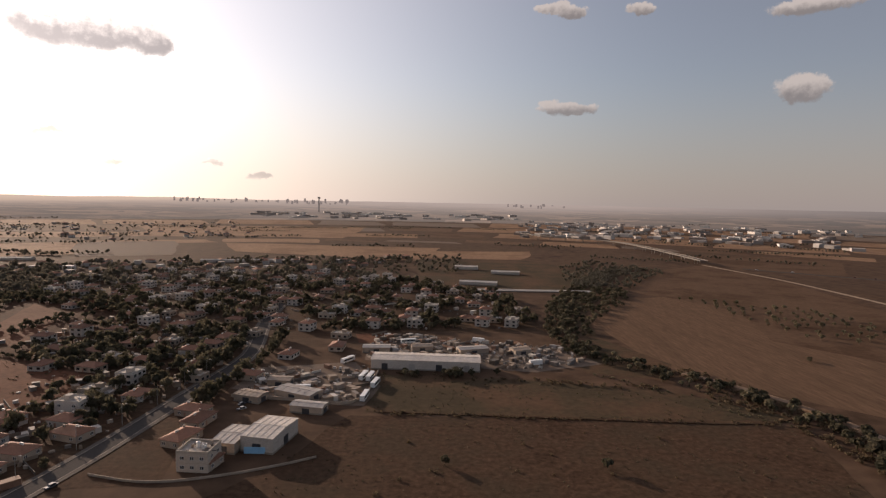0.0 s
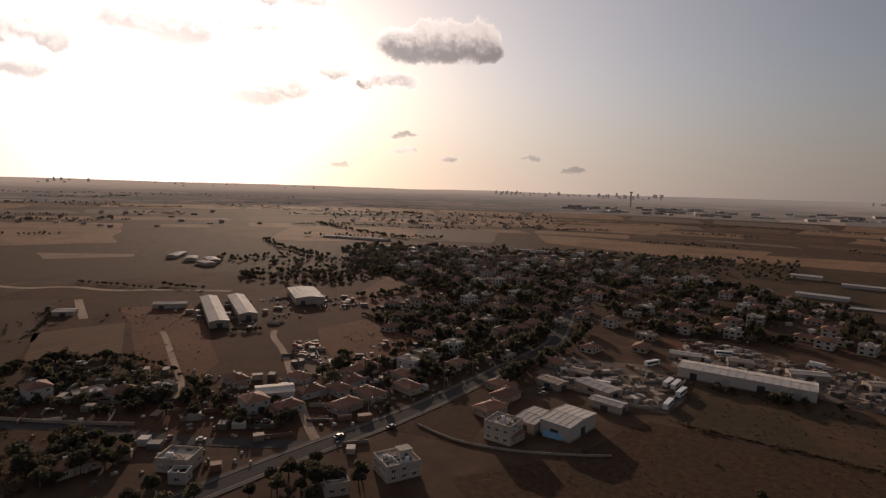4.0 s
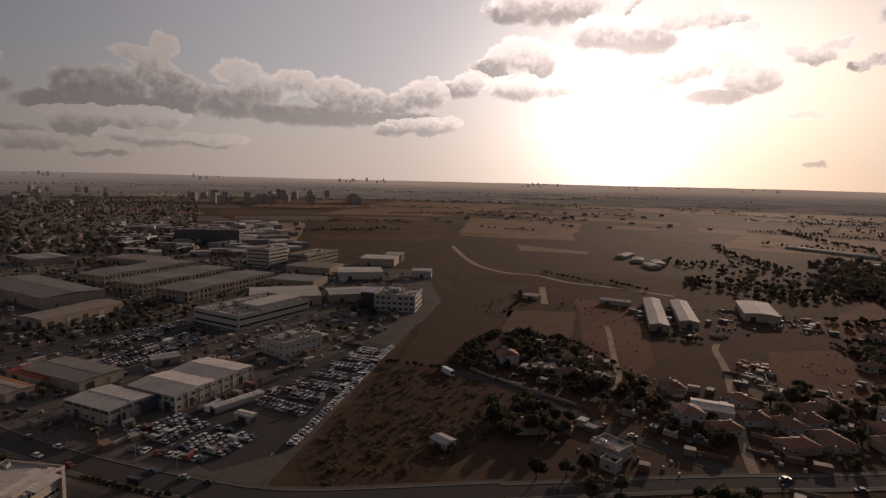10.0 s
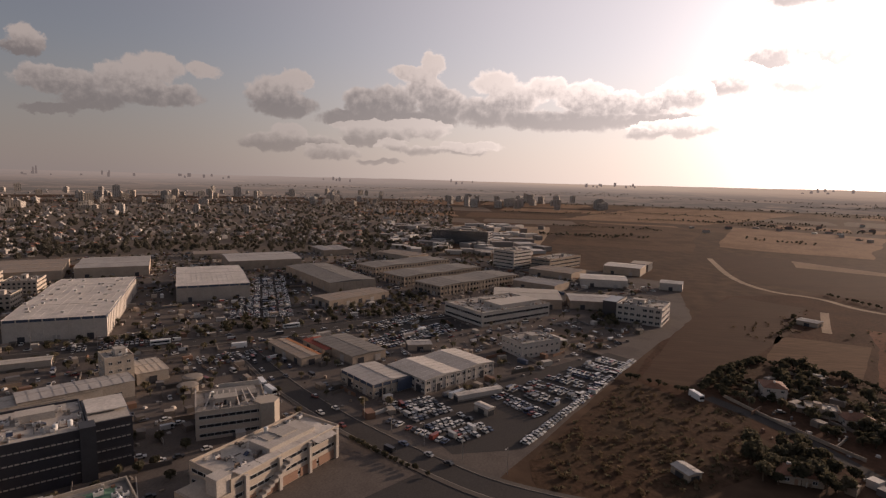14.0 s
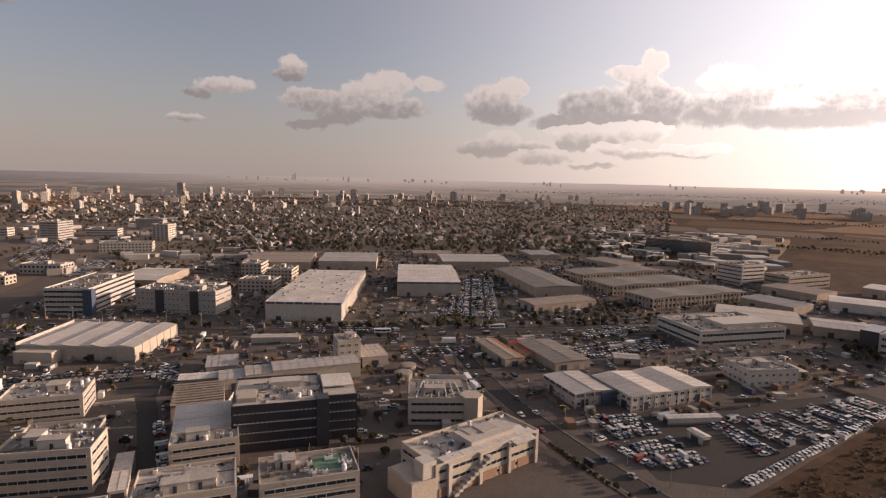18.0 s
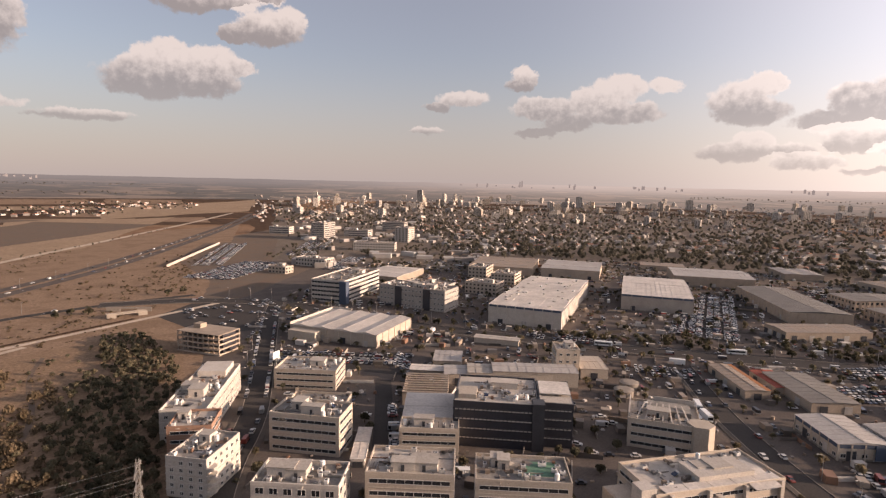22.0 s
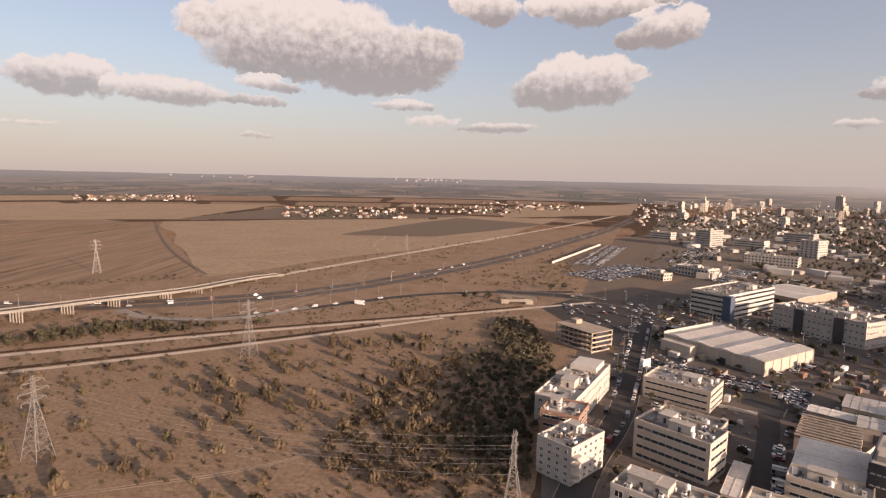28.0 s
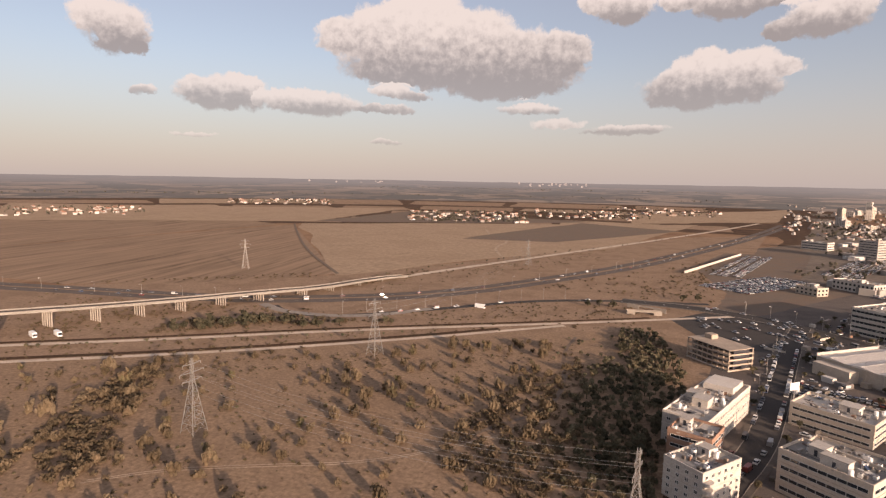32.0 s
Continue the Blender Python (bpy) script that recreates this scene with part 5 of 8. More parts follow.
hall("low shed with pale roof", -174, -223, 24, 9, 136, 5, TAN_WALL, SHEET, 0.5, 1, 6, 2, name="shed")
hall("market shed with a tan roof", -193, -235, 15, 19, 138, 5, TAN_WALL, SHEET_GREY, 0.7, 1, 5, 1, name="shed")
hall("narrow white trailer-like shed", -103, -175, 4.8, 26, 143, 3.2, WHITE_WALL, SHEET, 0.3, 1, 2, 0, name="shed")
for k, off in enumerate((0, 16, 31)):
    hall("low grey workshop with terraced roofs", -204 + off * 0.6 - 6, -187 - off * 0.5, 42, 14, 140, 8 - k, CREAM_WALL, SHEET_GREY if k != 1 else DECK, 0.6, 1, 10, 3)
block("narrow cream four-storey tower with punched windows", -233, -186, 12, 14, 140, 15, 4, CREAM_WALL, "punched", DECK, 4, 1, bay=3.0, size=(1.6, 1.3))
hall("cream market hall beside the tower", -246, -180, 14, 22, 140, 6, CREAM_WALL, CREAM_WALL, 0.5, 1, 5, 1)
for sx in (-233, -244):
    part("tank", Mesh().tube(0, 0, 0, 4.6, 3.2, 20).tube(0, 0, 3.2, 4.8, 0.4, 20, 3.0), CONCRETE, thing("round_tank", sx, -150 + (sx + 233) * 0.4, 0, "low round concrete tank with a lid", "tank"))
hall("long shelter with flat tan roof", -244, -249, 28, 8, 126, 4, CREAM_WALL, DECK, 0.3, 1, 6, 0, name="shelter")
# Dark glass office
black = thing("dark_office_block", -158, -155, 135, "dark glass office block, sky reflections painted in its window bands", "building")
part("wall", Mesh().box(-4, 0, 0, 32, 30, 17), DARK_WALL, black)
part("wing", Mesh().box(19, 1, 0, 13, 24, 17.5), DARK_WALL, black)
part("stair_tower", Mesh().box(12.2, -13, 0, 4.5, 6, 18.5), BLACK_TRIM, black)
for fl in range(4):
    for mx, my, mw, turn in ((-4, -15.05, 31, 0), (19, -11.05, 12, 0), (25.55, 1, 23, 90), (-20.05, 0, 29, 270)):
        # White panes: the bright sky they would mirror is put in as colour
        part("window_band", glazed("window_band", mw, 1.2, int(mw / 1.5), BLACK_TRIM, WHITE_WALL, 0.34), None, black, at=(mx, my, 3.0 + fl * 3.7), turn=turn)
part("roof", Mesh().box(-4, 0, 17, 31, 29, 0.15).box(19, 1, 17.5, 12, 23, 0.15), DECK, black)
part("parapet", ring(32, 30, 0.9, 17), DARK_WALL, black, at=(-4, 0, 0))
part("roof_box", Mesh().box(-1, 5, 17.1, 11, 6, 2.6), WHITE_WALL, black)
part("roof_box", Mesh().box(-15, -6, 17.1, 7, 9, 1.8), CREAM_WALL, black)
part("canopy", Mesh().box(19, 3, 18.4, 12, 14, 0.4), SHEET, black)
roof_clutter(black, 28, 26, 17.15, random.Random(5), 16, 0)
# White blocks beside the car park
near_w = block("cream workshop block with outside stair and stepped roof", -171, -81, 20, 46, 66, 10.5, 3, CREAM_WALL, "ribbon", DECK, 14, 2, bay=3.4, size=(1.9, 1.2))
part("upper_storey", Mesh().box(2, 4, 10.6, 10, 20, 2.6), WHITE_WALL, near_w)
part("tower", Mesh().box(7, -25, 0, 5, 5, 13), WHITE_WALL, near_w)
for q in range(10):
    part("stair", Mesh().box(11.2, -16 + q * 1.6, q * 0.9, 2.4, 1.7, 1.0), WHITE_WALL, near_w)
for q in range(5):
    part("brick_panel", Mesh().box(10.12, -18 + q * 8.6, 0.3, 0.3, 7.4, 3.0), BRICK_WALL, near_w)
    part("eave_roof", Mesh().box(8.4, -16 + q * 8.2, 11.5, 3.6, 7.9, 0.3), SHEET, near_w)
part("end_roof", gable(9, 18, 1.6, 10.7, 1), SHEET, near_w, at=(4, 14, 0), turn=90)
part("annex", Mesh().box(3, -27.5, 0, 14, 9, 7.5).box(3, -27.5, 7.5, 13, 8, 0.2), CREAM_WALL, near_w)
part("shop_band", Mesh().box(0, -23.1, 0.4, 18, 0.3, 2.6), BRICK_WALL, near_w)
for q in range(4):
    part("buttress", Mesh().box(10.6, -18 + q * 13, 0, 1.2, 1.2, 11), WHITE_WALL, near_w)
fan = block("cream workshop block with fan-shaped roof screens", -204, -113, 26, 22, 122, 10.5, 3, CREAM_WALL, "ribbon", DECK, 10, 1)
part("corner_bay", Mesh().tube(13, -8, 0, 5, 12, 6), CREAM_WALL, fan)
for q in range(7):
    part("fan_rib", Mesh().bar((-10 + q * 3.2, -9, 11.0), (-7 + q * 2.3, 4, 13.0), 0.5), WHITE_WALL, fan)
part("roof_step", Mesh().box(2, 4, 10.6, 16, 10, 1.8), DECK_DARK, fan)
part("roof_screen", Mesh().box(-12.7, 0, 11.5, 0.4, 20, 1.6).box(4, 10.7, 11.5, 16, 0.4, 2.2), WHITE_WALL, fan)
# Blocks out towards the town
block("tall pale office tower with banded facade", -440, -880, 26, 34, 120, 28, 8, GREY_WALL, "ribbon", DECK, 6, 1)
block("white cube-shaped tower block", -540, -780, 24, 26, 120, 24, 7, WHITE_WALL, "punched", DECK, 4, 1, bay=5)
block("long cream block with flat roofs", -436, -705, 60, 24, 138, 11, 3, WHITE_WALL, "punched", DECK, 10, 2, bay=4)
block("low white block among trees", -294, -610, 40, 20, 120, 9, 2, WHITE_WALL, "punched", DECK, 8, 1, bay=4)
block("white office block beside the vehicle lot", -420, -1010, 40, 20, 130, 12, 3, WHITE_WALL, "ribbon", DECK, 6, 1)
block("dark hotel block with white trim", -640, -960, 46, 26, 130, 18, 5, GREY_WALL, "ribbon", DECK, 6, 1)
block("white public hall with stepped roofs", -520, -900, 46, 24, 130, 11, 3, WHITE_WALL, "ribbon", DECK, 6, 1)
block("low cream block near the crossing", -240, -580, 22, 14, 120, 7, 2, CREAM_WALL, "punched", DECK, 4, 1, bay=4)
# Sheds on the farmland side
hall("long white shed with low sheet roof", -6, 338, 65, 17, 177, 6, WHITE_WALL, SHEET, 0.9, 1, 16, 4)
for q, (sx, sy, sl) in enumerate(((-364, 280, 96), (-360, 303, 78))):
    hall("long pale poultry shed with sheet roof", sx, sy, sl, 13, 147, 5, TAN_WALL, SHEET_GREY, 1.2, 1, 18, 2)
for q, (sx, sy, sl) in enumerate(((-686, 472, 46), (-642, 462, 30), (-612, 470, 34), (-592, 446, 28))):
    hall("low pale farm shed at the field edge", sx, sy, sl, 14, 130 + q * 12, 4, TAN_WALL, SHEET_GREY, 0.9, 1, 8, 1, name="shed")
hall("wide grey barn with low roof", -352, 366, 52, 24, 143, 6, TAN_WALL, SHEET_GREY, 1.2, 1, 14, 2, name="barn")
hall("flat grey shed with open yard", -408, 274, 24, 9, 47, 4, TAN_WALL, SHEET_GREY, 0.6, 1, 8, 2, name="shed")
hall("small dusty farm shed by a track", -444, 214, 14, 12, 47, 3.5, TAN_WALL, SHEET_GREY, 0.6, 1, 4, 1, name="shed")
hall("white-roofed house by the dirt track", -196, 184, 17, 12, 50, 4.5, WHITE_WALL, SHEET, 1.0, 1, 6, 1, name="shed")
hall("white workshop with pale blue end wall", -68, 227, 14, 22, 168, 6.5, WHITE_WALL, SHEET, 0.8, 1, 5, 1)
hall("lower white workshop wing", -82, 224, 10, 18, 172, 4.5, TAN_WALL, SHEET_GREY, 0.6, 1, 4, 1)
part("blue_door", Mesh().box(-70.5, 215.6, 0.1, 9, 0.3, 2.6), LIGHTBLUE, thing("blue_screen", 0, 0, 0, "pale blue sheet screen against a white workshop", "screen"))
hall("long greenhouse under white sheeting", 50, 690, 46, 12, 170, 4, WHITE_WALL, SHEET, 1.2, 1, 12, 1, name="greenhouse")
hall("white farm building behind the greenhouse", 43, 850, 34, 14, 172, 5, WHITE_WALL, SHEET, 1.0, 1, 9, 1, name="greenhouse")
hall("white farm store with sheet roof", 96, 800, 40, 12, 172, 4, WHITE_WALL, SHEET, 1.0, 1, 9, 1, name="greenhouse")
for gx, gy, gl in ((-730, 849, 60), (-682, 856, 44), (-640, 862, 40), (-345, 884, 50), (-300, 895, 36), (-252, 905, 40)):
    hall("long low farm shed with pale sheet roof", gx, gy, gl, 14, 10, 4, WHITE_WALL, SHEET_GREY, 1.0, 1, 10, 1, name="greenhouse")
hall("flat pale plastic tunnel over crop rows", 88, 645, 180, 12, 0, 1.2, SHEET_GREY, SHEET_GREY, 0.5, 1, 30, 0, name="greenhouse")
for q, (sx, sy, sw, sd) in enumerate(((-70, 282, 22, 11), (-92, 276, 14, 9), (-60, 262, 16, 8), (-84, 300, 12, 8), (-40, 372, 18, 9), (-10, 376, 14, 8), (24, 372, 20, 9), (56, 372, 12, 9))):
    hall("low grey yard shed with patched roof", sx, sy, sw, sd, 155 + q * 7, 3.6, TAN_WALL, (SHEET_GREY, SHEET_BROWN)[q % 2], 0.6, 1, 5, 1, name="shed")


# ---------------------------------------------------------------- plants
def leaf_cloud(rng, lobes, count, size):
    """Arrays of small leaf clumps round the given lobes (x, y, z, radius)."""
    v = np.empty((count * 4, 3))
    for k in range(count):
        x, y, z, r = lobes[rng.randrange(len(lobes))]
        a, b = rng.uniform(0, 6.283), math.asin(rng.uniform(-0.75, 1))
        out = Vector((math.cos(a) * math.cos(b), math.sin(a) * math.cos(b), math.sin(b) * 0.85))
        c = Vector((x, y, z)) + out * r * rng.uniform(0.55, 1.08)
        p = (out + Vector((rng.gauss(0, 0.6), rng.gauss(0, 0.6), rng.gauss(0, 0.6)))).normalized()
        q = p.orthogonal().normalized()
        q.rotate(Matrix.Rotation(rng.uniform(0, 6.283), 3, p))
        s, w = p.cross(q) * size * rng.uniform(0.5, 1.2), q * size * rng.uniform(0.5, 1.2)
        for i, e in enumerate((c - s - w * 0.4, c + w * 0.9 - s * 0.2, c + s + w * 0.3, c - w + s * 0.1)):
            v[k * 4 + i] = e
    return v, np.arange(count * 4).reshape(-1, 4)


def core_cloud(rng, lobes):
    """Rough dark lumps inside a crown, that close it."""
    v, f = [], []
    for x, y, z, r in lobes:
        k = len(v)
        for i, (zz, rr) in enumerate(((-0.7, 0.5), (-0.1, 0.82), (0.5, 0.6))):
            for q in range(6):
                a = 1.0472 * q + i * 0.5
                e = r * rr * rng.uniform(0.75, 1.0) * 0.95
                v.append((x + e * math.cos(a), y + e * math.sin(a), z + zz * r * 0.8))
        v.append((x, y, z + 0.75 * r))
        for i in range(2):
            f += [(k + i * 6 + q, k + i * 6 + (q + 1) % 6, k + i * 6 + 6 + (q + 1) % 6, k + i * 6 + 6 + q) for q in range(6)]
        f += [(k + 12 + q, k + 12 + (q + 1) % 6, k + 18, k + 18) for q in range(6)]
    return np.array(v), np.array(f)


def tree_arrays(seed, high, wide, count, size, limbs=6):
    rng = random.Random(seed)
    lobes = [(0, 0, high * 0.66, wide * 0.62)]
    for q in range(limbs):
        a = q * 6.3 / limbs + rng.uniform(-0.4, 0.4)
        e = wide * rng.uniform(0.3, 0.55)
        lobes.append((e * math.cos(a), e * math.sin(a), high * rng.uniform(0.42, 0.74), wide * rng.uniform(0.4, 0.56)))
    lv, lf = leaf_cloud(rng, lobes, count, size)
    cv, cf = core_cloud(rng, [(x, y, z, r * 0.8) for x, y, z, r in lobes])
    return np.vstack([lv, cv]), np.vstack([lf, cf + len(lv)]), lobes


def array_mesh(name, v, f, mat):
    me = bpy.data.meshes.new(name)
    me.from_pydata([tuple(p) for p in v], [], [tuple(dict.fromkeys(int(i) for i in q)) for q in f])
    me.materials.append(mat)
    me.update()
    return me


TREE_KINDS = []
for k, (high, wide, mat, label) in enumerate(((7, 3.0, LEAF, "dusty green broad-leaved tree with rounded crown"), (9, 3.6, LEAF_DARK, "tall dark green tree with dense crown"), (6, 3.2, LEAF_DARK, "dark green spreading garden tree"), (8, 2.4, LEAF, "slim dusty green tree with uneven crown"))):
    v, f, lobes = tree_arrays(40 + k, high, wide, 300, 0.62)
    t = thing("tree", 0, 0, 0, label, "tree", z=0)
    trunk = Mesh().tube(0, 0, 0, 0.28, high * 0.5, 8, 0.15)
    for x, y, z, r in lobes[1:5]:
        trunk.bar((0, 0, high * 0.28), (x * 0.8, y * 0.8, z), 0.14)
    part("trunk", trunk, BARK, t)
    part("crown", array_mesh("crown", v, f, mat), None, t)
    TREE_KINDS.append((t, v, f, mat))
TREE_SPOTS = []


def blocked(x, y, room=1.5):
    """Whether a place lies on a road or in a building."""
    for fx, fy, w, d, turn in FOOTPRINTS:
        c, s = math.cos(radians(turn)), math.sin(radians(turn))
        u, v = (x - fx) * c + (y - fy) * s, -(x - fx) * s + (y - fy) * c
        if abs(u) < w / 2 + room and abs(v) < d / 2 + room:
            return True
    for line, half in ROAD_LINES:
        for p in line:
            if abs(p.x - x) < half + 5 and abs(p.y - y) < half + 5 and (p.x - x) ** 2 + (p.y - y) ** 2 < (half + 1.0 + room) ** 2:
                return True
    return False


def plant(x, y, kind=None, size=1.0, rng=random):
    """Notes a tree's place; the nearest become trees of their own, the rest woods."""
    if x * x + y * y < 490000 and blocked(x, y, 1.8 * size):
        return
    TREE_SPOTS.append((x, y, rng.randrange(4) if kind is None else kind, size * rng.uniform(0.75, 1.25), rng.uniform(0, 360)))


def inside(x, y, poly):
    hit = False
    for (x1, y1), (x2, y2) in zip(poly, poly[1:] + poly[:1]):
        if (y1 > y) != (y2 > y) and x < (x2 - x1) * (y - y1) / (y2 - y1) + x1:
            hit = not hit
    return hit


def spots(poly, count, rng, apart=0.0, taken=None):
    """Random places inside an outline, kept apart from one another."""
    taken = [] if taken is None else taken
    out, xs, ys = [], [p[0] for p in poly], [p[1] for p in poly]
    for _ in range(count * 30):
        if len(out) >= count:
            break
        x, y = rng.uniform(min(xs), max(xs)), rng.uniform(min(ys), max(ys))
        if inside(x, y, poly) and all((x - a) ** 2 + (y - b) ** 2 > apart * apart for a, b in taken):
            out.append((x, y)), taken.append((x, y))
    return out


def along(points, step, rng, wob=1.0):
    line = smooth(points, step)
    return [(p.x + rng.uniform(-wob, wob), p.y + rng.uniform(-wob, wob)) for p in line]


def stuff(name, label, category, mat, items):
    """Many copies of leafy arrays joined into one object: items are (vertices, faces, x, y, size, turn)."""
    vs, fs, k = [], [], 0
    for v, f, x, y, s, turn in items:
        c, n = math.cos(radians(turn)) * s, math.sin(radians(turn)) * s
        w = np.empty_like(v)
        w[:, 0], w[:, 1], w[:, 2] = v[:, 0] * c - v[:, 1] * n + x, v[:, 0] * n + v[:, 1] * c + y, v[:, 2] * s + lift(x, y)
        vs.append(w), fs.append(f + k)
        k += len(v)
    v, f = np.vstack(vs), np.vstack(fs)
    me = bpy.data.meshes.new(name)
    me.vertices.add(len(v)), me.vertices.foreach_set("co", v.ravel())
    me.loops.add(f.size), me.loops.foreach_set("vertex_index", f.ravel().astype(np.int32))
    me.polygons.add(len(f)), me.polygons.foreach_set("loop_start", np.arange(0, f.size, 4, dtype=np.int32))
    me.update(calc_edges=True)
    me.validate()
    me.materials.append(mat)
    return tagged(new(name, me), label, category, kind="stuff")


# Village trees
rng = random.Random(11)
VILLAGE_A = [(-142, 190), (-136, 260), (-130, 330), (-132, 420), (-260, 480), (-285, 390), (-215, 300), (-205, 190)]
VILLAGE_B = [(-110, 425), (90, 450), (70, 640), (-150, 800), (-430, 740), (-470, 560), (-280, 480), (-150, 450)]
VILLAGE_C = [(-430, 545), (-600, 700), (-560, 810), (-430, 880), (-300, 933), (-40, 1000), (-150, 800), (-420, 735)]
HOUSE_TAKEN = []
HOUSES_A = [(-188, 243), (-167, 256), (-148, 275), (-150, 228), (-160, 192), (-176, 206), (-112, 256), (-104, 226), (-88, 206), (-94, 354), (-196, 340), (-176, 334), (-181, 384), (-243, 356), (-236, 412), (-228, 442), (-230, 475), (-200, 432), (-203, 470), (-105, 310), (-100, 431), (-70, 409), (-67, 376), (-72, 455), (-283, 123), (-264, 136), (-256, 146), (-245, 158), (-226, 187), (-192, 168), (-180, 176), (-201, 98), (-185, 196), (-187, 232), (-178, 218), (-160, 210), (-165, 300), (-172, 280), (-105, 245), (-158, 360), (-150, 395)]
HOUSE_TAKEN += HOUSES_A
HOUSES_B = spots(VILLAGE_A, 16, rng, 15, HOUSE_TAKEN) + spots(VILLAGE_B, 150, rng, 18, HOUSE_TAKEN)
HOUSES_C = spots(VILLAGE_C, 64, rng, 22, HOUSE_TAKEN)
for poly, count, apart, gap in ((VILLAGE_A, 330, 4.2, -0.12), (VILLAGE_B, 1900, 4.6, 0.0), (VILLAGE_C, 760, 5.5, 0.02)):
    for x, y in spots(poly, count, rng, apart, list(HOUSE_TAKEN)):
        if noise.noise((x * 0.021, y * 0.021, 6)) + 0.5 * noise.noise((x * 0.06, y * 0.06, 2)) > gap:
            plant(x, y, rng.choice((0, 1, 2, 2, 1)), rng.choice((0.7, 0.9, 1.1, 1.3)), rng)
for x, y in along([(-114, 268), (-112, 300), (-108, 340), (-110, 400)], 7, rng, 2) + along([(-135, 300), (-130, 350), (-134, 400)], 6, rng, 3):
    plant(x, y, 1, 1.25, rng)
for poly, count in (([(-290, 100), (-340, 150), (-318, 180), (-262, 165), (-280, 118)], 26), ([(-222, 88), (-196, 84), (-190, 112), (-215, 112)], 22), ([(-262, 150), (-226, 130), (-205, 150), (-235, 180)], 26), ([(-170, 80), (-125, 110), (-105, 152), (-140, 150), (-165, 108)], 34), ([(-200, 120), (-210, 95), (-235, 105), (-225, 122)], 14)):
    for x, y in spots(poly, count, rng, 3.5, list(HOUSES_A)):
        plant(x, y, rng.choice((1, 2, 2)), 0.95, rng)
for x, y in along([(-296, 58), (-279, 84)], 3, rng, 0.6) + along([(-318, 176), (-336, 137)], 5, rng, 1):
    plant(x, y, 2, 0.6, rng)
# Hedges and garden trees between the farm plots
for points, step, size in (([(-340, 140), (-328, 159), (-314, 178), (-302, 180)], 1.6, 0.5), ([(-284, 92), (-318, 114), (-340, 140)], 2.0, 0.8), ([(-272, 347), (-230, 330), (-187, 312)], 2.2, 0.45), ([(-187, 312), (-176, 268), (-205, 242)], 2.4, 0.5), ([(-302, 180), (-270, 182), (-243, 172)], 3.0, 0.5), ([(-405, 176), (-446, 205), (-470, 215)], 4, 0.5), ([(-486, 316), (-540, 300), (-575, 290)], 5, 0.5), ([(-430, 345), (-500, 330)], 4, 0.7), ([(-318, 243), (-300, 262), (-290, 275)], 2.5, 0.5)):
    for x, y in along(points, step, rng, 1.2):
        plant(x, y, 2, size, rng)
for poly, count, size in (([(-284, 92), (-318, 114), (-312, 150), (-262, 170), (-228, 160), (-216, 136), (-250, 122)], 70, 0.8), ([(-232, 170), (-206, 160), (-180, 150), (-160, 165), (-190, 185)], 26, 0.7), ([(-430, 400), (-520, 420), (-480, 520), (-400, 560), (-385, 470)], 90, 0.9), ([(-330, 400), (-300, 400), (-285, 470), (-300, 480)], 30, 0.8), ([(-420, 420), (-370, 400), (-380, 520), (-420, 540)], 40, 0.8), ([(-262, 340), (-275, 365), (-215, 400), (-200, 330)], 40, 0.8), ([(-446, 210), (-410, 225), (-400, 232), (-440, 222)], 8, 0.6), ([(-640, 480), (-520, 500), (-470, 600), (-600, 620)], 70, 0.9), ([(-20, 318), (40, 322), (40, 326), (-20, 324)], 8, 0.6), ([(4, 316), (16, 316), (16, 322), (4, 322)], 5, 0.9)):
    for x, y in spots(poly, count, rng, 3.2, list(HOUSES_A)):
        plant(x, y, rng.choice((1, 2, 2, 0)), size, rng)
for x, y in spots([(88, 372), (82, 448), (108, 543), (145, 635), (202, 740), (222, 655), (199, 580), (122, 454), (112, 400), (105, 352)], 260, rng, 3.4):
    plant(x, y, rng.choice((0, 2, 2)), 0.75, rng)
for x, y in spots([(160, 700), (190, 880), (276, 1010), (330, 900), (222, 655)], 150, rng, 5):
    plant(x, y, rng.choice((0, 2, 2)), 0.9, rng)
# Gully with dense brush
for x, y in along([(186, 205), (186, 230), (180, 256), (163, 298), (133, 328), (108, 359), (96, 400), (95, 440), (112, 520), (134, 598), (180, 700), (258, 864), (345, 880)], 1.7, rng, 10):
    plant(x, y, rng.choice((0, 2, 2)), 0.8, rng)
for x, y in spots([(95, 430), (130, 600), (240, 850), (345, 880), (330, 820), (210, 640), (150, 520), (120, 430)], 150, rng, 5):
    plant(x, y, rng.choice((0, 2)), 0.8, rng)
for x, y in [(178, 211), (184, 216), (172, 205), (188, 206), (180, 220)]:
    plant(x, y, 2, 1.4, rng)
for x, y in [(246, 363), (248, 366), (66, 207), (4, 208), (110, 365), (118, 352)]:
    plant(x, y, 2, 0.7, rng)
for q in range(12):
    for i in range(9):
        x, y = 262 + q * 9.5 + i * 3.4, 600 - q * 5 - i * 21
        if rng.random() < 0.8:
            plant(x + rng.uniform(-1.5, 1.5), y + rng.uniform(-2, 2), 0, 0.8, rng)
# Industrial quarter and boulevard
for x, y in along([(-133, -468), (-185, -420), (-214, -362), (-236, -322), (-258, -286), (-300, -222), (-345, -155), (-412, -78), (-450, -35)], 9, rng, 2) + along([(-165, -415), (-200, -350), (-238, -270), (-285, -195)], 13, rng, 2):
    plant(x, y, rng.choice((0, 1, 2)), 0.8, rng)
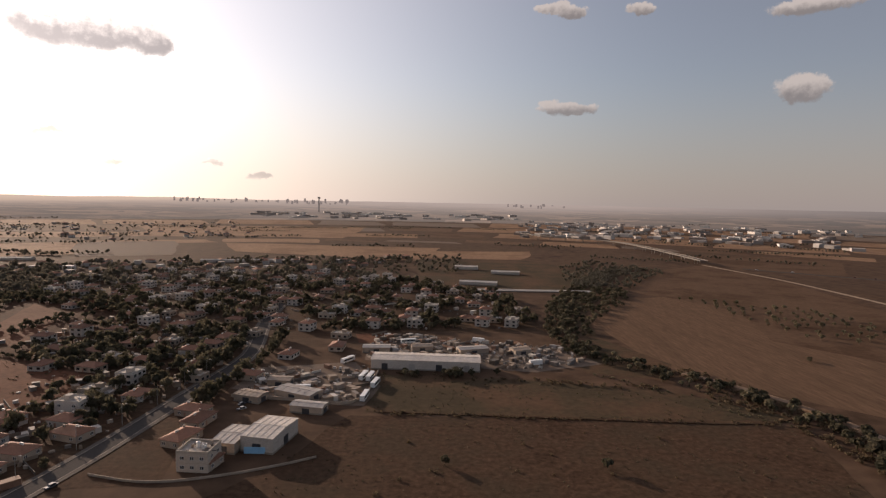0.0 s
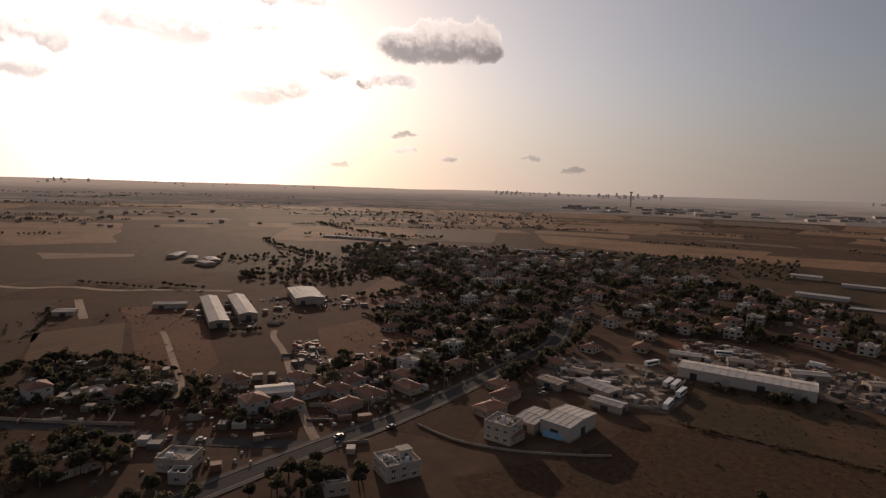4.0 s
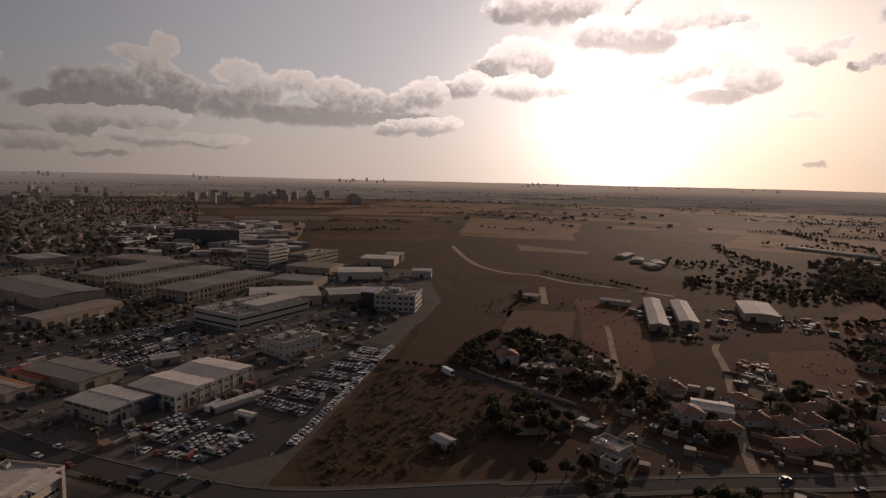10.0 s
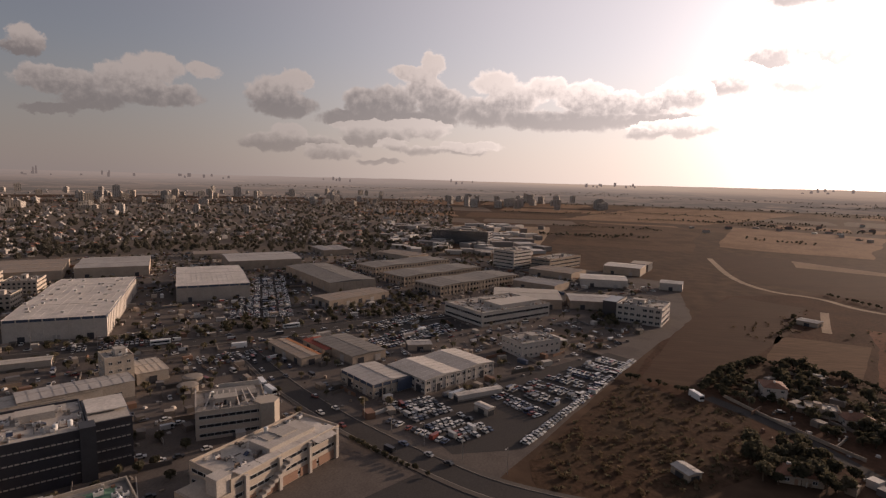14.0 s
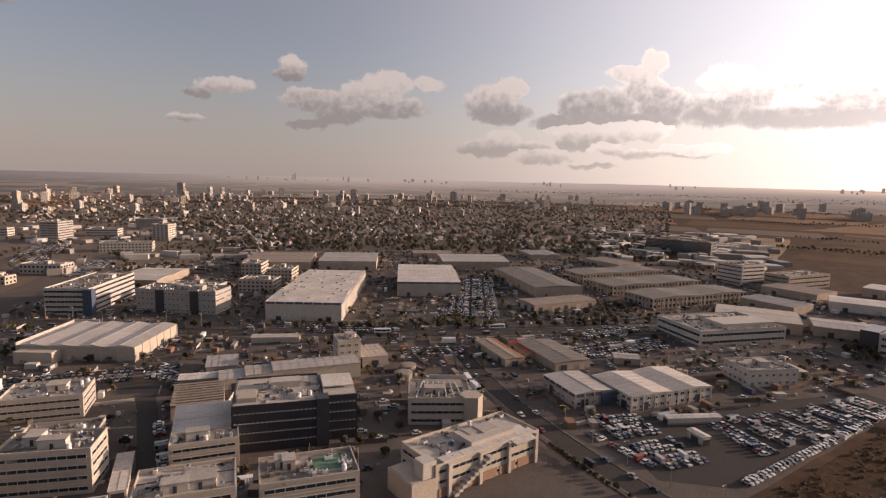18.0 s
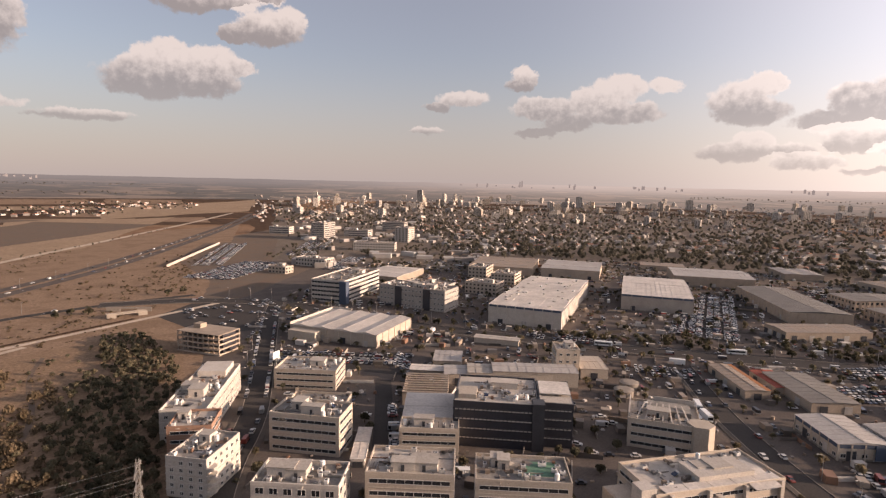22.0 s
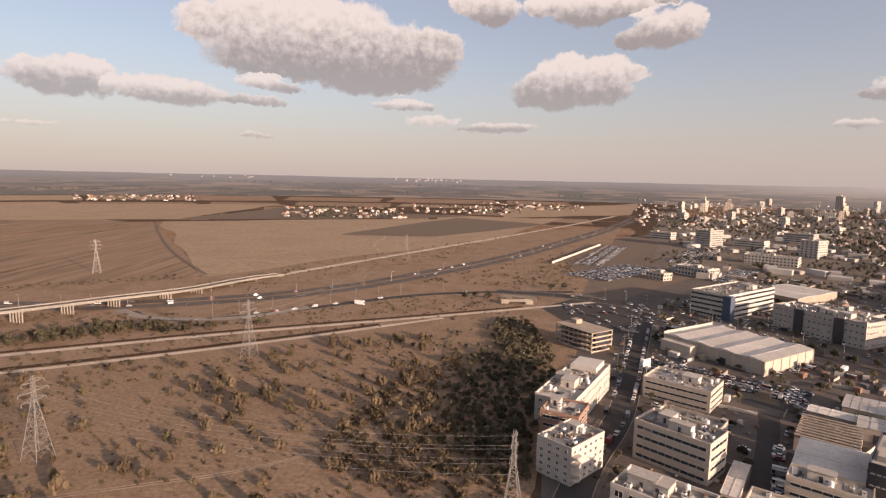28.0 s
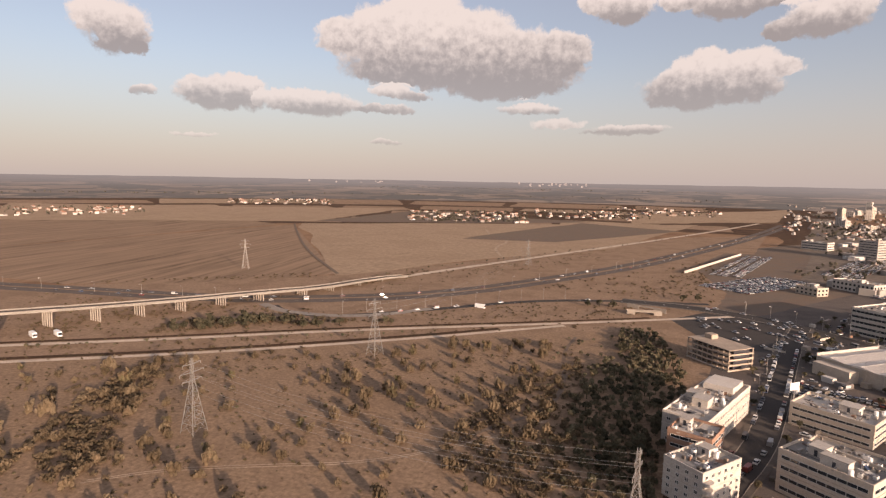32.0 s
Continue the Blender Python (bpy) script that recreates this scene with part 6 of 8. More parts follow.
for poly, count in (([(-380, -140), (-470, -95), (-480, -70), (-400, -90)], 34), ([(-355, -165), (-300, -215), (-290, -225), (-360, -185)], 18), ([(-445, 60), (-400, 50), (-396, 66), (-440, 80)], 14), ([(-620, -180), (-760, -240), (-760, 0), (-660, -40)], 60), ([(-260, -480), (-330, -560), (-380, -520), (-300, -440)], 30), ([(-420, -640), (-660, -560), (-760, -420), (-800, -520), (-520, -740)], 90), ([(-300, -640), (-420, -780), (-360, -820), (-260, -700)], 30), ([(-900, -150), (-1100, -260), (-1120, -120), (-960, -40)], 40)):
    for x, y in spots(poly, count, rng, 4):
        plant(x, y, None, 0.8, rng)
for x, y in along([(-200, -62), (-180, -32), (-170, 0)], 2.2, rng, 0.5):
    plant(x, y, 2, 0.42, rng)
for x, y in [(-68, -205), (-84, -238), (-92, -255), (-51, -345), (-58, -350), (-129, -340), (-140, -352), (-66, -225), (-150, -120), (-140, -135), (-186, -132)]:
    plant(x, y, rng.choice((0, 2)), 0.8, rng)
# The thicket and the trees by the slip road
THICKET = [(-47, -396), (-69, -396), (-73, -321), (-64, -277), (-52, -242), (-40, -203), (-34, -178), (-16, -176), (-12, -200), (-8, -215), (-13, -262), (-20, -300), (-40, -337)]
for x, y in spots(THICKET, 430, rng, 2.3):
    plant(x, y, rng.choice((0, 0, 3, 2)), 0.6, rng)
for x, y in spots([(-70, -390), (-20, -372), (5, -300), (10, -230), (20, -180), (-30, -170), (-60, -240)], 110, rng, 4.5):
    plant(x + rng.gauss(0, 5), y + rng.gauss(0, 5), rng.choice((0, 0, 2)), 0.42, rng)
plant(-50, -321, 0, 1.35, rng)
for x, y in [(228, -328), (222, -331), (216, -337), (206, -347), (203, -350), (198, -356), (194, -352), (183, -359), (180, -356), (112, -370)]:
    plant(x, y, rng.choice((1, 1, 0)), 1.2, rng)
    plant(x + rng.uniform(-4, 4), y + rng.uniform(-4, 4), 1, 1.0, rng)
    plant(x + rng.uniform(-5, 5), y + rng.uniform(-4, 4), 2, 0.9, rng)
for x, y in [(217, -346), (202, -340), (164, -348), (154, -352), (158, -354), (142, -359), (146, -361), (237, -325), (240, -318), (230, -332), (-50, -470), (-40, -476), (-30, -470), (-118, -505), (-112, -512), (-126, -520), (-130, -508)]:
    plant(x, y, rng.choice((1, 2)), 0.95, rng)
for x, y in along([(380, -225), (250, -285), (150, -325), (60, -362)], 11, rng, 3) + along([(180, -560), (60, -740), (-120, -960), (-260, -1180)], 17, rng, 5):
    plant(x, y, 0, 0.4, rng)
for x, y in spots([(230, -1330), (170, -1420), (290, -1440), (330, -1360)], 18, rng, 8):
    plant(x, y, 1, 1.0, rng)
# Villages and woods far off to the west and the town's gardens
FAR_VILLAGES = [(194.5, 182.6, 1390, 1850, 70, 260), (182, 171, 1620, 2000, 40, 90), (232, 219, 1650, 2050, 60, 110), (212, 202, 2150, 2500, 50, 100), (165, 176, 1900, 2300, 40, 90), (42, 18, 1500, 2300, 60, 160), (75, 48, 1350, 2000, 30, 0)]
FAR_HOUSES = []
for a0, a1, r0, r1, houses, trees in FAR_VILLAGES:
    for q in range(houses + trees):
        a, r = radians(rng.uniform(a1, a0)), rng.uniform(r0, r1)
        x, y = -math.sin(a) * r, math.cos(a) * r
        if q < houses:
            FAR_HOUSES.append((x, y))
        else:
            plant(x, y, None, 1.0, rng)
def town_edge(turn):
    """How far out the town's houses begin; open lots lie before them beside the highway."""
    return 720 + 620 * min(1.0, max(0.0, (turn - 138) / 10))


for q in range(3300):
    a, r = radians(rng.uniform(97, 158)), 780 * 2.9 ** rng.random() ** 1.1
    if r < town_edge(math.degrees(a)):
        continue
    plant(-math.sin(a) * r, math.cos(a) * r, None, 1.15, rng)
for q in range(420):
    a, r = radians(rng.uniform(138, 157)), rng.uniform(640, 1380)
    x, y = -math.sin(a) * r, math.cos(a) * r
    if noise.noise((x * 0.012, y * 0.012, 8)) > -0.1:
        plant(x, y, rng.choice((0, 1, 3)), rng.choice((0.6, 0.8, 1.0)), rng)
# Windbreaks between the far fields
for q in range(64):
    a, r = rng.uniform(-38, 96), 1080 * 2.9 ** rng.random()
    n, lean = rng.randrange(16, 44), rng.uniform(-0.35, 0.35)
    for i in range(n):
        b, rr = radians(a + (i - n / 2) * 420 / r), r * (1 + lean * (i - n / 2) / n * 0.12) + rng.gauss(0, 5)
        if rng.random() < 0.85:
            plant(-math.sin(b) * rr, math.cos(b) * rr, None, rng.choice((0.7, 0.9, 1.1)), rng)
for points in ([(-1057, 1149), (-830, 1005), (-626, 934)], [(-790, 720), (-700, 660), (-560, 600)], [(-600, 760), (-520, 690), (-440, 620)], [(-430, 560), (-350, 520), (-300, 490)]):
    for x, y in along(points, 6, rng, 6):
        plant(x, y, rng.choice((1, 2, 0)), 0.95, rng)
for x, y in spots([(-160, 993), (41, 1060), (32, 805), (-120, 750)], 150, rng, 6):
    plant(x, y, rng.choice((0, 1, 2)), 0.9, rng)
for x, y in spots([(-612, 752), (-536, 784), (-367, 536), (-422, 518)], 170, rng, 5):
    plant(x, y, rng.choice((0, 1, 2)), 0.95, rng)
for a0, a1, r in ((60, 100, 2500), (45, 90, 3300), (165, 230, 3000), (80, 118, 3600), (165, 200, 3900)):
    for q in range(200):
        a, rr = radians(rng.uniform(a0, a1)), r + rng.gauss(0, 60)
        plant(-math.sin(a) * rr, math.cos(a) * rr, None, 1.0, rng)

for x, y in spots([(-60, -170), (-110, -330), (-180, -440), (-330, -600), (-540, -540), (-680, -400), (-730, -200), (-690, 10), (-580, 130), (-440, 110), (-345, 60), (-250, -25), (-210, -70), (-160, -100), (-110, -100)], 1250, rng, 4.0):
    plant(x, y, rng.choice((0, 2, 3)), 0.65, rng)
TREE_SPOTS.sort(key=lambda s: s[0] ** 2 + s[1] ** 2)
for x, y, kind, s, turn in TREE_SPOTS[:245]:
    copy_thing(TREE_KINDS[kind][0], pose(x, y, lift(x, y), 0, 0, turn) @ Matrix.Diagonal((s, s, s, 1)))["group"] = "trees near the drone"
for k, (t, v, f, mat) in enumerate(TREE_KINDS):
    high, wide = ((7, 3.0), (9, 3.6), (6, 3.2), (8, 2.4))[k]
    lv, lf, _ = tree_arrays(60 + k, high, wide, 40, 1.4, 2)
    mv, mf, _ = tree_arrays(70 + k, high, wide, 84, 0.95, 3)
    post = np.array([(a * 0.25, b * 0.25, z) for z in (0, high * 0.5) for a, b in ((-1, -1), (1, -1), (1, 1), (-1, 1))])
    sides_of_post = np.array([(0, 1, 5, 4), (1, 2, 6, 5), (2, 3, 7, 6), (3, 0, 4, 7)])
    lv, mv = lv * (1, 1, 1.08) - (0, 0, high * 0.17), mv * (1, 1, 1.05) - (0, 0, high * 0.12)
    mf, mv = np.vstack([mf, sides_of_post + len(mv)]), np.vstack([mv, post])
    mine = [s for s in TREE_SPOTS[245:] if s[2] == k]
    near = [(mv, mf, x, y, s, turn) for x, y, _, s, turn in mine if x * x + y * y < 490000]
    far = [(lv, lf, x, y, s, turn) for x, y, _, s, turn in mine if x * x + y * y >= 490000]
    stuff("woodland", ("dusty green trees among the houses and along the lanes", "tall dark trees massed in the village", "dark spreading trees in gardens and gullies", "slim dusty trees scattered over the land")[k], "trees", mat, near)
    stuff("far_woodland", "grey-green trees of far windbreaks and gardens, paled for haze", "trees", LEAF_FAR, far)
for t, *_ in TREE_KINDS:
    for o in (*t.children, t):
        bpy.data.objects.remove(o)

# Bushes on the dry ground
BUSH_KINDS, LIGHT_BUSH = [], []
for k in range(4):
    r2 = random.Random(80 + k)
    lobes = [(r2.uniform(-0.8, 0.8), r2.uniform(-0.8, 0.8), r2.uniform(0.5, 1.0), r2.uniform(0.5, 0.9)) for _ in range(4)]
    v, f = leaf_cloud(r2, lobes, 120, 0.26)
    cv, cf = core_cloud(r2, [(x, y, z, r * 0.75) for x, y, z, r in lobes])
    v, f = np.vstack([v, cv]), np.vstack([f, cf + len(v)])
    LIGHT_BUSH.append(leaf_cloud(r2, lobes, 58, 0.33))
    BUSH_KINDS.append((v, f, array_mesh("bush", v, f, (LEAF_SCRUB, LEAF_SCRUB, LEAF_DRY, LEAF_SCRUB)[k])))
rng = random.Random(23)
DRY_LAND = [(330, -205), (150, -285), (30, -350), (-18, -350), (-8, -215), (-15, -150), (60, -100), (200, -90)]
for x, y in spots(DRY_LAND, 270, rng, 6.5):
    k, s = rng.choice((0, 1, 1, 2, 3, 3)), rng.uniform(1.1, 1.9) * rng.choice((0.8, 1.2, 1.5))
    b = new("bush", BUSH_KINDS[k][2])
    b.location, b.rotation_euler, b.scale = (x, y, 0.03), (0, 0, rng.uniform(0, 6.28)), (s * 0.9, s * 0.9, s * rng.uniform(1.3, 2.0))
    tagged(b, ("dry straw-coloured bush on the scrubland", "dusty green bush on the scrubland")[k % 2], "bush", "bushes on the scrubland")
for x, y in along([(170, -122), (184, -156), (198, -194), (212, -245)], 1.9, rng, 2.6):
    s = rng.uniform(1.0, 1.9)
    b = new("bush", BUSH_KINDS[1][2])
    b.location, b.rotation_euler, b.scale = (x, y, 0.03), (0, 0, rng.uniform(0, 6.28)), (s, s, s)
    tagged(b, "green bush in a straggling hedge row", "bush", "bushes of the hedge row")
BRUSH = []
for poly, count, s0 in (([(189, -172), (189, -195), (218, -262), (190, -240), (168, -189), (142, -156), (160, -145)], 150, 2.0), ([(250, -310), (228, -322), (196, -345), (140, -362), (110, -374), (120, -384), (200, -372), (260, -330)], 130, 1.4), (DRY_LAND, 70, 0.9), ([(5, -300), (30, -230), (40, -190), (10, -170), (-12, -180), (-5, -240)], 190, 1.5), ([(-18, -330), (10, -250), (20, -190), (-5, -150), (-30, -150), (-14, -215)], 170, 1.3), ([(230, -290), (165, -320), (120, -290), (220, -200)], 90, 1.0), ([(300, -275), (60, -378), (-60, -440), (-100, -470), (60, -430), (200, -400), (380, -380)], 260, 0.9), ([(-287, 54), (-256, 100), (-200, 88), (-176, 40), (-190, 8)], 220, 0.9), ([(-50, 250), (160, 250), (160, 180), (-40, 140), (-80, 180)], 40, 0.7), ([(170, 200), (200, 250), (160, 305), (140, 300), (165, 250)], 160, 1.1), ([(160, 305), (120, 345), (150, 350), (185, 300)], 90, 1.0), ([(130, 300), (-30, 318), (-30, 325), (125, 308)], 90, 0.9), ([(-30, 263), (160, 256), (165, 252), (-30, 258)], 120, 0.7), ([(320, -300), (180, -500), (120, -600), (150, -610), (230, -480), (350, -300)], 170, 1.0), ([(-100, -520), (20, -540), (-60, -640), (-200, -800), (-240, -780)], 120, 1.2), ([(250, -560), (440, -440), (450, -425), (230, -540)], 90, 0.9), ([(-380, 160), (-420, 200), (-500, 240), (-420, 150)], 60, 0.7)):
    for x, y in spots(poly, count, rng):
        k = rng.choice((0, 2, 2, 1))
        BRUSH.append((*LIGHT_BUSH[k], x, y, s0 * rng.uniform(0.5, 1.3), rng.uniform(0, 360)))
stuff("brushwood", "dry straw-coloured brush and weeds on waste ground", "brush", LEAF_SCRUB, BRUSH)

# Low tufts of dry grass and weeds, in drifts
TUFTS = []
for k in range(4):
    r2 = random.Random(130 + k)
    TUFTS.append(leaf_cloud(r2, [(r2.uniform(-0.7, 0.7), r2.uniform(-0.7, 0.7), 0.3, r2.uniform(0.4, 0.7)) for _ in range(3)], 22, 0.34))
drift = random.Random(131)
for name, label, mat, zones in (("dry_tufts", "straw-brown tufts of grass in drifts over the waste ground", LEAF_DRY, ((DRY_LAND, 2200, 0.7), ([(420, -225), (345, -262), (235, -310), (72, -385), (-70, -445), (-60, -400), (34, -372), (215, -268), (400, -188)], 700, 0.8), ([(345, -268), (235, -316), (72, -392), (-70, -450), (-120, -490), (14, -474), (130, -392), (260, -395), (420, -395)], 900, 0.9), ([(-140, -510), (-96, -500), (-70, -520), (-100, -600), (-150, -690), (-170, -660)], 260, 1.0), ([(180, -520), (60, -720), (-80, -900), (-60, -760), (60, -600), (160, -480)], 420, 1.0))), ("weed_tufts", "dull brown-green weeds on fallow plots and field edges", LEAF, ((([(-287, 54), (-256, 103), (-205, 90), (-172, 50), (-172, 10), (-196, 6)]), 420, 0.8), ([(-50, 252), (165, 250), (150, 178), (118, 124), (-40, 134), (-86, 166)], 1000, 0.35), ([(-36, 320), (123, 302), (170, 262), (-34, 263)], 420, 0.5), ([(-440, 250), (-404, 292), (-346, 258), (-246, 180), (-302, 180)], 260, 0.6), ([(-310, 182), (-338, 142), (-288, 122), (-246, 172)], 160, 0.8), ([(-269, 292), (-262, 336), (-190, 309), (-180, 268)], 120, 0.6), ([(90, 330), (180, 300), (200, 240), (160, 250)], 200, 0.9), ([(-60, -180), (-20, -150), (14, -200), (0, -250), (-20, -260)], 300, 1.1)))):
    items = []
    for poly, count, s0 in zones:
        for x, y in spots(poly, count, drift):
            if noise.noise((x * 0.035, y * 0.035, 4)) + drift.uniform(-0.35, 0.35) > -0.1 and not blocked(x, y, 0.2):
                q = drift.choice(TUFTS)
                items.append((q[0], q[1], x, y, s0 * drift.uniform(0.5, 1.5), drift.uniform(0, 360)))
    stuff(name, label, "grass", mat, items)


# ---------------------------------------------------------------- houses
def hip(w, d, rise, z, over=0.5, flat=0.0):
    """A hipped roof."""
    m, a, b = Mesh(), w / 2 + over, d / 2 + over
    e = max(a - b, 0.3)
    lo = [(-a, -b, z), (a, -b, z), (a, b, z), (-a, b, z)]
    r0, r1 = (-e, 0, z + rise), (e, 0, z + rise)
    m.face(lo[0], lo[1], r1, r0).face(lo[1], lo[2], r1).face(lo[2], lo[3], r0, r1).face(lo[3], lo[0], r0)
    m.face(*[(x, y, z - 0.15) for x, y, _ in reversed(lo)])
    for p, q in zip(lo, lo[1:] + lo[:1]):
        m.face((p[0], p[1], z - 0.15), (q[0], q[1], z - 0.15), q, p)
    return m


HOUSE_KINDS = []


def house_kind(w, d, h, tiled, wall, label, wing=True, far=False):
    t = thing("house", 0, 0, 0, label, "house", "houses of the village", z=0)
    part("wall", Mesh().box(0, 0, 0, w, d, h), wall, t)
    if tiled:
        rf = part("roof", hip(w, d, 2.0, h), TILE, t)
        part("chimney", Mesh().box(w * 0.2, d * 0.15, h + 0.6, 0.8, 0.6, 1.6).box(w * 0.2, d * 0.15, h + 2.2, 1.0, 0.8, 0.15), wall, rf)
    else:
        part("roof", Mesh().box(0, 0, h, w - 0.5, d - 0.5, 0.12), DECK, t)
        part("parapet", ring(w + 0.05, d + 0.05, 0.7, h, 0.25), wall, t)
        part("stair_head", Mesh().box(w * 0.15, d * 0.1, h, 3, 3, 2.3), wall, t)
    if wing:
        part("wing", Mesh().box(w * 0.5 + 1.6, -d * 0.1, 0, 3.4, d * 0.6, h * 0.62), wall, t)
        part("wing_roof", hip(3.4, d * 0.6, 0.9, h * 0.62, 0.3) if tiled else Mesh().box(0, 0, h * 0.62, 3.7, d * 0.6 + 0.3, 0.2), TILE if tiled else DECK, t, at=(w * 0.5 + 1.6, -d * 0.1, 0))
    part("water_heater", Mesh().box(-w * 0.2, 0, h + (1.6 if tiled else 0.1), 1.4, 0.6, 0.9), UNIT, t)
    part("door", Mesh().box(-w * 0.1, -d / 2 - 0.04, 0, 1.1, 0.14, 2.1), BRICK_WALL, t)
    data = window_data(1.5, 1.3)
    if far:
        joined_windows(t, w, d, 2 if h > 5 else 1, 3.1, 4.0)
    for k, (x, y, turn, length) in enumerate(sides(w, d)) if not far else ():
        c, s = math.cos(radians(turn)), math.sin(radians(turn))
        for u in (-0.3, 0.3):
            part("window", data, None, t, at=(x + u * length * c, y + u * length * s, 1.0), turn=turn)
            if h > 5:
                part("window", data, None, t, at=(x + u * length * c, y + u * length * s, 4.0), turn=turn)
    HOUSE_KINDS.append(t)


for far in (False, True):
    house_kind(12, 9, 3.3, True, WHITE_WALL, "single-storey house with red-brown tiled hip roof", not far, far)
    house_kind(11, 10, 6.2, True, WHITE_WALL, "two-storey white villa with tiled hip roof", not far, far)
    house_kind(12, 10, 6.2, False, WHITE_WALL, "two-storey white flat-roofed villa with parapet", not far, far)
    house_kind(13, 9, 3.4, False, TAN_WALL, "single-storey tan flat-roofed house", not far, far)
    house_kind(14, 9, 3.3, True, TAN_WALL, "long tan bungalow with clay tile roof", False, far)
rng = random.Random(31)
for k, (x, y) in enumerate(HOUSES_A + HOUSES_B):
    kind = rng.choice((0, 0, 1, 2, 3, 4, 4))
    turn = 80 + rng.choice((0, 90, 180, 270)) + rng.uniform(-9, 9)
    kind = 4 if -120 < x < -95 and 215 < y < 265 else kind
    copy_thing(HOUSE_KINDS[kind + (5 if math.hypot(x, y) > 330 else 0)], pose(x, y, lift(x, y), 0, 0, turn))
for t in HOUSE_KINDS:
    for o in (*t.children_recursive, t):
        bpy.data.objects.remove(o)
block("white flat-roofed house with stepped storeys", -174, 119, 12, 10, 25, 4.2, 1, CREAM_WALL, "punched", DECK, 3, 0, "house", bay=3.5, category="house")
block("small white annex with flat roof", -165, 113, 6, 5, 30, 3.2, 1, WHITE_WALL, "punched", DECK, 0, 0, "house", bay=3, category="house")
block("cream modern villa with roof terraces", -108, 158, 13, 12, 60, 5, 2, CREAM_WALL, "punched", DECK, 5, 1, "house", category="house")
block("small tan house with flat roof", -118, 137, 8, 8, 50, 3.6, 1, TAN_WALL, "punched", DECK_DARK, 2, 0, "house", category="house")
block("cream villa with round roof terrace", -88, 205, 12, 11, 176, 7, 2, CREAM_WALL, "punched", DECK, 4, 0, "house", category="house")
hall("small grey garden shed on waste ground", -196, 60, 8, 6, 30, 2.8, TAN_WALL, SHEET_GREY, 0.6, 1, 3, 1, name="shed")
# Striped tent
tent = thing("tent", -148, 330, 15, "orange and white striped pavilion tent", "tent")
for q in range(8):
    a, b = q * 0.7854, (q + 1) * 0.7854
    part("canopy_panel", Mesh().face((5 * math.cos(a), 5 * math.sin(a), 2.2), (5 * math.cos(b), 5 * math.sin(b), 2.2), (0, 0, 5.2)), (ORANGE, SHEET)[q % 2], tent)
for q in range(8):
    part("pole", Mesh().tube(4.9 * math.cos(q * 0.7854), 4.9 * math.sin(q * 0.7854), 0, 0.06, 2.2, 6), METAL, tent)


# ---------------------------------------------------------------- walls, pylons, lamps, viaducts
def wall_along(name, label, points, high, mat, width=0.3):
    line = smooth(points, 12)
    m = strip(Mesh(), line, -width / 2, width / 2, 0.0, high)
    return tagged(part(name, m, mat), label, "wall", kind="structure")


wall_along("garden_wall", "pale stone garden wall along the lane", [(-278, 99), (-259, 107), (-230, 123), (-219, 130)], 1.5, TAN_WALL)
wall_along("perimeter_wall", "low white wall round the workshop yard", [(-124, 196), (-101, 190), (-78, 196), (-57, 206), (-46, 213)], 0.9, TAN_WALL)
wall_along("yard_fence", "concrete yard fence", [(-103, 279), (-66, 275), (-36, 268), (-34, 326)], 1.6, TAN_WALL)
wall_along("field_ridge", "pale earth ridge between two fields", [(-27, 262), (33, 259), (90, 256), (152, 253), (176, 264)], 0.45, SCRUB, 1.6)
wall_along("lot_wall", "long white wall beside the vehicle lot", [(-148, -677), (-268, -882)], 3.0, WHITE_WALL, 0.6)
wall_along("ditch_bank", "tan bank of the gully", [(200, 190), (197, 225), (192, 258), (175, 296), (148, 330)], 1.4, DRY, 5.0)


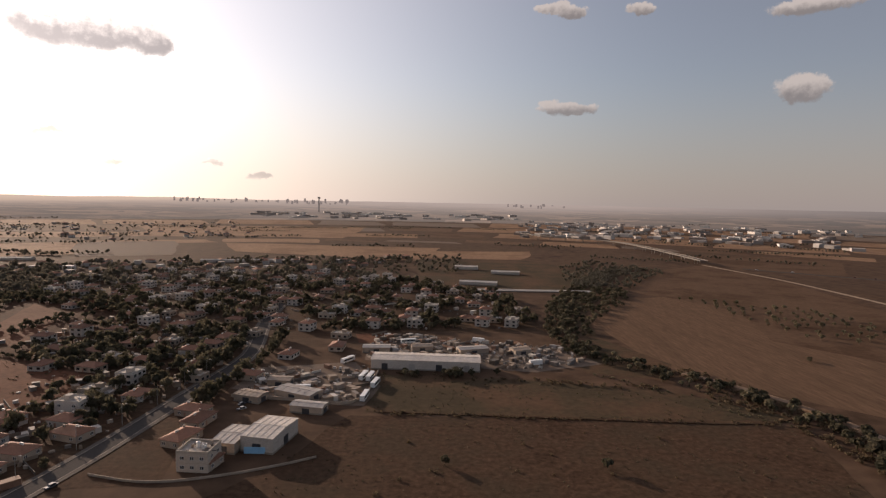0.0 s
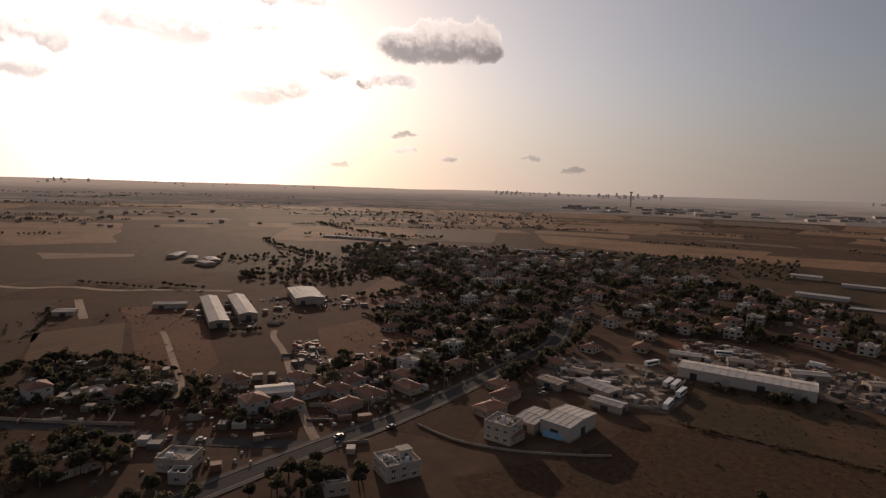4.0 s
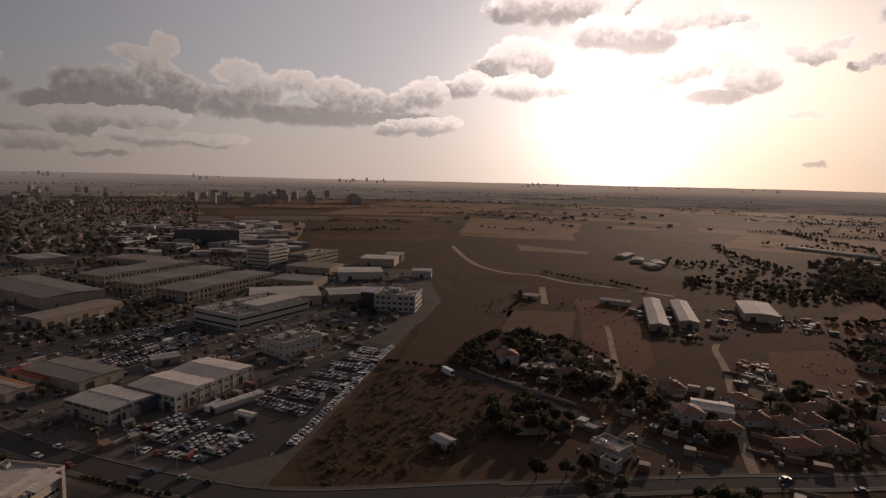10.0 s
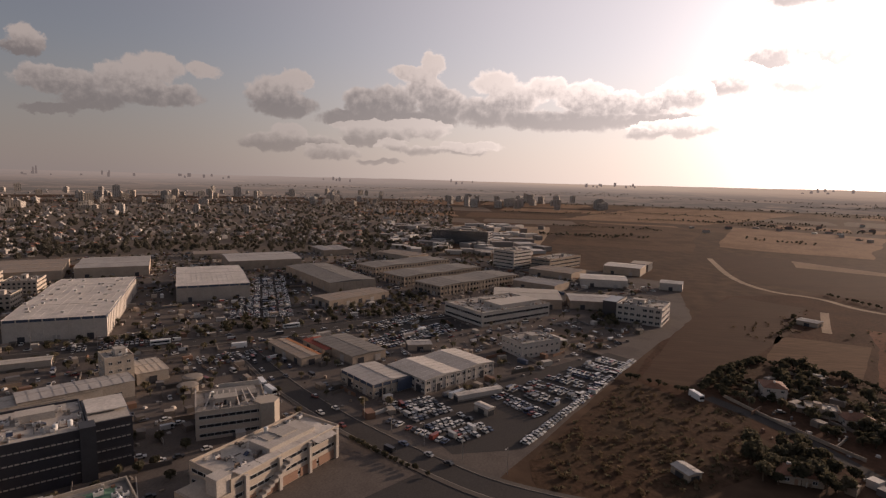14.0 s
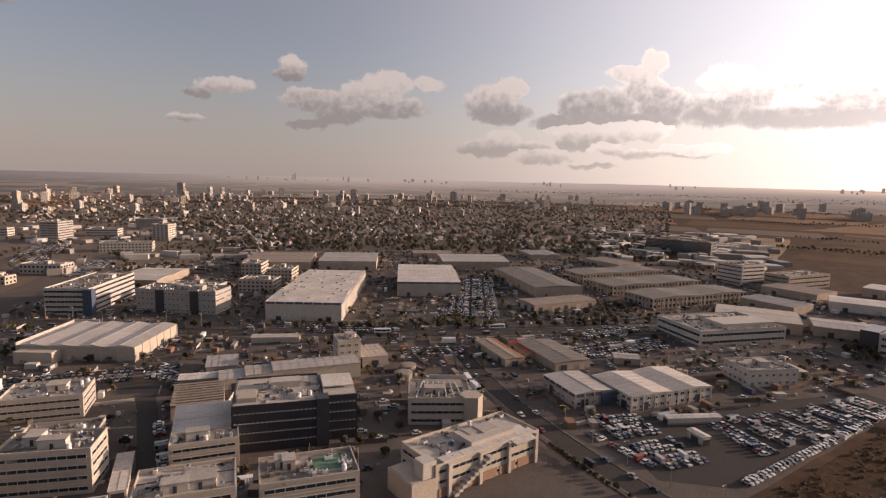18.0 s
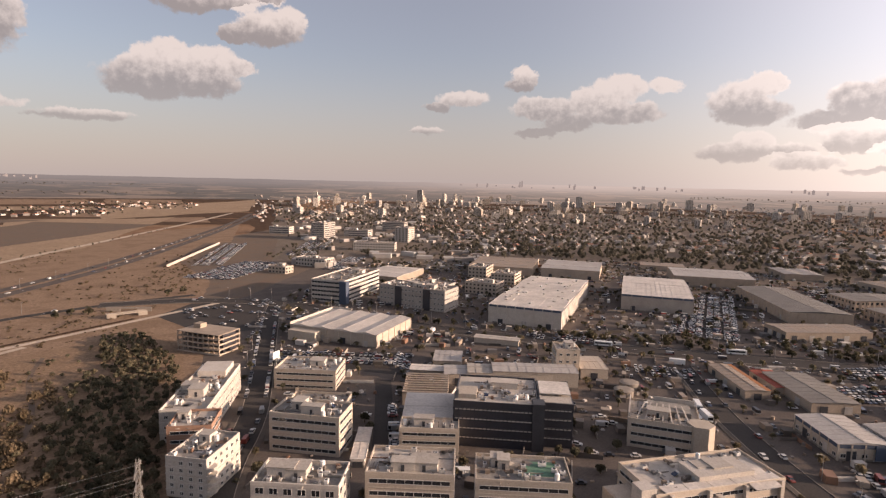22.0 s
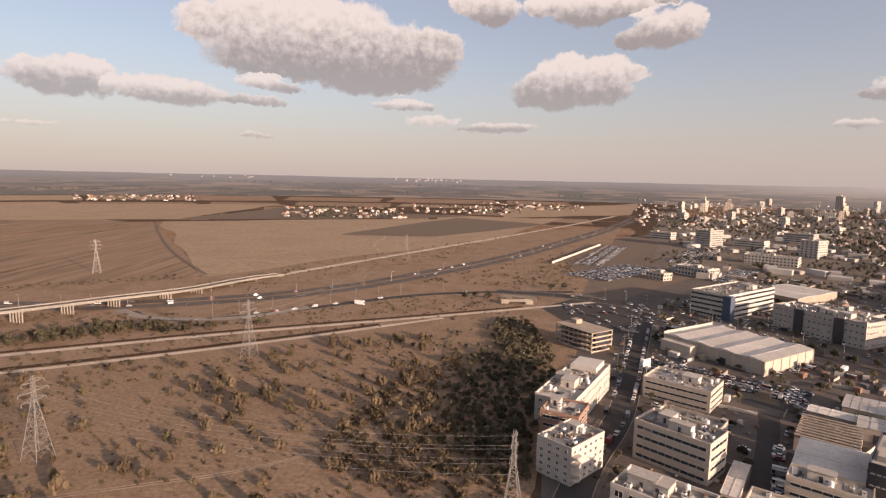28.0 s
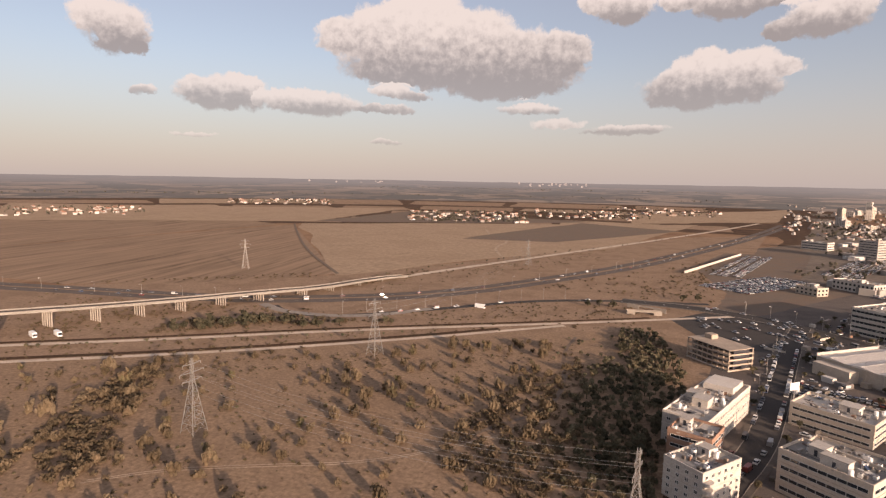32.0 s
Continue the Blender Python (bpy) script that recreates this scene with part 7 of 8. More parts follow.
def pylon(x, y, h, turn):
    """A lattice tower: four legs, bracing, and three cross-arms."""
    t = thing("pylon", x, y, turn, "tall galvanised lattice power pylon with three cross-arms", "pylon", "pylons of the power line")
    corner = [(-1, -1), (1, -1), (1, 1), (-1, 1)]
    half = lambda z: 3.0 * (1 - z / (h * 0.72)) + 0.55 if z < h * 0.72 else 0.55
    for cx, cy in corner:
        m = Mesh().bar((3.55 * cx, 3.55 * cy, 0), (0.55 * cx, 0.55 * cy, h * 0.72), 0.19).bar((0.55 * cx, 0.55 * cy, h * 0.72), (0.3 * cx, 0.3 * cy, h), 0.14)
        part("leg", m, METAL, t)
    levels = [0.02, 0.14, 0.26, 0.37, 0.47, 0.56, 0.64, 0.72, 0.80, 0.88, 0.96]
    for k in range(4):
        (ax, ay), (bx, by) = corner[k], corner[(k + 1) % 4]
        m = Mesh()
        for lo, hi in zip(levels, levels[1:]):
            z0, z1 = lo * h, hi * h
            r0, r1 = half(z0), half(z1)
            m.bar((ax * r0, ay * r0, z0), (bx * r1, by * r1, z1), 0.075).bar((bx * r0, by * r0, z0), (ax * r1, ay * r1, z1), 0.075).bar((ax * r1, ay * r1, z1), (bx * r1, by * r1, z1), 0.1)
        part("bracing", m, METAL, t)
    for z, arm in ((0.70, 4.6), (0.81, 5.6), (0.92, 4.2)):
        for s in (-1, 1):
            m = Mesh().bar((0, 0.4, z * h), (s * arm, 0, z * h + 0.3), 0.14).bar((0, -0.4, z * h), (s * arm, 0, z * h + 0.3), 0.14).bar((0, 0, z * h + 1.6), (s * arm, 0, z * h + 0.3), 0.12)
            part("insulator", Mesh().tube(s * arm, 0, z * h - 0.9, 0.1, 1.1, 6), METAL, part("cross_arm", m, METAL, t))
    return [(x + s * arm * math.cos(radians(turn)), y + s * arm * math.sin(radians(turn)), z * h - 0.9) for z, arm in ((0.70, 4.6), (0.81, 5.6), (0.92, 4.2)) for s in (-1, 1)]


ends_a, ends_b = pylon(-24, -147, 32, 70), pylon(136, -190, 30, 75)
ends_c, ends_d = pylon(98, -302, 33, 60), pylon(29, -681, 32, 60)
pylon(330, -560, 34, 20)
for p, q in list(zip(ends_a, ends_b)) + list(zip(ends_c, ends_d)):
    m, a, b = Mesh(), Vector(p), Vector(q)
    sag = (b - a).length * 0.035
    side = (b - a).cross(Vector((0, 0, 1))).normalized() * 0.035
    for k in range(15):
        c = a.lerp(b, k / 14) - Vector((0, 0, sag * 4 * (k / 14) * (1 - k / 14)))
        m.v += [tuple(c + side), tuple(c + Vector((0, 0, 0.05))), tuple(c - side)]
    m.f = [(3 * k + i, 3 * k + (i + 1) % 3, 3 * k + 3 + (i + 1) % 3, 3 * k + 3 + i) for k in range(14) for i in range(3)]
    tagged(part("power_cable", m, METAL), "thin sagging overhead power cable", "cable", "cables of the power line")


def viaduct(points, width, z0, z1, step, label, columns=4, skew=None, most=99):
    line = smooth(points, 10)
    n = len(line)
    t = thing("viaduct", 0, 0, 0, label, "bridge", z=0)
    rise = lambda f: min(most, z0 + (z1 - z0) * f)
    deck = strip(Mesh(), line, -width / 2, width / 2, lambda f: rise(f) - 0.9, 0.9)
    part("deck", deck, VIADUCT_CONCRETE, t)
    part("roadway", strip(Mesh(), line, -width / 2 + 0.6, width / 2 - 0.6, lambda f: rise(f) + 0.03), ASPHALT_PALE, t)
    for s in (-1, 1):
        e = s * (width / 2 - 0.2)
        part("parapet", strip(Mesh(), line, e - 0.2, e + 0.2, rise, 0.95), VIADUCT_CONCRETE, t)
    run = 0.0
    for k in range(1, n):
        run += (line[k] - line[k - 1]).length
        if run >= step and rise(k / n) > 2.5:
            run = 0.0
            way = (line[k] - line[k - 1]).normalized()
            turn = math.degrees(math.atan2(way.y, way.x)) if skew is None else skew
            pier = part("pier", Mesh().box(0, 0, rise(k / n) - 1.6, 1.6, width * (0.86 if skew is None else 1.1), 0.7), CONCRETE, t, at=(line[k].x, line[k].y, 0), turn=turn)
            base = lift(line[k].x, line[k].y)
            for q in range(columns):
                part("column", Mesh().tube(0, (q - (columns - 1) / 2) * width * (0.78 if skew is None else 1.15) / columns, base, 0.52, rise(k / n) - 1.6 - base, 10), CONCRETE, pier)
    return t


viaduct([(560, -70), (440, -190), (380, -250), (340, -293), (302, -332), (268, -374), (230, -425), (200, -462), (172, -530), (150, -565)], 11, 24, 0.4, 27, "long concrete road viaduct on rows of round columns", 5, 75, 12.5)
road("road", [(152, -562), (120, -613), (1, -792), (-247, -1166), (-534, -1632)], 10, TRACK_PALE, 0.5, "pale road on a low embankment")
viaduct([(240, 1700), (296, 1553), (418, 1456), (460, 1335), (464, 1134), (462, 975)], 14, 14, 8, 45, "distant pale concrete viaduct on tall piers", 2)
bridge = thing("bridge", -71, -450, 2, "low concrete underpass bridge with pale parapets", "bridge")
part("deck", Mesh().box(0, 0, 2.2, 26, 4, 0.6), CONCRETE, bridge)
for q in (-1, 1):
    part("parapet", Mesh().box(0, q * 1.85, 2.8, 26, 0.3, 0.6), CONCRETE, bridge)
    part("abutment", Mesh().box(q * 10, 0, 0, 6, 4, 2.2), CONCRETE, bridge)
bridge = thing("bridge", -75, -466, -32, "pale concrete bridge wall with dark arch", "bridge")
part("wall", Mesh().box(-11, 0, 0, 10, 0.8, 3.4).box(11, 0, 0, 10, 0.8, 3.4).box(0, 0, 2.2, 12, 0.8, 1.2), CONCRETE, bridge)


def street_lamp():
    t = thing("street_lamp", 0, 0, 0, "tall grey steel street lamp with a single arm", "lamp", "street lamps", z=0)
    part("pole", Mesh().tube(0, 0, 0, 0.13, 9.5, 8, 0.08), METAL, t)
    part("arm", Mesh().bar((0, 0, 9.4), (2.0, 0, 9.8), 0.1), METAL, t)
    part("lamp_head", Mesh().box(2.3, 0, 9.72, 0.9, 0.3, 0.16), UNIT, t)
    return t


lamp = street_lamp()
rng = random.Random(44)
for points, step, off in (([(-125, -485), (-177, -438), (-209, -367), (-248, -276), (-325, -162), (-400, -66)], 30, 9.5), ([(520, -403), (304, -403), (216, -412), (90, -470), (-4, -578), (-126, -738)], 42, 8), ([(166, -380), (83, -429), (14, -480), (-59, -499)], 36, 5.5), ([(-54, -185), (-101, -270), (-155, -394)], 36, 7.5), ([(-230, -88), (-188, -30), (-165, 40)], 32, 7), ([(-146, 150), (-128, 255), (-119, 345)], 36, 6.5)):
    line = smooth(points, step)
    for a, b in zip(line, line[1:]):
        if (b - a).length > step * 0.45:
            way = (b - a).normalized()
            copy_thing(lamp, pose(a.x - way.y * off, a.y + way.x * off, 0, 0, 0, math.degrees(math.atan2(way.y, way.x)) - 90))
for o in (*lamp.children, lamp):
    bpy.data.objects.remove(o)


# ---------------------------------------------------------------- vehicles
def car_shapes(l, w, h, van=False):
    """Body, glass and wheel meshes of a car that drives towards +x."""
    body = Mesh().box(0, 0, 0.32, l, w, 0.5, top=(0.98, 0.94))
    cab = (0, l * 0.94, 0.97) if van else (-l * 0.06, l * 0.56, 0.72)
    roof = Mesh().box(cab[0], 0, h - 0.1, cab[1] * (cab[2] - 0.02), w * 0.8, 0.1)
    glass = Mesh().box(cab[0], 0, 0.82, cab[1], w * 0.9, h - 0.9, top=(cab[2], 0.86))
    if van:
        body.box(-l * 0.12, 0, 0.82, l * 0.74, w * 0.95, h - 0.85, top=(0.99, 0.92))
    return body, roof, glass


CAR_KINDS, CAR_FLAT = [], []
for l, w, h, van, label in ((4.4, 1.75, 1.45, False, "parked saloon car on asphalt"), (3.9, 1.7, 1.5, False, "small parked hatchback on asphalt"), (4.9, 1.95, 2.1, True, "parked delivery van on asphalt")):
    body, roof, glass = car_shapes(l, w, h, van)
    t = thing("car", 0, 0, 0, label, "car", "parked cars", z=0)
    whole = Mesh()
    whole.v, whole.f = body.v + roof.v, body.f + [tuple(i + len(body.v) for i in q) for q in roof.f]
    part("body", whole, CAR_PAINT, t)
    part("glazing", glass, GLASS, t)
    for sx in (-0.31, 0.31):
        for sy in (-1, 1):
            wheel = Mesh()
            for q in range(10):
                a, b = q * 0.6283, (q + 1) * 0.6283
                y0, y1 = sy * w / 2 - 0.1, sy * w / 2 + 0.02
                p = [(sx * l + 0.32 * math.cos(c), yy, 0.32 + 0.32 * math.sin(c)) for c in (a, b) for yy in (y0, y1)]
                wheel.face(p[0], p[1], p[3], p[2]).face((sx * l, y1, 0.32), p[1], p[3]).face((sx * l, y0, 0.32), p[2], p[0])
            part("wheel", wheel, RUBBER, t)
    CAR_KINDS.append(t)
    both = Mesh()
    both.v, both.f = body.v + roof.v, body.f + [tuple(i + len(body.v) for i in q) for q in roof.f]
    CAR_FLAT.append((both, glass))
CARS = []
rng = random.Random(52)


def park(a, b, rows, gap, turn_off, fill=0.88, pair=True, slot=2.6):
    """Rows of parked cars from a to b; further rows lie to the left."""
    a, b = Vector(a), Vector(b)
    way = (b - a).normalized()
    left = Vector((-way.y, way.x))
    turn = math.degrees(math.atan2(way.y, way.x))
    off = 0.0
    for r in range(rows):
        n = int((b - a).length / slot)
        for q in range(n):
            if rng.random() < fill:
                p = a + way * (q + 0.5) * slot + left * (off + rng.uniform(-0.25, 0.25))
                CARS.append((p.x, p.y, turn + turn_off + rng.choice((0, 180)) + rng.uniform(-2, 2), rng.choice((0, 0, 1, 1, 0, 1, 0, 1, 0, 1, 1, 2) if turn_off else (0, 1))))
        off += 5.0 if (pair and r % 2 == 0) else gap


def in_line(points, step, off, fill=0.75, drive=False):
    line = smooth(points, step)
    for p, q in zip(line, line[1:]):
        if (q - p).length < step * 0.4 or rng.random() > fill:
            continue
        way = (q - p).normalized()
        CARS.append((p.x - way.y * off, p.y + way.x * off, math.degrees(math.atan2(way.y, way.x)) + (0 if off < 0 else 180), rng.choice((0, 1, 0, 2))))


# main car park: a long outer row and shorter rows inside
park((-206, 3), (-326, 66), 1, 10, 90, 0.95)
for a, b in (((-229, -50), (-244, -34)), ((-221, -42), (-238, -26)), ((-212, -31), (-229, -17)), ((-206, -21), (-221, -8))):
    park(a, b, 2, 6, 90, 0.9)
park((-219, -52), (-204, -24), 1, 6, 90, 0.9)
for a, b in (((-255, -10), (-234, 12)), ((-266, -4), (-249, 20)), ((-276, 6), (-258, 30)), ((-287, 16), (-272, 38)), ((-298, 25), (-285, 46)), ((-310, 36), (-298, 54)), ((-321, 45), (-311, 60))):
    park(a, b, 2, 6, 90, 0.92)
in_line([(-60, -200), (-79, -225), (-101, -272), (-122, -321), (-150, -385)], 6.0, 4.4, 0.8)
in_line([(-60, -200), (-79, -225), (-101, -272), (-122, -321), (-150, -385)], 6.0, -4.4, 0.8)
in_line([(-296, -150), (-252, -113), (-207, -59), (-180, -16)], 9.0, -3.8, 0.55)
in_line([(-296, -150), (-252, -113), (-207, -59), (-180, -16)], 9.0, 3.6, 0.5)
park((-152, -150), (-166, -190), 1, 9, 90, 0.8)
park((-112, -166), (-138, -208), 1, 9, 90, 0.7)
park((-168, -222), (-178, -262), 2, 9, 90, 0.85)
park((-116, -296), (-176, -246), 3, 9, 90, 0.85)
park((-200, -286), (-222, -318), 2, 8, 90, 0.8)
for p in [(-150, -40), (-158, -30), (-146, -28), (-136, -34), (-160, -18), (-131, 187), (-185, 136), (-196, 130), (-181, 158), (-178, 162), (-92, 262), (-94, 268), (-90, 272), (-86, 214), (-262, 118), (-143, 168)]:
    CARS.append((*p, rng.uniform(0, 360), rng.choice((0, 1))))
for q in range(46):
    p = (rng.uniform(-175, -105), rng.uniform(-455, -375))
    CARS.append((*p, 125 + rng.uniform(-4, 4), 0))
QUARTER = [(-60, -170), (-110, -330), (-180, -440), (-330, -600), (-540, -540), (-680, -400), (-730, -200), (-690, 10), (-580, 130), (-440, 110), (-345, 60), (-250, -25), (-210, -70), (-160, -100), (-110, -100)]
YARD_CAR = [p for p in spots(QUARTER, 2300, rng, 3.6) if not blocked(*p, 2.4)]
for k, (x, y) in enumerate(YARD_CAR):
    if k % 5 < 3:
        CARS.append((x, y, rng.choice((35, 50, 125, 140)) + rng.uniform(-5, 5), rng.choice((0, 1, 1, 2))))
NEAR_CARS = sorted(CARS, key=lambda c: c[0] ** 2 + c[1] ** 2)
FAR_CARS = NEAR_CARS[178:]
CARS = []
park((-378, -162), (-526, -234), 8, 6.5, 90, 0.88)
park((-318, -78), (-370, -40), 4, 7, 90, 0.85)
park((-360, -90), (-400, -62), 3, 7, 90, 0.8)
park((-270, -250), (-300, -205), 3, 6, 90, 0.8)
park((-262, -168), (-286, -140), 3, 7, 90, 0.7)
park((-420, -315), (-400, -345), 2, 7, 90, 0.6)
park((-176, -560), (-268, -640), 9, 6.5, 90, 0.8)
park((-200, -660), (-300, -860), 5, 9, 90, 0.75)
park((-330, -690), (-450, -860), 6, 9, 90, 0.65)
park((-300, -560), (-380, -640), 4, 8, 90, 0.7)
in_line([(-125, -485), (-177, -438), (-224, -321), (-292, -210), (-362, -118), (-435, -24)], 17, 5, 0.5)
in_line([(-125, -485), (-177, -438), (-224, -321), (-292, -210), (-362, -118), (-435, -24)], 17, -5, 0.5)
in_line([(700, -398), (394, -407), (304, -407), (216, -416), (90, -474), (-4, -582), (-126, -738), (-400, -1215)], 20, 2.2, 0.55)
in_line([(700, -414), (394, -423), (304, -423), (222, -432), (100, -488), (8, -594), (-112, -750), (-390, -1229)], 20, -2.2, 0.6)
in_line([(200, -388), (129, -396), (83, -429), (14, -480), (-59, -499)], 26, 2, 0.5)
in_line([(505, 930), (590, 852), (669, 792)], 16, 2, 0.6)
park((-560, -150), (-640, -200), 3, 8, 90, 0.6)
park((-345, 0), (-385, 24), 1, 8, 90, 0.7)
FAR_CARS += CARS
for x, y, turn, kind in NEAR_CARS[:178]:
    copy_thing(CAR_KINDS[kind], pose(x, y, 0.15, 0, 0, turn))
for t in CAR_KINDS:
    for o in (*t.children_recursive, t):
        bpy.data.objects.remove(o)


def island_paint():
    m = CAR_PAINT.copy()
    m.name = "mixed_car_paint"
    n = Nodes(m.node_tree)
    ramp = next(node for node in m.node_tree.nodes if node.type == "VALTORGB")
    n.plug(n.add("ShaderNodeNewGeometry").outputs["Random Per Island"], ramp.inputs[0])
    return m


MIXED = island_paint()
for which, mat, label in ((0, MIXED, "hundreds of parked and moving cars farther off"), (1, GLASS, "glazing of the cars farther off")):
    m = Mesh()
    for x, y, turn, kind in FAR_CARS:
        shape, k = CAR_FLAT[kind][which], len(m.v)
        c, s, z = math.cos(radians(turn)), math.sin(radians(turn)), lift(x, y) + 0.15
        m.v += [(x + a * c - b * s, y + a * s + b * c, z + e) for a, b, e in shape.v]
        m.f += [tuple(i + k for i in q) for q in shape.f]
    tagged(part("distant_cars", m, mat), label, "cars", kind="stuff")


def coach(x, y, turn, label, name="bus", l=11.0, h=3.1, mat=WHITE_PAINT):
    t = thing(name, x, y, turn, label, name, z=0.15)
    part("body", Mesh().box(0, 0, 0.45, l, 2.5, h - 0.45, top=(0.99, 0.95)), mat, t)
    part("windscreen", Mesh().box(l / 2 + 0.01, 0, 1.3, 0.1, 2.2, 1.3), GLASS, t)
    for s in (-1, 1):
        part("side_glazing", Mesh().box(-0.3, s * 1.24, 1.5, l * 0.88, 0.08, 0.95), GLASS if name == "bus" else mat, t)
    for sx in (-0.32, 0.34):
        for sy in (-1, 1):
            part("wheel", Mesh().box(sx * l, sy * 1.1, 0, 0.95, 0.3, 0.95, top=(0.6, 1)), RUBBER, t)
    return t


for x, y, turn in ((-41, 313, 80), (-37, 312, 82), (-33, 301, 80), (-36, 280, 84), (-55, 345, 60), (-349, -149, 130), (-296, -207, 128), (-20, 395, 20)):
    coach(x, y, turn, "white coach parked on the yard" if y > 0 else "city bus on the boulevard")
for x, y, turn in ((-272, 85, 18), (-238, -112, 50), (-246, -120, 40), (-300, -160, 125), (30, 400, 160), (62, 345, 20), (300, -290, 150), (312, -284, 150), (-70, 290, 10), (55, -438, 155)):
    coach(x, y, turn, "white box truck standing by the road", "truck", 8.5, 3.3)

# Yards: containers, lean-tos and walls between the workshops
for k, (x, y) in enumerate(YARD_CAR):
    if k % 25 == 3 and math.hypot(x, y) < 560:
        l, h = rng.choice((6.0, 6.0, 9.0)), 2.5
        shape = Mesh().corrugated(l, 2.4, h)
        box = part("shipping_container", shape, rng.choice((WHITE_PAINT, SHEET_GREY, SHEET_BROWN, BLUE_WALL, TAN_WALL)), at=(x, y, 0.06), turn=rng.choice((35, 50, 125, 140)))
        tagged(box, "weathered steel container in a workshop yard", "container", "containers in the yards")

# Pallets, stacks, low walls and rubbish too small to tell apart
heaps = Mesh()
for poly, count, near in ((QUARTER, 4200, True), (VILLAGE_A, 420, False), (VILLAGE_B, 500, False), ([(-300, 110), (-330, 160), (-160, 230), (-130, 160), (-190, 90)], 320, False), ([(-45, 425), (85, 390), (100, 355), (60, 335), (-45, 350)], 420, False), ([(-262, 262), (-225, 225), (-205, 235), (-250, 272)], 60, False), ([(-105, 330), (-40, 335), (-38, 272), (-100, 280)], 180, False), ([(-380, 330), (-300, 345), (-290, 380), (-360, 400)], 120, False), ([(-400, 260), (-300, 250), (-300, 330), (-390, 330)], 80, False)):
    for x, y in spots(poly, count, rng):
        if blocked(x, y, 0.6):
            continue
        kind = rng.random()
        if kind < 0.12:
            heaps.box(x, y, 0.03, rng.uniform(6, 16), 0.25, rng.uniform(1.2, 2.0), rng.choice((35, 50, 125, 140)) + rng.uniform(-4, 4))
        elif kind < 0.25:
            heaps.box(x, y, 0.03, rng.uniform(3, 6), rng.uniform(2.2, 4), rng.uniform(2.0, 2.8), rng.choice((35, 50, 125, 140)), (1.0, 0.97))
        else:
            heaps.box(x, y, 0.03, rng.uniform(0.6, 2.4), rng.uniform(0.6, 1.8), rng.uniform(0.4, 1.6), rng.uniform(0, 90), (rng.uniform(0.6, 1), rng.uniform(0.6, 1)))
tagged(part("yard_clutter", heaps, ODDS), "stacked pallets, low walls and scrap in the yards", "clutter", kind="stuff")

# Scrap yard heaps and crates
rng = random.Random(66)
for poly, count in (([(-45, 425), (85, 390), (100, 355), (60, 345), (-40, 365)], 60), ([(-252, 252), (-225, 228), (-212, 236), (-240, 262)], 16), ([(-100, 300), (-45, 300), (-45, 276), (-95, 282)], 22), ([(-300, -60), (-330, -35), (-315, -20), (-292, -44)], 18)):
    for x, y in spots(poly, count, rng, 2.5):
        w, d, h = rng.uniform(1.5, 5), rng.uniform(1.2, 2.6), rng.uniform(0.8, 2.6)
        shape = Mesh().corrugated(w, d, h, 0.5, 0.1)
        tagged(part("crate", shape, rng.choice((SHEET_GREY, SHEET_BROWN, SHEET_BROWN, BRICK_WALL, TAN_WALL, TAN_WALL)), at=(x, y, 0.06), turn=rng.uniform(0, 180)), "weathered crate standing in a scrap yard", "crate", "crates in the scrap yards")


# Billboard by the street
board = thing("billboard", -113, -281, 30, "blank white billboard on a steel post by the street", "billboard")
part("post", Mesh().tube(0, 0, 0, 0.25, 6.0, 10), METAL, board)
part("panel", Mesh().box(0, 0, 6.0, 5.6, 0.4, 3.6), WHITE_PAINT, board)
part("rim", Mesh().box(0, 0, 5.85, 5.9, 0.5, 0.15), METAL, board)
# Red farm machines beside the dirt track
for x, y, turn in ((-247, 249, 20), (-243, 255, 70), (-238, 258, 120)):
    t = thing("farm_machine", x, y, turn, "rusty red farm machine parked beside the track", "machine", "farm machines")
    part("frame", Mesh().box(0, 0, 0.9, 5.0, 2.2, 0.5, top=(0.9, 0.8)), RED_CLOTH, t)
    part("hopper", Mesh().box(-0.6, 0, 1.4, 2.4, 2.0, 1.6, top=(1.2, 1.1)), RED_CLOTH, t)
    part("drawbar", Mesh().bar((2.3, 0, 1.0), (4.4, 0, 0.5), 0.25), METAL, t)
    for q in (-1, 1):
        part("wheel", Mesh().box(-0.5, q * 1.3, 0, 1.3, 0.35, 1.3, top=(0.7, 1)), RUBBER, t)


# ---------------------------------------------------------------- town and skyline
def flats(x, y, w, d, turn, h, label, wall):
    t = thing("apartment_block", x, y, turn, label, "building")
    part("wall", Mesh().box(0, 0, 0, w, d, h), wall, t)
    part("roof", Mesh().box(0, 0, h, w - 0.6, d - 0.6, 0.2).box(w * 0.1, 0, h, w * 0.35, d * 0.4, 2.6), DECK, t)
    joined_windows(t, w, d, int(h / 3.2), 3.2, 5.0)
    return t


rng = random.Random(77)
for q in range(150):
    a = radians(rng.uniform(104, 156))
    r = 1500 + 1350 * rng.random()
    h = rng.choice((12, 14, 17, 20, 26)) * (0.8 if r < 2000 else 1.2)
    flats(-math.sin(a) * r, math.cos(a) * r, rng.uniform(14, 26), rng.uniform(12, 16), rng.choice((20, 65, 110, 140)), h, rng.choice(("white apartment block in the town", "cream apartment block among town roofs")), rng.choice((WHITE_WALL, WHITE_WALL, CREAM_WALL)))
for q in range(34):
    a = radians(rng.uniform(81, 98))
    r = 2050 + 600 * rng.random()
    # White render here puts the haze over these slabs into their walls
    flats(-math.sin(a) * r, math.cos(a) * r, rng.uniform(18, 26), 16, rng.choice((20, 65, 110)), rng.choice((24, 30, 36)), "apartment slab of a far estate, paled for haze", WHITE_WALL)
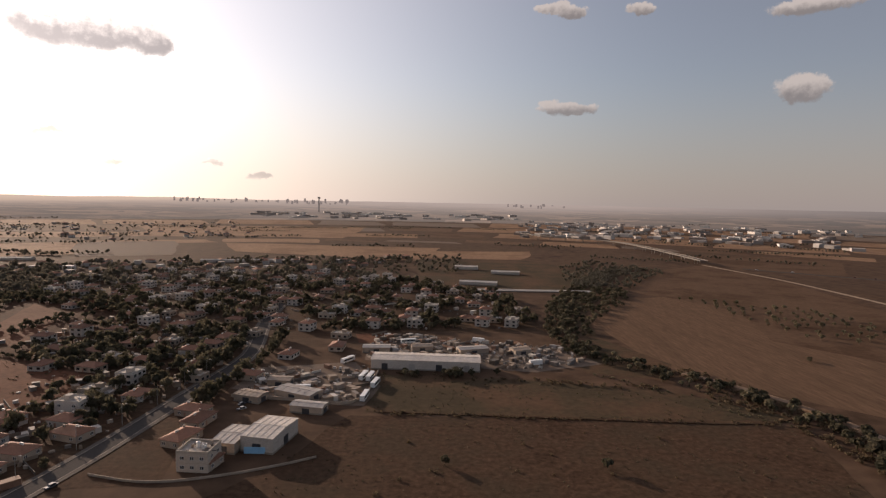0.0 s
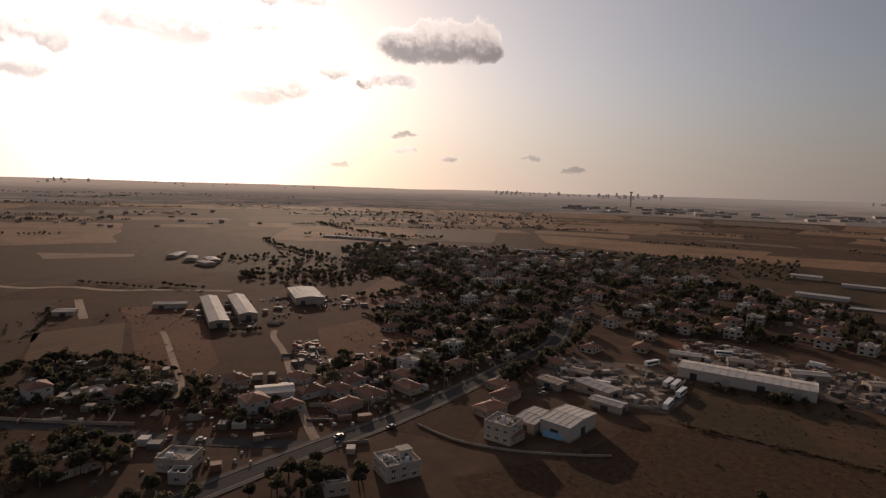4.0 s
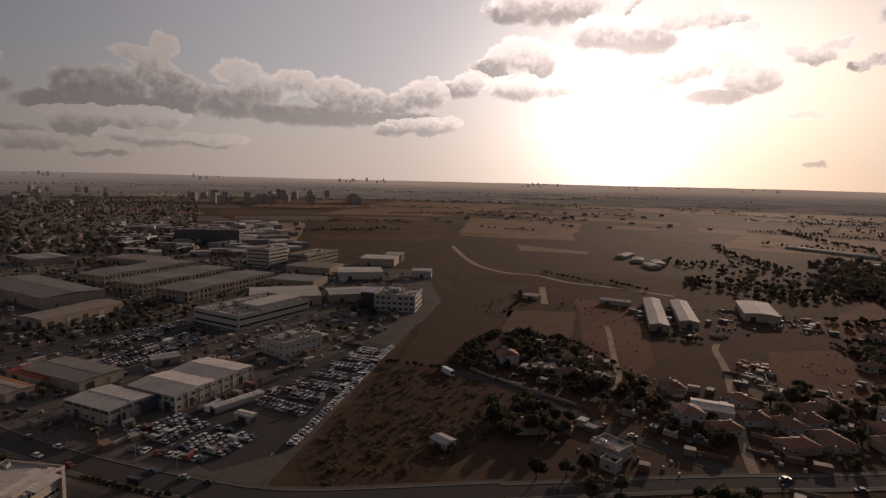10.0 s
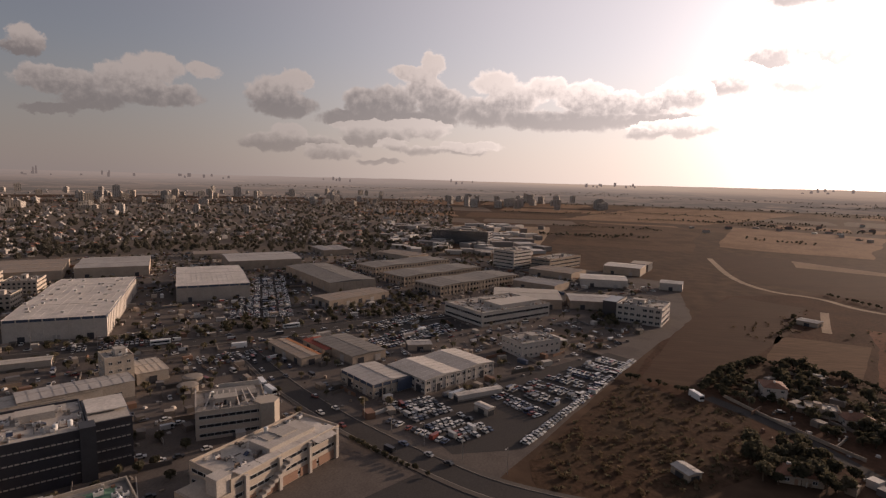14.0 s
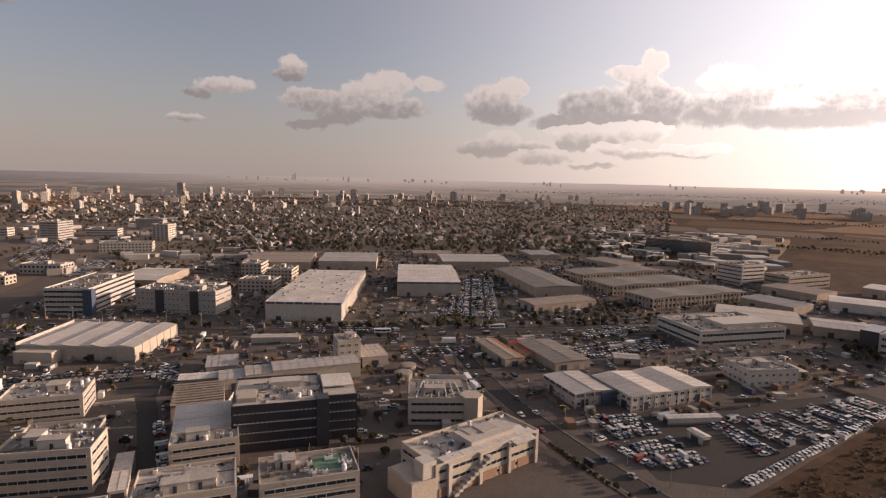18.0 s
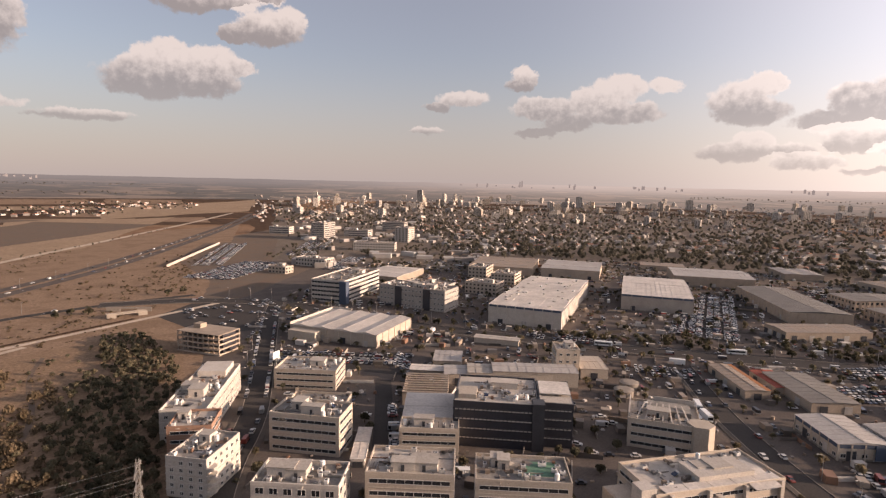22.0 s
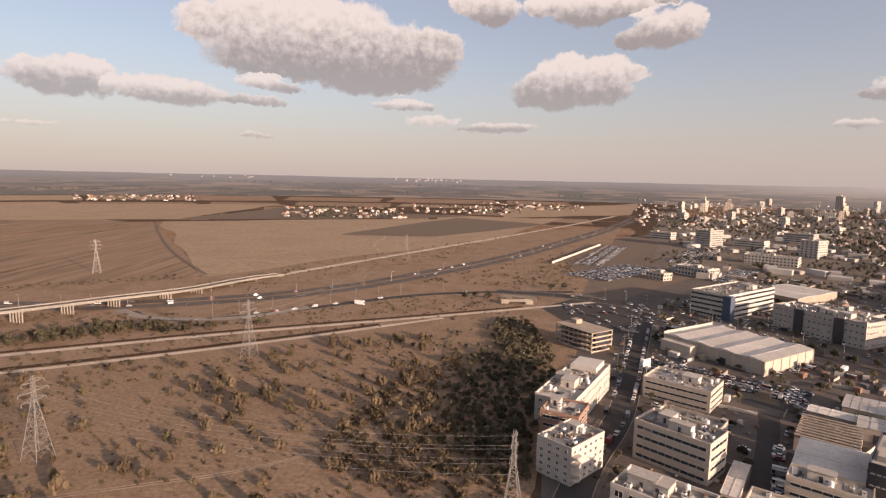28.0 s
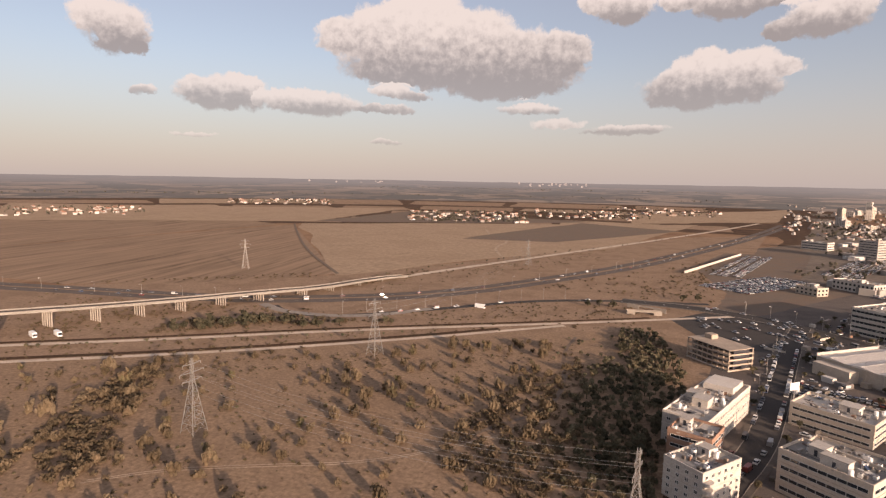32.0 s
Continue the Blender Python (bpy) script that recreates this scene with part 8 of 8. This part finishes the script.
for az, r, h in ((143.8, 2600, 52), (128, 2400, 44), (118, 2500, 40)):
    a = radians(az)
    flats(-math.sin(a) * r, math.cos(a) * r, 26, 24, 40, h, "tall tower block above the town", WHITE_WALL)
low, tile = Mesh(), Mesh()
for q in range(2300):
    a = radians(rng.uniform(97, 160))
    r = 720 * 4.0 ** (rng.random() ** 1.1)
    x, y = -math.sin(a) * r, math.cos(a) * r
    if -800 < x < -200 and y > -560 or r < town_edge(math.degrees(a)):
        continue
    w, d, h, turn = rng.uniform(6, 12), rng.uniform(5, 9), rng.choice((3, 3, 3.5, 4, 5.5)), rng.choice((20, 55, 110, 140)) + rng.uniform(-8, 8)
    low.box(x, y, lift(x, y), w, d, h, turn).box(x, y, lift(x, y) + h, w * 0.4, d * 0.4, 2.0, turn)
    if rng.random() < 0.22:
        tile.box(x, y, lift(x, y) + h, w + 1, d + 1, 1.8, turn, (0.4, 0.1))
for q in range(190):
    a, r = radians(rng.uniform(136, 156)), rng.uniform(660, 1380)
    x, y = -math.sin(a) * r, math.cos(a) * r
    if noise.noise((x * 0.009, y * 0.009, 3)) > -0.05:
        low.box(x, y, lift(x, y), rng.uniform(8, 26), rng.uniform(6, 14), rng.choice((3, 4, 4.5, 6)), rng.choice((20, 55, 110, 140)))
for x, y in FAR_HOUSES + HOUSES_C:
    w, d, h, turn = rng.uniform(8, 14), rng.uniform(7, 10), rng.choice((3, 4, 6)), rng.uniform(0, 180)
    low.box(x, y, lift(x, y), w, d, h, turn)
    if rng.random() < 0.7:
        tile.box(x, y, lift(x, y) + h, w + 1, d + 1, 2.0, turn, (0.4, 0.1))
for q in range(230):
    a, r = radians(rng.uniform(-37, -8)), rng.uniform(1700, 2700)
    x, y = -math.sin(a) * r, math.cos(a) * r
    low.box(x, y, lift(x, y), rng.uniform(12, 46), rng.uniform(12, 26), rng.uniform(5, 10), rng.uniform(0, 180))
for q in range(60):
    a, r = radians(rng.uniform(-8, 18)), rng.uniform(2700, 3300)
    x, y = -math.sin(a) * r, math.cos(a) * r
    low.box(x, y, lift(x, y), rng.uniform(20, 90), rng.uniform(16, 40), rng.uniform(5, 14), rng.uniform(0, 180))
for q in range(130):
    a, r = radians(rng.uniform(88, 104)), rng.uniform(760, 1300)
    x, y = -math.sin(a) * r, math.cos(a) * r
    low.box(x, y, lift(x, y), rng.uniform(10, 36), rng.uniform(9, 20), rng.uniform(4, 8), rng.uniform(0, 180))
tagged(part("town_houses", low, TOWN_MIX), "pale low houses and sheds of the far town", "houses", kind="stuff")
tagged(part("town_roofs", tile, TILE), "brown tiled roofs of the far town", "roofs", kind="stuff")
SKYLINE_PALE = material("far_pale_concrete", (0.42, 0.38, 0.34), 0.9, 0.1, 0.01, 0.1, 0.0)
control = thing("control_tower", -669 * 1.05, 3158 * 1.05, 0, "far slim control tower on the plain", "tower")
part("shaft", Mesh().tube(0, 0, 0, 4.5, 78, 12, 3.5), SKYLINE_PALE, control)
part("cabin", Mesh().tube(0, 0, 78, 7.5, 10, 12, 9), SKYLINE_PALE, control)
# Far towers get a faint emission that stands in for haze over them
SKYLINE_GLOW = material("hazy_glow_tower", (0.13, 0.115, 0.108), 0.9, 0.1, 0.01, 0.1, 0.0, each=0.2)
SKYLINE_GLOW.node_tree.nodes["Principled BSDF"].inputs["Emission Color"].default_value = (0.12, 0.102, 0.094, 1)
SKYLINE_GLOW.node_tree.nodes["Principled BSDF"].inputs["Emission Strength"].default_value = 1.0
for a0, a1, count, h in ((9, 25, 56, 42), (-13, -4, 14, 36), (79, 84, 14, 44), (60, 66, 8, 36), (50, 58, 8, 26), (42, 46, 5, 30), (95, 98, 5, 40), (107, 111, 5, 44), (133, 134.5, 3, 95), (118, 124, 9, 40), (126, 142, 14, 40), (176, 184, 16, 34), (196, 206, 9, 20)):
    for q in range(count):
        a, r = radians(rng.uniform(a0, a1)), rng.uniform(4300, 4700)
        x, y = -math.sin(a) * r, math.cos(a) * r
        hh = h * rng.uniform(0.25, 0.75)
        tower = tagged(part("skyline_tower", Mesh().box(0, 0, 0, rng.uniform(9, 17), 16, hh).box(0, 0, hh, 8, 8, hh * 0.12), SKYLINE_GLOW, at=(x, y, lift(x, y)), turn=math.degrees(a)), "far high-rise on the skyline with haze put in as glow", "tower", "skyline towers")
